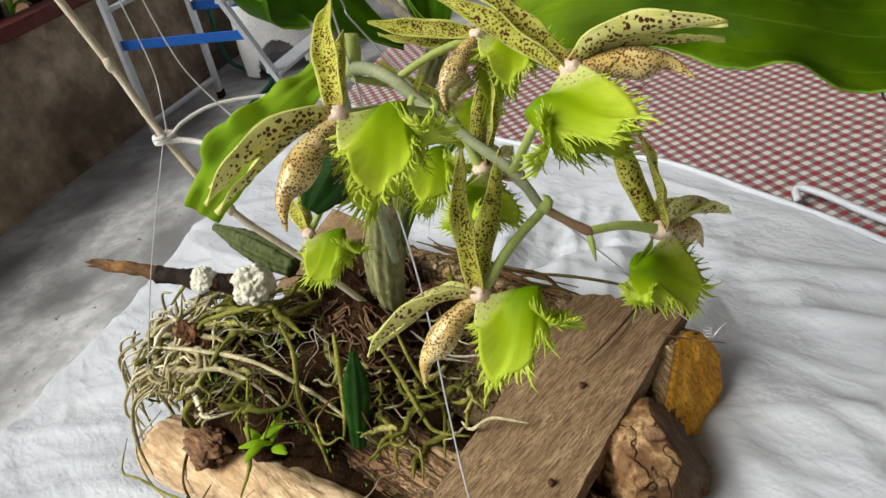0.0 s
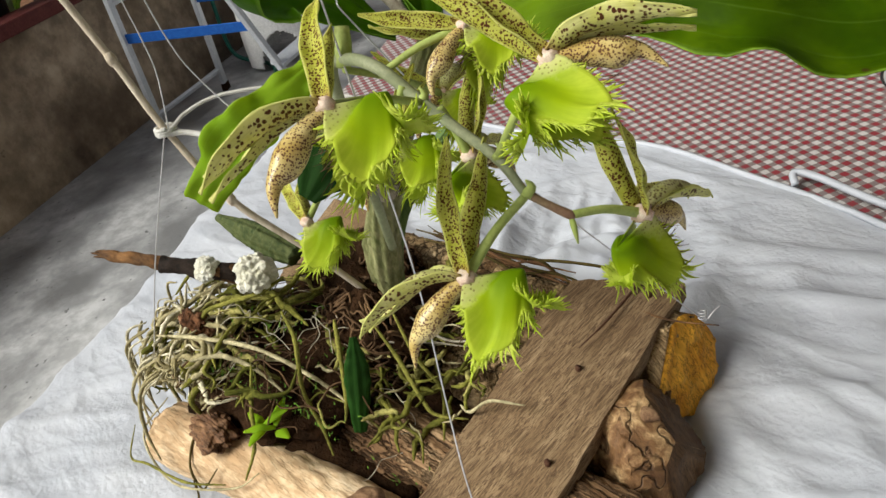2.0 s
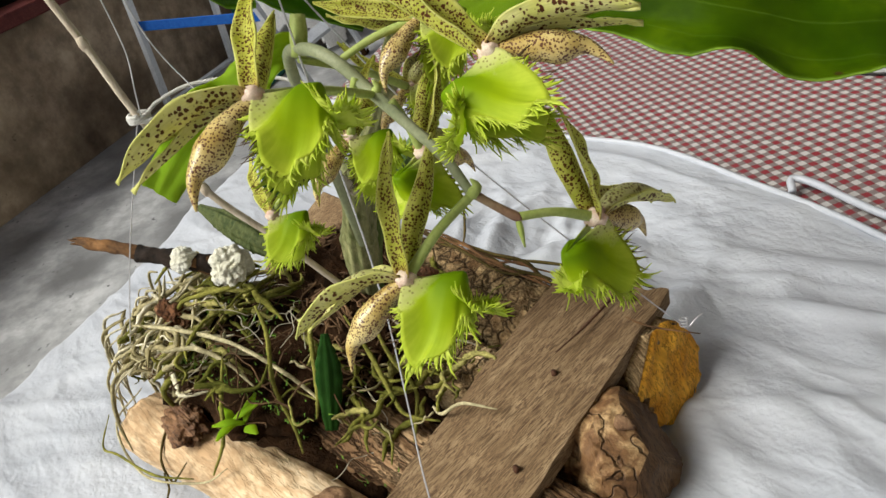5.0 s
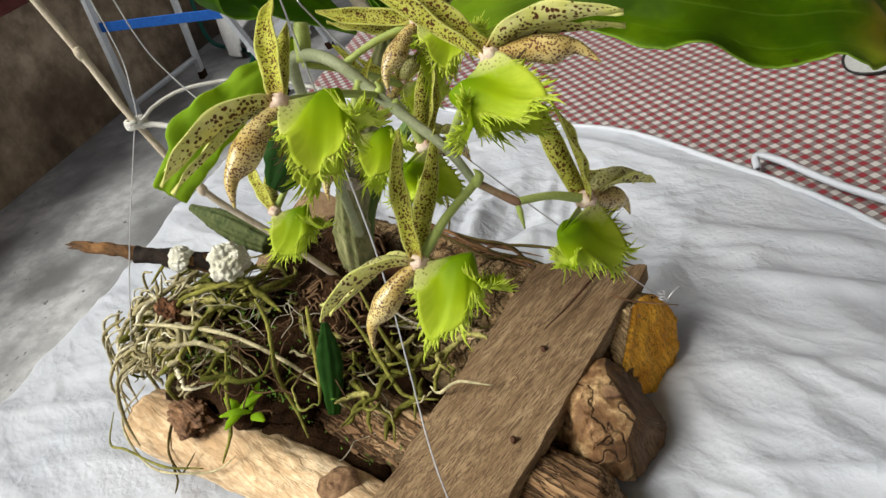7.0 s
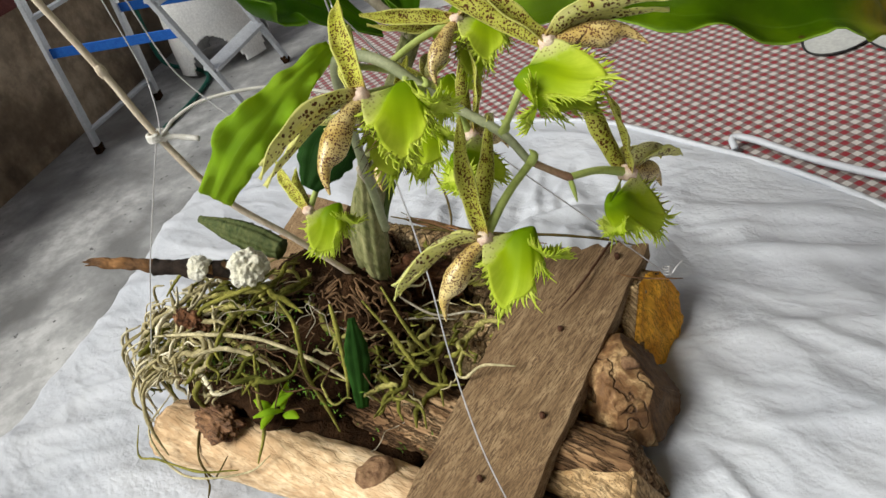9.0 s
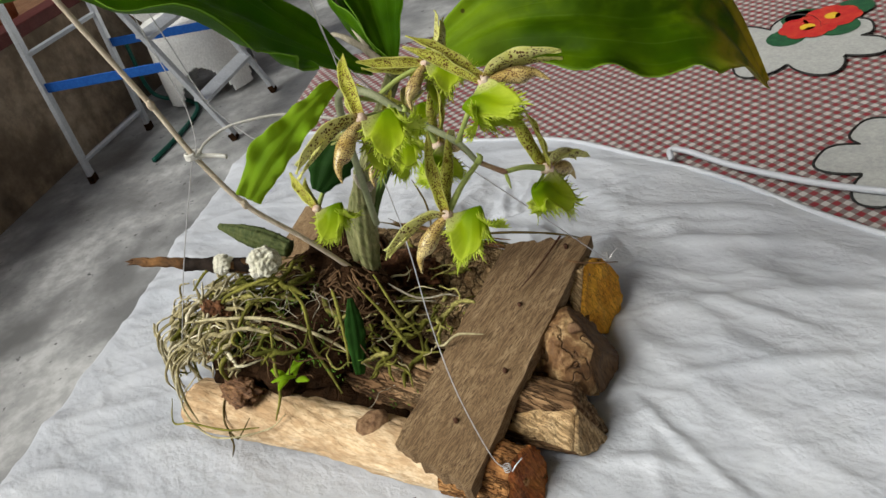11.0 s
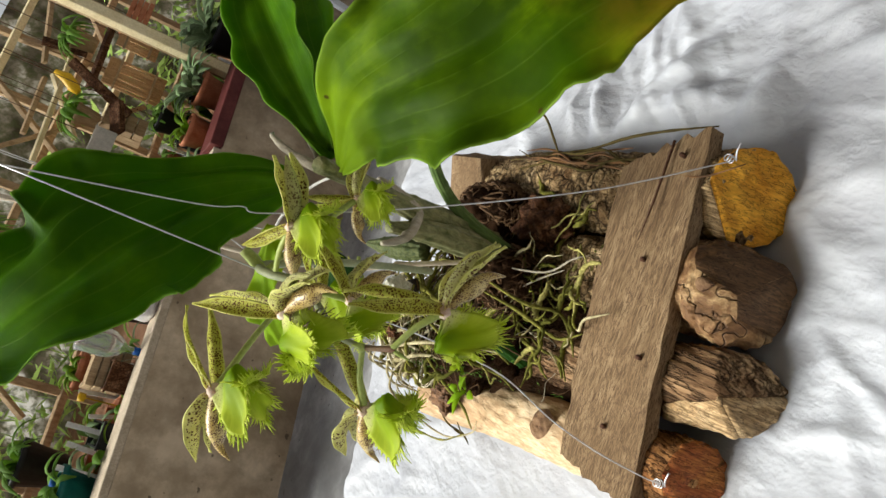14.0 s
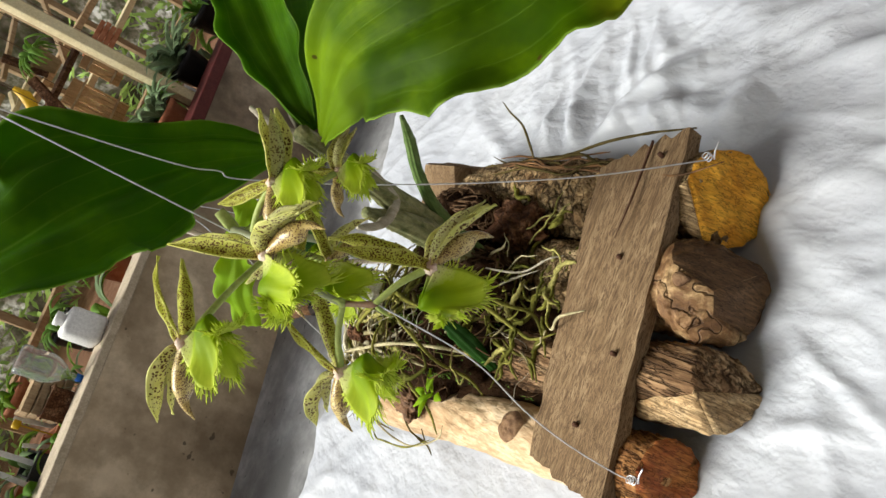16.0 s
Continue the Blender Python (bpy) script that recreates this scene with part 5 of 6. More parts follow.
        return hub + (fore * math.cos(a) + V(0, 1, 0) * math.sin(a)) * (0.82 * ruffle * v) + V(0.05, 0, 0.22 * v * v + 0.12 * v * math.sin(u * 19 + seed))

    grid = [[bm.verts.new(place @ lobe(i / 20, j / 5)) for i in range(21)] for j in range(1, 6)]
    tip = bm.verts.new(place @ hub)
    for i in range(20):
        bm.faces.new((tip, grid[0][i], grid[0][i + 1]))
        for j in range(4):
            bm.faces.new((grid[j][i], grid[j + 1][i], grid[j + 1][i + 1], grid[j][i + 1]))
    for j in range(46):
        u = (j + rnd.uniform(0, 1)) / 46
        e, e0 = lobe(u, 1.0), lobe(u, 0.8)
        way = ((e - e0).normalized() + V(rnd.uniform(-0.2, 0.2), rnd.uniform(-0.2, 0.2), rnd.uniform(-0.35, 0.5))).normalized()
        across = (lobe(min(1, u + 0.02), 1.0) - lobe(max(0, u - 0.02), 1.0)).normalized()
        bend = V(rnd.uniform(-0.3, 0.3), rnd.uniform(-0.3, 0.3), rnd.uniform(-0.2, 0.4))
        length = rnd.uniform(0.25, 0.55) * ruffle
        tooth(e, way, length, rnd.uniform(0.06, 0.10), across, bend)
        if j % 2:
            tooth(e0, (way + V(0, 0, rnd.choice((-0.8, 0.9)))).normalized(), length * 0.8, 0.07, across, bend)
    part("fringe", bm, M_FRINGE, lipo, "pale yellow-green fringe", double=0.0003)
    if whole:
        bm = bmesh.new()
        for j in range(22):
            u = rnd.uniform(0.05, 0.17) if j % 2 else rnd.uniform(0.83, 0.95)
            e = back_place @ (lip(round(u * nr) / nr, 1.0) - place.translation)
            way = (rim_way(u) + V(rnd.uniform(-0.4, 0.4), rnd.uniform(-0.4, 0.4), rnd.uniform(-0.3, 0.3))).normalized()
            curl = V(rnd.uniform(-0.3, 0.3), rnd.uniform(-0.3, 0.3), rnd.uniform(-0.3, 0.3))
            tube(bm, [place @ (e + way * (0.55 * f) + curl * (0.5 * f * f)) for f in (0.0, 0.25, 0.5, 0.75, 1.0)], [v * 0.00016 for v in (1.3, 1.1, 0.9, 0.7, 0.4)], 4)
        part("cilia", bm, M_HAIR, lipo, "fine dark hairs")
    return base


flower((-0.147, 0.119, 0.2815), (-0.018, 0.022, 0.038), (-0.033, -0.034, -0.015), A_NODE, "fringed lime green flower with maroon-spotted sepals", 1.0, 1, ((0.761, 0.632, -0.144), (-0.237, 0.479, 0.846)), (1.1, -0.1))
flower((-0.1675, 0.1025, 0.348), (-0.035, 0.029, 0.018), (-0.020, -0.045, -0.013), B_NODE, "fringed lime green flower with maroon-spotted sepals", 1.0, 2, ((0.515, 0.832, -0.204), (-0.468, 0.473, 0.747)), (0.3, -0.1))
flower((-0.127, 0.1545, 0.344), (-0.034, -0.009, 0.028), (0.036, 0.025, 0.005), C_NODE, "fringed lime green flower with spread spotted sepals", 0.96, 3, ((-0.202, -0.861, -0.465), (-0.816, -0.115, 0.567)), (0.1, 0.1))
flower((-0.1195, 0.1795, 0.277), (-0.004, -0.006, 0.036), (-0.002, 0.046, -0.017), D_NODE, "fringed lime green flower with a broad hooded lip", 1.0, 4, ((0.09, -0.955, -0.284), (-0.055, -0.29, 0.956)), ruffle=0.55)
B_LIKE, D_LIKE = ((0.515, 0.832, -0.204), (-0.468, 0.473, 0.747)), ((0.09, -0.955, -0.284), (-0.055, -0.29, 0.956))
flower((-0.308, 0.150, 0.240), (-0.04, 0.02, 0.012), (-0.035, 0.012, 0.03), (-0.315, 0.180, 0.25), "half-hidden fringed green flower", 0.98, 5, ((0.761, 0.632, -0.144), (-0.237, 0.479, 0.846)), whole=False)
flower((-0.215, 0.155, 0.300), (-0.02, 0.035, 0.015), (-0.03, -0.02, 0.012), (-0.205, 0.159, 0.325), "half-hidden fringed green flower", 0.85, 6, B_LIKE)
flower((-0.182, 0.163, 0.297), (-0.015, 0.03, 0.03), (-0.022, 0.033, -0.016), (-0.188, 0.160, 0.318), "half-hidden fringed green flower", 0.85, 7, D_LIKE)
flower((-0.195, 0.187, 0.337), (-0.04, -0.02, 0.007), (-0.01, 0.04, 0.02), (-0.215, 0.157, 0.329), "fringed green flower with pale speckled sepals", 0.9, 8, B_LIKE)
flower((-0.252, 0.215, 0.290), (-0.03, -0.02, 0.03), (-0.02, 0.04, 0.0), (-0.235, 0.156, 0.330), "half-hidden fringed green flower", 0.8, 9, B_LIKE)

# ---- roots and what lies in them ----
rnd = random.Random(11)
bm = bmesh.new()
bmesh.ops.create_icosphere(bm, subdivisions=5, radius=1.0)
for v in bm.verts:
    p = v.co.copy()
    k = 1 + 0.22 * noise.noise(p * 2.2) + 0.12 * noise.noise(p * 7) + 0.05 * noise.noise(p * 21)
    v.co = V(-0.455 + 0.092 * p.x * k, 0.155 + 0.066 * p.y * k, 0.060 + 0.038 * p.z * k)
part("root_ball", bm, M_FIBRE, orchid, "fibrous clump under the roots, darkened to stand for shade")


def root_height(x, y):
    """The top of the tangle over a place of the raft."""
    dx, dy = (x + 0.462) / 0.135, (y - 0.148) / 0.105
    return 0.056 + 0.064 * max(0.0, 1 - dx * dx - dy * dy) ** 0.5 if dx * dx + dy * dy < 1 else 0.05


def wander(p, heading, steps, step, turn, hug):
    """The way of one root over the clump."""
    p = V(p.x, max(p.y, 0.085 + max(0.0, p.x + 0.46) * 0.25), p.z)
    pts = [p.copy()]
    for _ in range(steps):
        heading += rnd.uniform(-turn, turn)
        p = p + V(math.cos(heading), math.sin(heading), 0) * step
        z = root_height(p.x, p.y) + hug + rnd.uniform(-0.006, 0.006)
        p = V(p.x, max(p.y, 0.074 + 0.02 * rnd.random() + max(0.0, p.x + 0.46) * 0.25), p.z + (z - p.z) * 0.6)
        pts.append(p.copy())
    return pts


def crossing_root(bm, p, heading, steps, step, hug, r):
    """A nearly straight root that lies over others, with a side shoot now and then."""
    pts = wander(p, heading, steps, step, rnd.choice((0.2, 0.35, 0.8)), hug)
    if rnd.random() < 0.25:
        pts[-1] = pts[-1] + V(0, 0, rnd.uniform(0.004, 0.012))
    n = 3 * len(pts)
    tube(bm, spline(pts, n), values((r * 0.5, r, r * 1.05, r * 0.9, r * 0.3), n), 7, 0.55, 330)
    if rnd.random() < 0.4:
        q = pts[len(pts) // 2]
        turn = heading + rnd.choice((-1, 1)) * rnd.uniform(0.5, 1.1)
        d = V(math.cos(turn), math.sin(turn), rnd.uniform(-0.5, 0.4))
        tube(bm, spline([q, q + d * 0.007, q + d * 0.015 + V(0, 0, -0.002)], 8), values((r * 0.8, r * 0.7, r * 0.25), 8), 6, 0.5, 330)


for mat, count, lab in ((M_ROOT_GREY, 130, "tangle of pale grey roots"), (M_ROOT_GREEN, 120, "tangle of olive green roots")):
    bm = bmesh.new()
    for k in range(count):
        if mat is M_ROOT_GREY:
            x, y = rnd.gauss(-0.515, 0.034), rnd.gauss(0.108, 0.030)
        else:
            x, y = rnd.gauss(-0.445, 0.055), rnd.gauss(0.150, 0.040)
        if x > -0.435 and y < 0.185 and rnd.random() < 0.82:
            continue
        hug = rnd.uniform(-0.030, 0.008)
        z = root_height(x, y) + hug
        r = rnd.choice((0.0007, 0.0011, 0.0015, 0.0019, 0.0024)) * (1.0 if mat is M_ROOT_GREY else 1.15) * rnd.uniform(0.85, 1.15)
        crossing_root(bm, V(x, y, z), rnd.uniform(0, 6.28), rnd.randint(4, 8), rnd.uniform(0.006, 0.012), hug, r)
    if mat is M_ROOT_GREY:
        for k in range(34):
            # roots that hang down over the outer side of the clump
            a = rnd.uniform(2.5, 4.5)
            top = V(-0.462 + 0.120 * math.cos(a), 0.148 + 0.092 * math.sin(a), 0.092 + rnd.uniform(-0.015, 0.02))
            d = V(math.cos(a), math.sin(a), 0)
            slip = V(-d.y, d.x, 0) * rnd.uniform(-0.02, 0.02)
            low = top + d * rnd.uniform(0.004, 0.016) + slip
            low.z = rnd.uniform(0.02, 0.06)
            mid = top.lerp(low, 0.5) + d * rnd.uniform(0.002, 0.008)
            r = rnd.uniform(0.0006, 0.0014)
            tube(bm, spline([top - d * 0.02 + V(0, 0, 0.008), top, mid, low], 14), values((r * 0.6, r, r, r * 0.3), 14), 6, 0.5, 330)
    ob = part("root_tangle", bm, mat, orchid, lab)
    ob["kind"] = "stuff"
# litter that fills the gaps; its near-black colour deepens the shade there
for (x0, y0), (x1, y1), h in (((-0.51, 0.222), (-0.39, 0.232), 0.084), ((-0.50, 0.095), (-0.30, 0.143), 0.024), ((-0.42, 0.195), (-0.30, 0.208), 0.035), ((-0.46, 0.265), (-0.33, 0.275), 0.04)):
    rod("root_ball", [(x0, y0, h - 0.006), (x0 * 0.5 + x1 * 0.5, y0 * 0.5 + y1 * 0.5, h), (x1, y1, h - 0.008)], (0.012, 0.026, 0.010), M_FIBRE, orchid, "fibrous litter between the logs, darkened to stand for shade", 30, 14, 0.5, 90)
for mat, count, lab, thin in ((M_ROOT_GREEN, 66, "tangle of olive green roots", 1.25), (M_ROOT_GREY, 18, "tangle of pale grey roots", 0.6)):
    bm = bmesh.new()
    for k in range(count):
        x, y = rnd.gauss(-0.345, 0.03), rnd.gauss(0.205, 0.03)
        h = 0.062 + 0.025 * math.exp(-((x + 0.37) / 0.05) ** 2) + rnd.uniform(-0.006, 0.012)
        p, head, pts = V(x, y, h), rnd.uniform(0, 6.28), []
        for _ in range(rnd.randint(4, 9)):
            pts.append(p.copy())
            head += rnd.uniform(-0.95, 0.95)
            p = p + V(math.cos(head), math.sin(head), rnd.uniform(-0.5, 0.42)) * rnd.uniform(0.005, 0.010)
            p.z = max(p.z, 0.055)
            p.x = min(p.x, -0.282)
        r = rnd.choice((0.0007, 0.001, 0.0014, 0.0018)) * thin
        n = 4 * len(pts)
        tube(bm, spline(pts, n), values((r * 0.5, r, r, r * 0.9, r * 0.3), n), 6, 0.6, 330)
    ob = part("root_tangle", bm, mat, orchid, lab)
    ob["kind"] = "stuff"
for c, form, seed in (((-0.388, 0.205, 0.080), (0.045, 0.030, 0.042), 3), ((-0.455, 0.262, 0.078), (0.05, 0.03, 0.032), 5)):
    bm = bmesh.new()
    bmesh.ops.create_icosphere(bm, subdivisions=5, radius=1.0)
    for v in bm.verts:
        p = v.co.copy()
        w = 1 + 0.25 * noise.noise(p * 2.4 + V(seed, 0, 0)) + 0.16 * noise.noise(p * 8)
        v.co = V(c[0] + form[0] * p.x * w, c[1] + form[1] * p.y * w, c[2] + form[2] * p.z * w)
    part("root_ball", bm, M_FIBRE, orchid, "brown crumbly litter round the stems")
bm = bmesh.new()
for k in range(26):
    x, y = rnd.gauss(-0.42, 0.05), rnd.gauss(0.16, 0.05)
    pts = wander(V(x, y, root_height(x, y) + rnd.uniform(-0.01, 0.01)), rnd.uniform(0, 6.28), 5, 0.008, 1.0, rnd.uniform(-0.01, 0.01))
    tube(bm, spline(pts, 14), 0.00035, 4, cap=False)
ob = part("root_hair", bm, M_HUSK, orchid, "fine pale dead rootlets")
ob["kind"] = "stuff"
def root(pts, r, mat):
    """One thick root along pts, thinning at its ends."""
    pts = [Vector(pts[0])] + [Vector(p) + V(rnd.uniform(-1, 1), rnd.uniform(-1, 1), rnd.uniform(-1, 1)) * 0.003 for p in pts[1:-1]] + [Vector(pts[-1])]
    r *= 0.72
    rod("root", pts, (r * 0.5, r, r * 0.95, r * 0.85, r * 0.4), mat, orchid, n=30, seg=8, rough=0.4, scale=300)


root([(-0.505, 0.092, 0.118), (-0.46, 0.105, 0.125), (-0.41, 0.125, 0.118), (-0.365, 0.140, 0.095), (-0.335, 0.150, 0.065)], 0.0022, M_ROOT_GREY)
root([(-0.44, 0.09, 0.125), (-0.425, 0.105, 0.122), (-0.40, 0.115, 0.112), (-0.38, 0.12, 0.10)], 0.0024, M_ROOT_GREY)
root([(-0.40, 0.15, 0.14), (-0.38, 0.14, 0.13), (-0.37, 0.13, 0.10), (-0.36, 0.125, 0.07), (-0.345, 0.12, 0.058)], 0.0022, M_ROOT_GREEN)
root([(-0.36, 0.19, 0.12), (-0.335, 0.185, 0.10), (-0.315, 0.18, 0.078), (-0.30, 0.18, 0.068), (-0.28, 0.19, 0.066)], 0.0022, M_ROOT_GREEN)
root([(-0.345, 0.20, 0.13), (-0.325, 0.195, 0.10), (-0.31, 0.20, 0.072), (-0.295, 0.185, 0.064), (-0.285, 0.17, 0.062)], 0.0022, M_ROOT_GREEN)
root([(-0.34, 0.17, 0.07), (-0.32, 0.165, 0.066), (-0.30, 0.165, 0.062), (-0.285, 0.15, 0.06)], 0.0018, M_ROOT_GREEN)
root([(-0.29, 0.194, 0.070), (-0.278, 0.192, 0.072), (-0.265, 0.2, 0.082), (-0.247, 0.212, 0.0775)], 0.0017, M_ROOT_GREY)
root([(-0.40, 0.115, 0.12), (-0.39, 0.10, 0.10), (-0.385, 0.088, 0.08), (-0.38, 0.07, 0.06)], 0.0021, M_ROOT_GREEN)
root([(-0.395, 0.06, 0.055), (-0.42, 0.045, 0.062), (-0.46, 0.035, 0.06), (-0.49, 0.03, 0.05), (-0.51, 0.045, 0.06)], 0.0013, M_ROOT_GREEN)
root([(-0.45, 0.078, 0.062), (-0.455, 0.066, 0.056), (-0.448, 0.054, 0.046), (-0.435, 0.048, 0.034), (-0.425, 0.052, 0.04), (-0.415, 0.064, 0.054)], 0.0013, M_ROOT_DARK)
root([(-0.440, 0.050, 0.038), (-0.436, 0.044, 0.026), (-0.438, 0.040, 0.016)], 0.0013, M_ROOT_DARK)
root([(-0.53, 0.125, 0.125), (-0.515, 0.14, 0.145), (-0.49, 0.15, 0.148), (-0.45, 0.162, 0.145)], 0.0021, M_ROOT_GREEN)
root([(-0.485, 0.072, 0.080), (-0.494, 0.042, 0.060), (-0.451, 0.038, 0.040), (-0.397, 0.062, 0.045), (-0.377, 0.079, 0.060)], 0.0013, M_ROOT_GREY)
root([(-0.42, 0.17, 0.15), (-0.43, 0.15, 0.148), (-0.45, 0.135, 0.142), (-0.47, 0.12, 0.13), (-0.475, 0.11, 0.11)], 0.0026, M_ROOT_GREEN)
root([(-0.37, 0.17, 0.13), (-0.36, 0.16, 0.12), (-0.352, 0.15, 0.09), (-0.35, 0.14, 0.07)], 0.0024, M_ROOT_GREEN)
root([(-0.46, 0.318, 0.085), (-0.40, 0.33, 0.075), (-0.36, 0.345, 0.07), (-0.31, 0.352, 0.072), (-0.26, 0.358, 0.076), (-0.225, 0.366, 0.07)], 0.0018, M_ROOT_DARK)
root([(-0.40, 0.33, 0.072), (-0.405, 0.345, 0.078), (-0.43, 0.362, 0.083), (-0.445, 0.375, 0.098), (-0.458, 0.382, 0.10)], 0.0016, M_ROOT_DARK)
root([(-0.44, 0.31, 0.085), (-0.39, 0.325, 0.078), (-0.35, 0.32, 0.074), (-0.32, 0.33, 0.072)], 0.0014, M_ROOT_DARK)
root([(-0.36, 0.215, 0.11), (-0.33, 0.225, 0.085), (-0.31, 0.24, 0.08), (-0.30, 0.25, 0.074)], 0.0014, M_HUSK)
root([(-0.355, 0.19, 0.10), (-0.335, 0.215, 0.09), (-0.315, 0.232, 0.08)], 0.0012, M_HUSK)
for k in range(7):
    y0, x0 = 0.318 + 0.026 * rnd.random(), -0.47 + 0.05 * rnd.random()
    pts = [V(x0 + 0.03 * i, y0 + 0.001 * i + rnd.uniform(-0.006, 0.006), 0.083 - 0.30 * max(0.0, y0 - 0.318) + rnd.uniform(-0.004, 0.003) - 0.0012 * i) for i in range(rnd.randint(6, 9))]
    rod("root", pts, (0.0004, 0.0013, 0.0012, 0.001, 0.0004), rnd.choice((M_ROOT_DARK, M_ROOT_DARK, M_STICK)), orchid, n=24, seg=6, rough=0.4, scale=300)
bm = bmesh.new()
for k in range(60):
    x, y = rnd.gauss(-0.42, 0.05), rnd.gauss(0.15, 0.045)
    pts = wander(V(x, y, root_height(x, y) - 0.006), rnd.uniform(0, 6.28), 6, 0.009, 0.9, rnd.uniform(-0.012, 0.004))
    tube(bm, spline(pts, 14), rnd.uniform(0.0003, 0.0007), 4, cap=False)
for c, form in ((V(-0.388, 0.205, 0.080), V(0.045, 0.030, 0.042)), (V(-0.455, 0.262, 0.078), V(0.05, 0.03, 0.032))):
    for k in range(130):
        a, h = rnd.uniform(0, 6.28), rnd.uniform(-0.3, 0.95)
        pts = []
        for _ in range(6):
            q = math.sqrt(max(0.0, 1 - h * h))
            pts.append(c + V(form.x * q * math.cos(a), form.y * q * math.sin(a), form.z * h) * (1.03 + 0.14 * rnd.random()))
            a += rnd.uniform(-0.30, 0.30)
            h = max(-0.6, min(0.97, h + rnd.uniform(-0.2, 0.12)))
        tube(bm, spline(pts, 12), rnd.uniform(0.0004, 0.0012), 5, 0.4, 300, cap=False)
ob = part("dead_fibre", bm, M_DEAD, orchid, "dark dead root fibres")
ob["kind"] = "stuff"
bm = bmesh.new()
for k in range(420):
    x, y = rnd.gauss(-0.41, 0.05), rnd.gauss(0.14, 0.045)
    y = max(y, 0.095 + max(0.0, x + 0.46) * 0.25)
    c = V(x, y, root_height(x, y) + rnd.uniform(-0.012, 0.004))
    d = V(rnd.uniform(-1, 1), rnd.uniform(-1, 1), rnd.uniform(0, 1.2)).normalized()
    w = d.orthogonal().normalized() * 0.0006
    ln = rnd.uniform(0.002, 0.006)
    bm.faces.new([bm.verts.new(q) for q in (c - w, c + w, c + d * ln)])
ob = part("moss", bm, M_MOSS, orchid, "specks of green moss on the roots")
ob["kind"] = "stuff"
for k in range(6):
    a, c = 1.05 * k, V(-0.377, 0.100, 0.084) + V(rnd.uniform(-0.006, 0.006), rnd.uniform(-0.004, 0.004), rnd.uniform(-0.003, 0.003))
    d = V(math.cos(a), math.sin(a), 0.3)
    blade("moss_tuft", [c, c + d * 0.009 + V(0, 0, 0.003), c + d * 0.020], (0.0013, 0.0040, 0.0008), (-d.y, d.x, 0), M_LEAF_YOUNG, orchid, "bright green new leaf tip", 0.4, 0, k, 10, 6)



def lump(name, c, size, seed, material, label, category, form=(1, 1, 1), cells=2.6, knobs=0.35):
    bm = bmesh.new()
    bmesh.ops.create_icosphere(bm, subdivisions=5, radius=1.0)
    for v in bm.verts:
        p = v.co.copy()
        cell = noise.voronoi(p * cells + V(seed, 0, 0))[0][0]
        q = p * size * (0.86 + knobs * (0.5 - cell) + 0.28 * noise.noise(p * 1.7 + V(seed, 1, 0)) + 0.11 * noise.noise(p * 6) + 0.07 * noise.noise(p * 15))
        v.co = Vector(c) + V(q.x * form[0], q.y * form[1], q.z * form[2])
    return tagged(part(name, bm, material), label, category)


lump("foam_lump", (-0.434, 0.157, 0.157), 0.0165, 1, M_FOAM, "crumbly white foam lump wedged in the roots", "foam lump", (1.05, 1, 1), 3.4, 0.14)
lump("foam_lump", (-0.473, 0.140, 0.160), 0.0105, 4, M_FOAM, "small white foam lump beside the stick", "foam lump", (1.1, 1, 0.95), 3.0, 0.14)
lump("bark_chip", (-0.487, 0.118, 0.115), 0.018, 6, M_BARK_RED, "red-brown bark chip among the roots", "bark chip", (1.3, 0.6, 0.9))
lump("bark_chip", (-0.440, 0.080, 0.064), 0.020, 8, M_CUT_BROWN, "dull brown bark chip on the pale log", "bark chip", (1.4, 0.8, 0.5))
lump("bark_chip", (-0.380, 0.266, 0.074), 0.028, 12, M_BARK_RED, "crumbly red-brown bark piece between the logs", "bark chip", (1.5, 0.9, 0.75))
stick = rod("stick", [(-0.537, 0.094, 0.184), (-0.515, 0.108, 0.177), (-0.49, 0.128, 0.165), (-0.465, 0.15, 0.152), (-0.445, 0.17, 0.135)], (0.0030, 0.0048, 0.0050, 0.006, 0.005), M_STICK, None, n=90, seg=22, rough=0.45, scale=105)
rod("charred_end", [(-0.500, 0.1197, 0.1695), (-0.49, 0.128, 0.165), (-0.465, 0.15, 0.152), (-0.445, 0.17, 0.135)], (0.0057, 0.0065, 0.0071, 0.0058), M_CHAR, stick, "blackened burnt end", n=30, seg=12, rough=0.45, scale=150)
for k in range(5):
    a = 1.3 * k
    e = V(-0.537, 0.094, 0.184) + V(0, math.cos(a), math.sin(a)) * 0.0022
    rod("splinter", [e + V(0.012, 0.008, -0.003), e, e + V(-0.004 - 0.0012 * k, -0.003, 0.001 * math.sin(3 * a))], (0.0012, 0.0011, 0.0003), M_STICK, stick, n=6, seg=6, rough=0.5, scale=300)
tagged(stick, "charred broken stick poking out of the roots", "stick")
cane = rod("cane", [(-0.385, 0.215, 0.11), (-0.402, 0.186, 0.17), (-0.420, 0.160, 0.220), (-0.435, 0.146, 0.276), (-0.445, 0.139, 0.325), (-0.462, 0.126, 0.40), (-0.485, 0.11, 0.50), (-0.52, 0.085, 0.64)], 0.0023, M_CANE, None, n=60, seg=10, rough=0.08, scale=160)
tagged(cane, "dry brown cane stake standing in the roots", "cane stake")
for z, p in ((0, V(-0.445, 0.139, 0.325)), (1, V(-0.4205, 0.1595, 0.2215)), (2, V(-0.468, 0.122, 0.425))):
    rod("node", [p - V(-0.0008, 0.0005, -0.004) * -1, p, p + V(-0.0008, -0.0005, 0.004)], (0.0025, 0.0033, 0.0025), M_CANE, cane, n=8, seg=10)
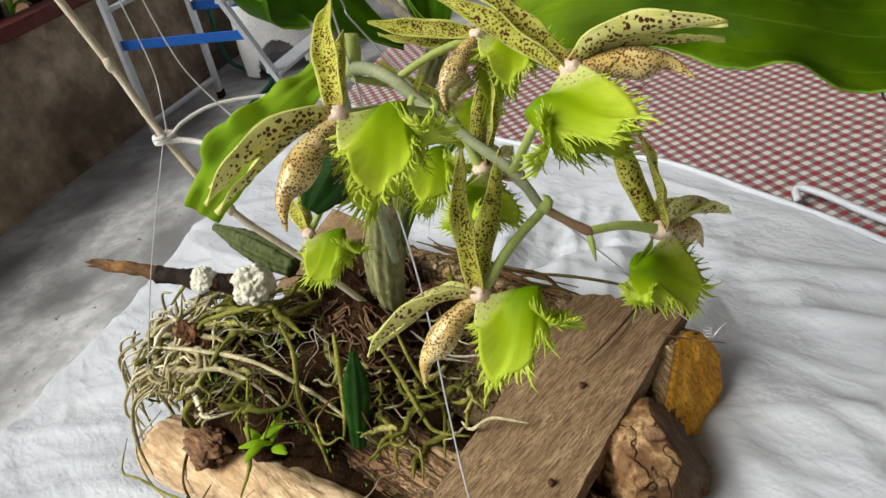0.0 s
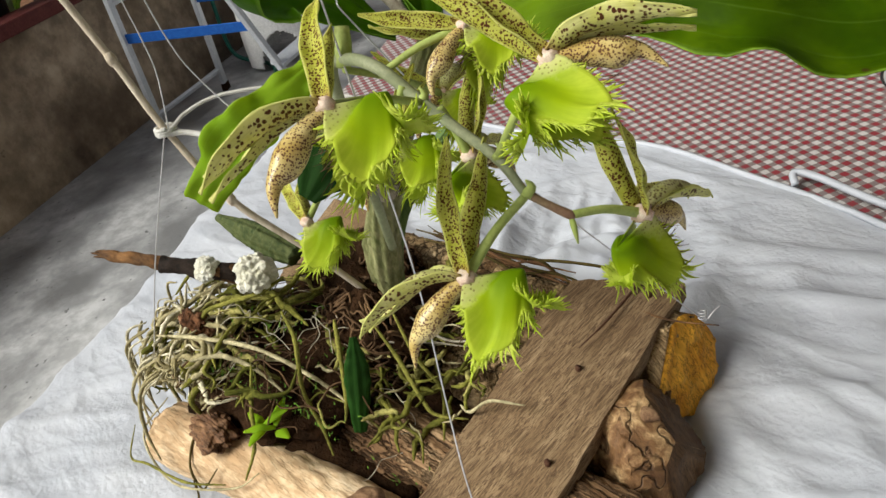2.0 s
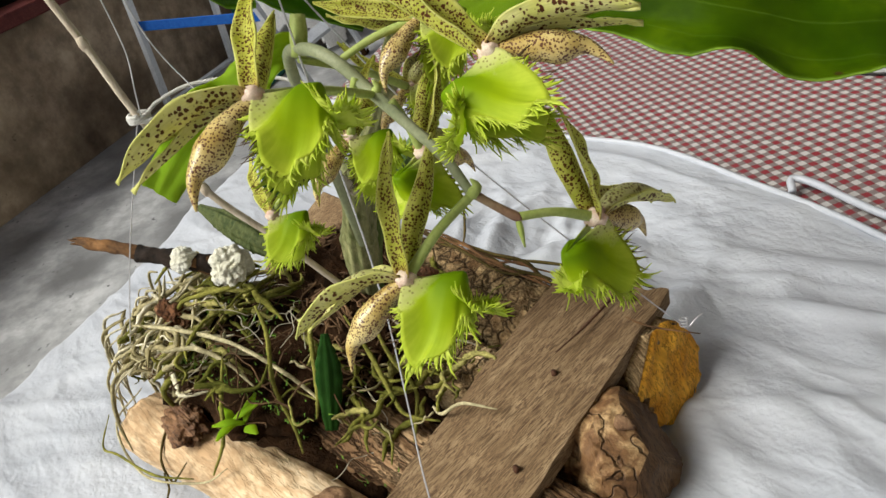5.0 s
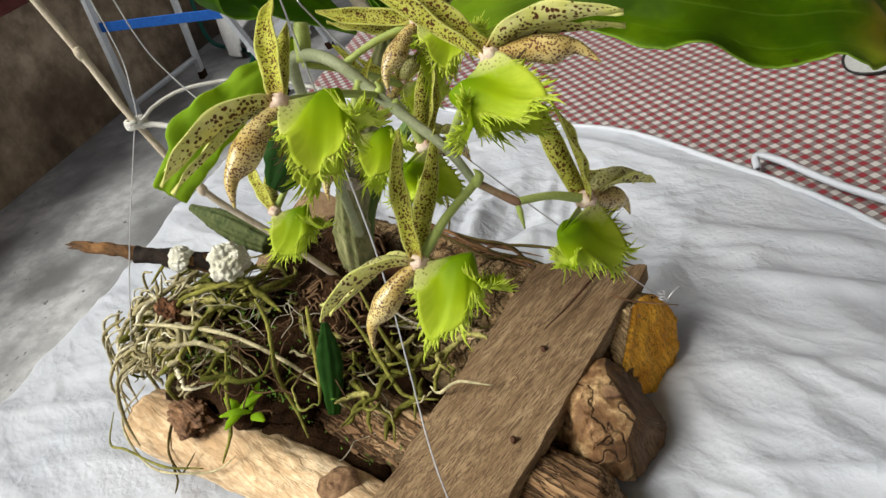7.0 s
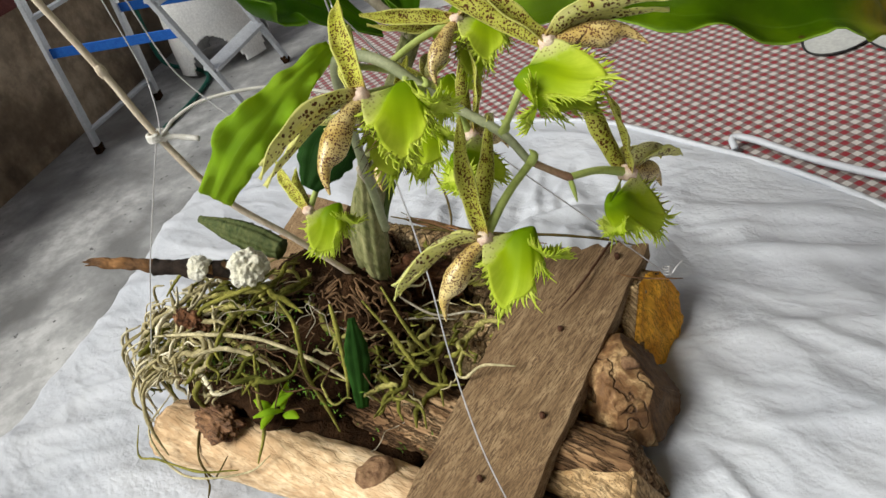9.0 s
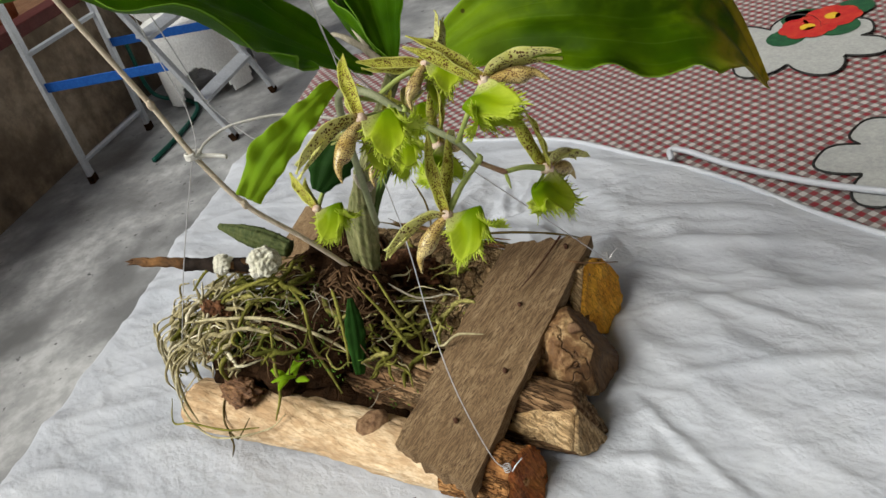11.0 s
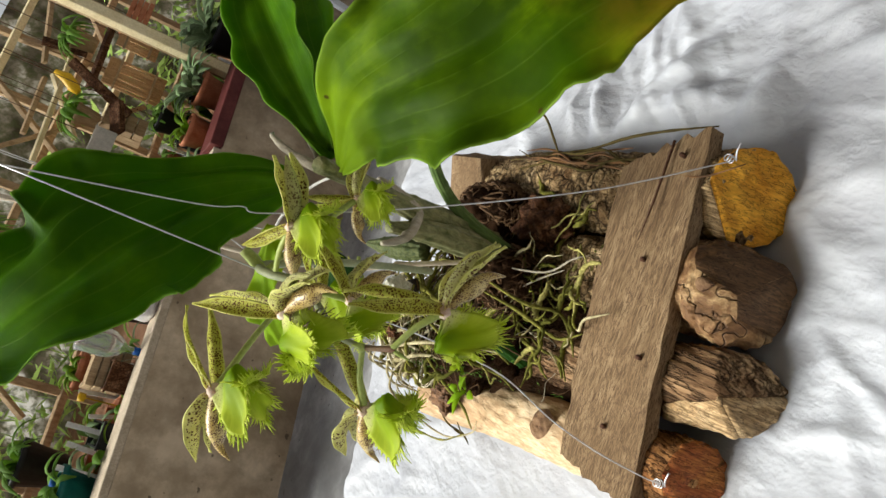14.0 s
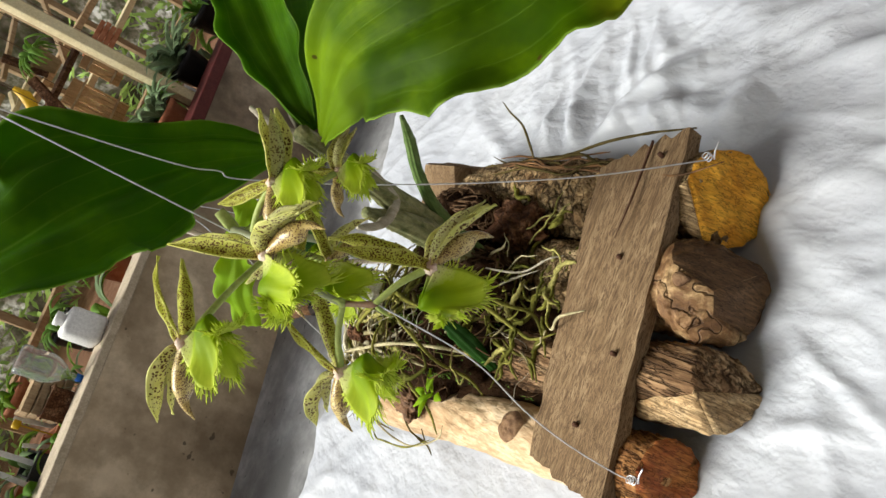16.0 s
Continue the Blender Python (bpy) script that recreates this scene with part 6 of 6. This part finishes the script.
bm = bmesh.new()
knot_c = V(-0.435, 0.146, 0.276)
tube(bm, [knot_c + V(0.0058 * math.cos(a), 0.0058 * math.sin(a), 0.0016 * (a / 6.28) - 0.002) for a in [k * 0.35 for k in range(54)]], 0.0016, 6, 0.2, 400)
tube(bm, spline([knot_c + V(0.004, 0.003, 0.001), (-0.43, 0.160, 0.282), (-0.42, 0.182, 0.285), (-0.395, 0.215, 0.278), (-0.36, 0.240, 0.262)], 30), 0.0012, 6, 0.2, 400)
tube(bm, spline([knot_c + V(0.004, -0.003, 0), (-0.425, 0.153, 0.273), (-0.412, 0.160, 0.269)], 12), 0.0019, 6, 0.2, 400)
tagged(part("rope", bm, M_ROPE), "white cotton rope tying the cane to the plant", "rope")

# ---- ladder ----
ladder = thing("step_ladder", "grey aluminium step ladder with blue spreader straps", "step ladder")
A1, A2, B1, B2 = V(-3.484, 1.136, FLOOR_Z), V(-3.714, 1.625, FLOOR_Z), V(-2.93, 1.625, FLOOR_Z), V(-3.17, 2.10, FLOOR_Z)
HEIGHT = 1.9
T1, T2 = (A1 + B1) / 2 + V(-0.11, -0.19, HEIGHT), (A2 + B2) / 2 + V(-0.11, -0.19, HEIGHT)


def bar(name, a, b, w, h, mat, parent, label="", bevel=0.003):
    bm = bmesh.new()
    beam(bm, a, b, w, h, (0.3, 0.2, 1), bevel)
    return part(name, bm, mat, parent, label, smooth=False)


for foot, top in ((A1, T1), (A2, T2), (B1, T1), (B2, T2)):
    leg = bar("rail", foot + V(0, 0, 0.02), foot.lerp(top, 0.97), 0.045, 0.022, M_ALU, ladder)
    bar("rubber_foot", foot, foot + (top - foot).normalized() * 0.04, 0.052, 0.03, M_FIBRE, leg, "dark rubber foot")
for f in (0.06, 0.34, 0.62):
    bar("brace", A1.lerp(T1, f), A2.lerp(T2, f), 0.02, 0.02, M_ALU, ladder)
for f in (0.12, 0.30, 0.48, 0.66, 0.84):
    bar("tread", B1.lerp(T1, f), B2.lerp(T2, f), 0.07, 0.02, M_ALU, ladder)
for a, b, ta, tb in ((A1, B1, T1, T1), (A2, B2, T2, T2)):
    bar("strap", a.lerp(ta, 0.258), b.lerp(tb, 0.222), 0.006, 0.045, M_BLUE, ladder, "bright blue spreader strap")

# ---- plastic chair ----
chair = thing("plastic_chair", "white moulded plastic chair by the ladder", "chair")


def chair_shell(u, v):
    """The curved skirt of the seat; the back half rises to the rest."""
    a = 2 * math.pi * u
    cx, cy = math.cos(a), math.sin(a)
    r = 0.24 + 0.04 * (1 - v)
    return CHAIR + V(cx * r, cy * r, 0.02 + 0.43 * v)


CHAIR = V(-3.72, 2.12, FLOOR_Z)
bm = bmesh.new()
NU, NV = 128, 48
grid = [[bm.verts.new(chair_shell(i / NU, j / NV)) for i in range(NU)] for j in range(NV + 1)]
for j in range(NV):
    for i in range(NU):
        a = (i + 0.5) / NU * 4
        arch = abs(a - math.floor(a) - 0.5)
        if arch < 0.34 and j / NV < 0.42 * math.cos(arch / 0.34 * math.pi / 2) ** 0.6:
            continue
        bm.faces.new((grid[j][i], grid[j][(i + 1) % NU], grid[j + 1][(i + 1) % NU], grid[j + 1][i]))
bm.faces.new(grid[NV])
part("seat", bm, M_WHITE, chair, double=0.006)
bm = bmesh.new()


def rest(u, v):
    a = math.pi * (0.02 + 0.96 * u) + 0.6
    r = 0.245 + 0.20 * v
    return CHAIR + V(math.cos(a) * r, math.sin(a) * r, 0.45 + 0.33 * v * (0.75 + 0.25 * math.sin(math.pi * u)))


sheet(bm, 40, 12, rest)
part("backrest", bm, M_WHITE, chair, double=0.008)

hose = rod("garden_hose", [(-3.25, 1.35, FLOOR_Z + 0.013), (-3.38, 1.62, FLOOR_Z + 0.013), (-3.55, 1.85, FLOOR_Z + 0.013), (-3.75, 1.92, FLOOR_Z + 0.02), (-3.95, 1.85, FLOOR_Z + 0.1), (-4.05, 1.9, FLOOR_Z + 0.4)], 0.012, M_HOSE, None, n=50)
tagged(hose, "coil of green garden hose on the floor", "hose")

# ---- plants and clutter behind the low wall ----
BED_Z = LEDGE_Z - 0.06
M_STRAP = [leaf_material("strap_leaf", (0.13, 0.28, 0.04), (0.27, 0.46, 0.1), (0.36, 0.52, 0.16), 0.35), leaf_material("grey_leaf", (0.24, 0.38, 0.17), (0.42, 0.56, 0.32), (0.5, 0.6, 0.42), 0.3),
           leaf_material("lime_leaf", (0.14, 0.28, 0.02), (0.28, 0.42, 0.05), (0.4, 0.5, 0.12), 0.35)]


def pot_plant(s, r, z, size, pot_mat, leaves, length, width, seed, label, droop=0.6, leaf_mat=0):
    """A tapered pot with its rim, soil and a rosette of arching leaves."""
    prnd = random.Random(seed)
    o = at_wall(s, r, z)
    plant = thing("potted_plant", label, "potted plant", "potted plants behind the wall")
    bm = bmesh.new()
    h = size * 1.05
    prof = [(0.36, 0), (0.5, 0.86), (0.54, 0.86), (0.55, 1.0), (0.48, 1.0), (0.46, 0.88)]
    rings = [[bm.verts.new(o + V(size * q * math.cos(a), size * q * math.sin(a), h * t)) for a in [2 * math.pi * k / 20 for k in range(20)]] for q, t in prof]
    for a, b in zip(rings, rings[1:]):
        for k in range(20):
            bm.faces.new((a[k], a[(k + 1) % 20], b[(k + 1) % 20], b[k]))
    bm.faces.new(list(reversed(rings[0])))
    part("pot", bm, pot_mat, plant)
    bm = bmesh.new()
    bm.faces.new([bm.verts.new(o + V(size * 0.455 * math.cos(a), size * 0.455 * math.sin(a), h * 0.9 + 0.01 * math.sin(3 * a))) for a in [2 * math.pi * k / 20 for k in range(20)]])
    part("soil", bm, M_SOIL, plant)
    top = o + V(0, 0, h * 0.9)
    for k in range(leaves):
        a = 2.4 * k + prnd.uniform(-0.4, 0.4)
        d = V(math.cos(a), math.sin(a), 0)
        ln = length * prnd.uniform(0.65, 1.15)
        rise = prnd.uniform(0.35, 1.0)
        pts = [top + d * 0.01, top + d * ln * 0.3 + V(0, 0, ln * 0.45 * rise), top + d * ln * 0.65 + V(0, 0, ln * 0.6 * rise * (1.2 - droop)), top + d * ln * (1.0 - 0.2 * rise) + V(0, 0, ln * (0.75 * rise - droop))]
        blade("leaf", pts, (width * 0.5, width, width * 0.8, 0.002), V(-d.y, d.x, 0), M_STRAP[leaf_mat], plant, "", 0.3, 0, k, 10, 4, 0.001)
    return plant


pot_plant(1.09, -0.30, BED_Z, 0.19, M_BLACK, 44, 0.27, 0.028, 1, "pale green rosette plant in a black pot", 0.15, 1)
pot_plant(0.74, -0.28, BED_Z, 0.17, M_TERRACOTTA, 30, 0.24, 0.02, 2, "leafy grey-green plant in a red clay pot", 0.2, 1)
pot_plant(0.82, -0.42, BED_Z, 0.17, M_BLACK, 26, 0.22, 0.022, 22, "bright green leafy plant in a black pot", 0.35, 0)
pot_plant(0.49, -0.28, BED_Z, 0.16, M_TERRACOTTA, 16, 0.16, 0.012, 3, "small plant in a red clay pot", 0.3, 2)
pot_plant(0.42, -0.60, BED_Z, 0.17, M_TERRACOTTA, 14, 0.16, 0.014, 4, "leafy plant in a clay pot", 0.5, 0)
pot_plant(-1.22, -0.26, BED_Z, 0.17, M_TEAL, 9, 0.2, 0.02, 7, "plant in a teal plastic pot", 0.5, 0)
pot_plant(-1.12, -0.75, BED_Z + 0.1, 0.2, M_BLACK, 14, 0.22, 0.018, 8, "green plant in a black pot", 0.5, 0)
pot_plant(-0.70, -0.62, BED_Z + 0.05, 0.17, M_TERRACOTTA, 14, 0.17, 0.016, 9, "strap-leaved plant in a clay pot", 0.4, 2)
pot_plant(-0.36, -0.55, BED_Z, 0.17, M_BLACK, 12, 0.2, 0.016, 10, "green plant in a black pot", 0.5, 0)
pot_plant(-0.05, -0.40, BED_Z, 0.17, M_TERRACOTTA, 12, 0.18, 0.016, 12, "green plant in a clay pot", 0.5, 0)
pot_plant(0.18, -0.65, BED_Z, 0.18, M_BLACK, 12, 0.2, 0.016, 13, "green plant in a black pot", 0.5, 0)
pot_plant(1.55, -0.40, BED_Z, 0.2, M_BLACK, 18, 0.26, 0.014, 14, "dark narrow-leaved plant in a black pot", 0.3, 0)
pot_plant(-1.5, -0.4, BED_Z, 0.2, M_TERRACOTTA, 14, 0.24, 0.018, 16, "strap-leaved plant in a clay pot", 0.5, 0)
pot_plant(1.95, -0.4, BED_Z, 0.2, M_TERRACOTTA, 14, 0.24, 0.018, 17, "strap-leaved plant in a clay pot", 0.5, 0)


def stick_thing(name, a, b, w, h, mat, label, category, group=""):
    bm = bmesh.new()
    beam(bm, a, b, w, h, (0.3, 0.2, 1), min(w, h) * 0.12)
    return tagged(part(name, bm, mat, smooth=False), label, category, group)


stick_thing("post", at_wall(0.875, -0.24, BED_Z), at_wall(0.86, -0.26, 1.3), 0.062, 0.05, M_TIMBER_PALE, "pale sawn timber post behind the low wall", "post")
stick_thing("post", at_wall(0.98, -0.40, BED_Z), at_wall(0.97, -0.42, 1.3), 0.075, 0.06, M_TIMBER, "dark brown timber post beside the pale one", "post")
crnd = random.Random(5)
for k in range(9):
    s = -1.7 + 0.48 * k
    stick_thing("batten", at_wall(s, -1.15, FLOOR_Z), at_wall(s + crnd.uniform(-0.12, 0.12), -1.2, 2.2), 0.045, 0.03, M_TIMBER, "rough timber batten of the plant shed", "batten", "battens of the plant shed")
for k, z in enumerate((0.05, 0.33, 0.62, 0.95, 1.3)):
    stick_thing("batten", at_wall(-2.4, -1.17, z), at_wall(2.9, -1.12, z + crnd.uniform(-0.08, 0.08)), 0.035, 0.04, M_TIMBER_PALE if k % 2 else M_TIMBER, "weathered timber rail of the plant shed", "batten", "battens of the plant shed")
for s0, z0, s1, z1 in ((0.2, 0.15, 0.75, 0.95), (0.95, 0.2, 0.35, 0.8), (-0.9, 0.2, -0.4, 0.9), (1.2, 0.5, 1.8, 1.0)):
    stick_thing("batten", at_wall(s0, -1.05, z0), at_wall(s1, -1.02, z1), 0.03, 0.025, M_TIMBER, "slanting grey timber strut of the plant shed", "batten", "battens of the plant shed")
for s, r, z, w, h, mat in ((1.32, -0.8, 0.42, 0.2, 0.12, M_TERRACOTTA), (0.62, -0.75, 0.28, 0.10, 0.22, M_TIMBER), (-0.72, -0.36, 0.0, 0.17, 0.15, M_TIMBER)):
    basket = thing("slatted_basket", "slatted wooden orchid basket in the plant shed", "orchid basket", "orchid baskets")
    m = Matrix((EDGE_E, EDGE_N, V(0, 0, -1))).transposed().to_4x4()
    m.translation = at_wall(s, r, z)
    bits = [(w, 0.10, h * 0.22, 0, 0.01 * (q % 2), (q - 1.5) * h * 0.25) for q in range(4)] + [(0.02, 0.08, h, q * w * 0.42, -0.05, 0) for q in (-1, 1)]
    for bx, by, bz, px, py, pz in bits:
        bm = bmesh.new()
        box(bm, (bx, by, bz), m @ Matrix.Translation((px, py, pz)), 0.003)
        bmesh.ops.recalc_face_normals(bm, faces=bm.faces)
        part("slat", bm, mat, basket, smooth=False)
    stick_thing("hook", at_wall(s, r, z + h * 0.5), at_wall(s, r, 1.4), 0.003, 0.003, M_RUST, "thin rusty wire hook over a basket", "hook", "basket hooks") if z > 0.1 else None
bm = bmesh.new()
tube(bm, [at_wall(0.56, -0.5, 0.53), at_wall(0.58, -0.5, 0.56), at_wall(0.61, -0.5, 0.60), at_wall(0.62, -0.5, 0.66)], [0.015, 0.03, 0.03, 0.012], 12)
tagged(part("yellow_pod", bm, M_YELLOW), "long bright yellow pod hanging in the shed", "pod")
stick_thing("hook", at_wall(0.62, -0.5, 0.66), at_wall(0.63, -0.5, 1.4), 0.003, 0.003, M_RUST, "thin rusty wire hook over the pod", "hook", "basket hooks")
for k, (s, z) in enumerate(((0.57, 0.40), (0.98, 0.55), (-0.2, 0.5))):
    pot_plant(s, -0.72, z, 0.11, M_TIMBER, 24, 0.18, 0.014, 30 + k, "small fern hung up in a wooden pot", 0.75, 0)
    stick_thing("hook", at_wall(s, -0.72, z + 0.05), at_wall(s, -0.72, 1.5), 0.003, 0.003, M_RUST, "thin rusty wire hook over a fern", "hook", "basket hooks")

# reed panels, trays and small bits in the shed
for s, r, z, w, h in ((1.17, -0.8, 0.36, 0.14, 0.22), (0.93, -0.8, 0.31, 0.18, 0.31)):
    panel = thing("reed_panel", "tan split-reed panel tied behind the plants", "reed panel", "reed panels")
    for k in range(12):
        bm = bmesh.new()
        q = s + (k - 5.5) * w / 12
        tube(bm, [at_wall(q, r + 0.004 * (k % 2), z - h / 2), at_wall(q + crnd.uniform(-0.004, 0.004), r, z), at_wall(q, r, z + h / 2)], w / 22, 6, 0.1)
        part("reed", bm, M_REED, panel)
    for dz in (-0.3, 0.3):
        bm = bmesh.new()
        beam(bm, at_wall(s - w / 2 - 0.02, r + 0.02, z + h * dz), at_wall(s + w / 2 + 0.02, r + 0.02, z + h * dz), 0.012, 0.012)
        part("cross_bar", bm, M_TIMBER, panel, smooth=False)
    stick_thing("hook", at_wall(s, r, z + h / 2), at_wall(s, r, 1.4), 0.003, 0.003, M_RUST, "thin rusty wire hook over a reed panel", "hook", "basket hooks")


def tray(s, r, z, w, d, h, mat, label, turn=0.0):
    """An open box with a rim, standing on the bed."""
    m = Matrix((EDGE_E, EDGE_N, V(0, 0, -1))).transposed().to_4x4() @ Matrix.Rotation(turn, 4, "Z")
    m.translation = at_wall(s, r, z)
    t = 0.008
    holder = thing("tray", label, "tray", "trays behind the wall")
    for name, size, off in (("base", (w, d, t), (0, 0, -t / 2)), ("side", (w, t, h), (0, d / 2, -h / 2)), ("side", (w, t, h), (0, -d / 2, -h / 2)), ("side", (t, d, h), (w / 2, 0, -h / 2)), ("side", (t, d, h), (-w / 2, 0, -h / 2)),
                            ("rim", (w + 0.02, 0.016, 0.008), (0, d / 2, -h)), ("rim", (w + 0.02, 0.016, 0.008), (0, -d / 2, -h))):
        bm = bmesh.new()
        box(bm, size, m @ Matrix.Translation(off), 0.0015)
        bmesh.ops.recalc_face_normals(bm, faces=bm.faces)
        part(name, bm, mat, holder, smooth=False)
    return holder


tray(-0.74, -0.32, BED_Z, 0.12, 0.30, 0.14, M_BARK_RED, "red-brown wooden trough behind the ledge", 0.2)
tray(-0.98, -0.36, BED_Z, 0.10, 0.30, 0.09, M_BLACK, "black plastic seedling tray behind the ledge", 0.15)
tray(-0.88, -0.42, BED_Z, 0.12, 0.26, 0.05, M_TERRACOTTA, "shallow red clay tray behind the ledge", -0.1)
tray(-1.11, -0.42, BED_Z, 0.12, 0.26, 0.06, M_TERRACOTTA, "shallow red clay tray behind the ledge", 0.1)
tray(0.58, -0.45, BED_Z, 0.16, 0.16, 0.16, M_BLACK, "black plastic seedling tray behind the ledge", 0.6)
tray(0.40, -0.62, 0.30, 0.14, 0.14, 0.10, M_GREY, "pale slatted crate hung in the shed", 0.3)
stick_thing("hook", at_wall(0.40, -0.55, 0.38), at_wall(0.40, -0.55, 1.4), 0.003, 0.003, M_RUST, "thin rusty wire hook over the crate", "hook", "basket hooks")
for s, r, w, lo, hi in ((-0.86, -0.25, 0.012, 0.02, 0.11), (-1.06, -0.22, 0.020, 0.02, 0.14), (-0.98, -0.52, 0.016, 0.04, 0.18), (-0.62, -0.3, 0.012, 0.05, 0.18), (-1.15, -0.5, 0.018, 0.05, 0.16),
                        (0.74, -0.52, 0.02, 0.05, 0.2), (0.30, -0.3, 0.018, 0.03, 0.15), (1.3, -0.4, 0.02, 0.05, 0.2), (-0.3, -0.3, 0.018, 0.05, 0.2), (0.95, -0.5, 0.02, 0.05, 0.2)):
    tuft = thing("seedling", "broad-leaved bright green seedling in the bed", "seedling", "seedlings in the bed")
    for k in range(7):
        a = crnd.uniform(0, 6.28)
        d = V(math.cos(a), math.sin(a), 0)
        p = at_wall(s, r, BED_Z)
        ln = crnd.uniform(0.6, 1.1) * hi
        blade("leaf", [p + d * 0.006, p + d * ln * 0.35 + V(0, 0, ln * 0.6), p + d * ln * 0.8 + V(0, 0, ln * 0.75), p + d * ln * 1.15 + V(0, 0, ln * 0.55)], (0.004, w, w * 1.1, 0.002), V(-d.y, d.x, 0), M_STRAP[(k + 1) % 3], tuft, "", 0.25, 0, k, 10, 4, 0.001)
for k in range(16):
    s = (-1.25 + 0.09 * k) if k < 8 else (0.3 + 0.11 * (k - 8))
    r = crnd.uniform(-0.6, -0.2)
    p = at_wall(s, r, BED_Z)
    stick_thing("plant_label", p, p + V(crnd.uniform(-0.03, 0.03), crnd.uniform(-0.03, 0.03), crnd.uniform(0.12, 0.24)), 0.022, 0.003, M_WHITE, "small white plastic plant label in the bed", "plant label", "plant labels")
for s, r, z, c in ((0.86, -0.33, 0.10, M_BLUE), (-1.2, -0.3, 0.04, M_BLUE), (-0.86, -0.30, 0.05, M_YELLOW)):
    bm = bmesh.new()
    tube(bm, [at_wall(s, r, BED_Z), at_wall(s, r, z), at_wall(s, r, z + 0.004), at_wall(s, r, z + 0.03)], [0.003, 0.003, 0.018, 0.018], 12)
    tagged(part("marker_cap", bm, c), "bottle cap on a thin stake in the bed", "marker", "markers in the bed")
for s0, z0, s1, z1 in ((1.24, 0.66, 0.33, 0.61), (0.83, 0.72, 0.46, 0.70), (0.87, 0.69, 0.54, 0.47), (0.99, 0.89, 1.03, 0.67), (1.5, 0.9, 0.9, 0.75)):
    stick_thing("batten", at_wall(s0, -0.98, z0), at_wall(s1, -0.96, z1), 0.03, 0.025, M_TIMBER_PALE if z0 < 0.7 else M_TIMBER, "slanting timber strut of the plant shed", "batten", "battens of the plant shed")

pot_plant(0.56, -0.42, BED_Z + 0.16, 0.13, M_BLACK, 10, 0.12, 0.014, 41, "small plant in a hanging black pot", 0.6, 0)
stick_thing("hook", at_wall(0.56, -0.42, BED_Z + 0.25), at_wall(0.56, -0.42, 1.4), 0.003, 0.003, M_RUST, "thin rusty wire hook over a pot", "hook", "basket hooks")
for s0, r0, z0, s1, r1, z1, w in ((0.78, -0.62, 0.62, 0.62, -0.62, 0.28, 0.05), (1.25, -0.75, 0.52, 0.75, -0.75, 0.50, 0.05), (0.99, -0.9, 0.80, 1.03, -0.9, 0.58, 0.055), (0.62, -0.55, 0.36, 0.46, -0.55, 0.30, 0.09)):
    stick_thing("batten", at_wall(s0, r0, z0), at_wall(s1, r1, z1), w, 0.03, M_BARK_RED, "dark stained batten of the plant shed", "batten", "battens of the plant shed")

# jug and bottle on the ledge
o = at_wall(-0.47, -0.10, LEDGE_Z + 0.005)
bm = bmesh.new()
m = Matrix((EDGE_E, EDGE_N, V(0, 0, -1))).transposed().to_4x4()
m.translation = o + V(0, 0, 0.075)
box(bm, (0.12, 0.12, 0.15), m, 0.02)
jug = tagged(part("plastic_jug", bm, M_WHITE), "white plastic jug standing on the ledge", "jug")
bm = bmesh.new()
tube(bm, [o + V(0, 0, 0.148), o + V(0, 0, 0.165), o + V(0, 0, 0.166), o + V(0, 0, 0.185)], [0.026, 0.024, 0.03, 0.03], 16)
part("cap", bm, M_WHITE, jug)
o = at_wall(-0.66, -0.12, LEDGE_Z + 0.005)
bm = bmesh.new()
tube(bm, [o + V(0, 0, z) for z in (0.025, 0.05, 0.075, 0.11, 0.14, 0.2, 0.24, 0.245)], [0.013, 0.013, 0.035, 0.055, 0.06, 0.058, 0.06, 0.05], 20)
bottle = tagged(part("water_bottle", bm, M_GLASSY), "clear plastic bottle standing upside down on its cap", "bottle")
bm = bmesh.new()
tube(bm, [o, o + V(0, 0, 0.024)], [0.016, 0.016], 16)
part("cap", bm, M_BLUE, bottle, "bright blue cap")

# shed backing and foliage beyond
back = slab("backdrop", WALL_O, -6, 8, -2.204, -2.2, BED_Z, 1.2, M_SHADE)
tagged(back, "shade cloth wall behind the plants with bright sky painted in patches", "backdrop", kind="structure")
bm = bmesh.new()
frnd = random.Random(3)
for k in range(1700):
    c = at_wall(frnd.uniform(-2.6, 3.2), frnd.uniform(-2.0, -1.35), BED_Z + abs(frnd.gauss(0, 0.28)))
    d = V(frnd.uniform(-1, 1), frnd.uniform(-1, 1), frnd.uniform(-0.4, 1)).normalized()
    w = d.orthogonal().normalized() * frnd.uniform(0.008, 0.024)
    ln = frnd.uniform(0.06, 0.16)
    q = [c, c + d * ln * 0.5 + w, c + d * ln, c + d * ln * 0.5 - w]
    bm.faces.new([bm.verts.new(p) for p in q])
tagged(part("foliage", bm, M_STRAP[0], smooth=False), "mixed green foliage filling the shed", "foliage", kind="stuff")
# white wall behind the viewer, never in view, added to bounce fill light
house = slab("wall_east", WALL_O, -7, 8, 6.2, 6.4, FLOOR_Z, 2.4, M_BOUNCE)
tagged(house, "unseen white house wall added to bounce light onto the patio", "wall", kind="structure")
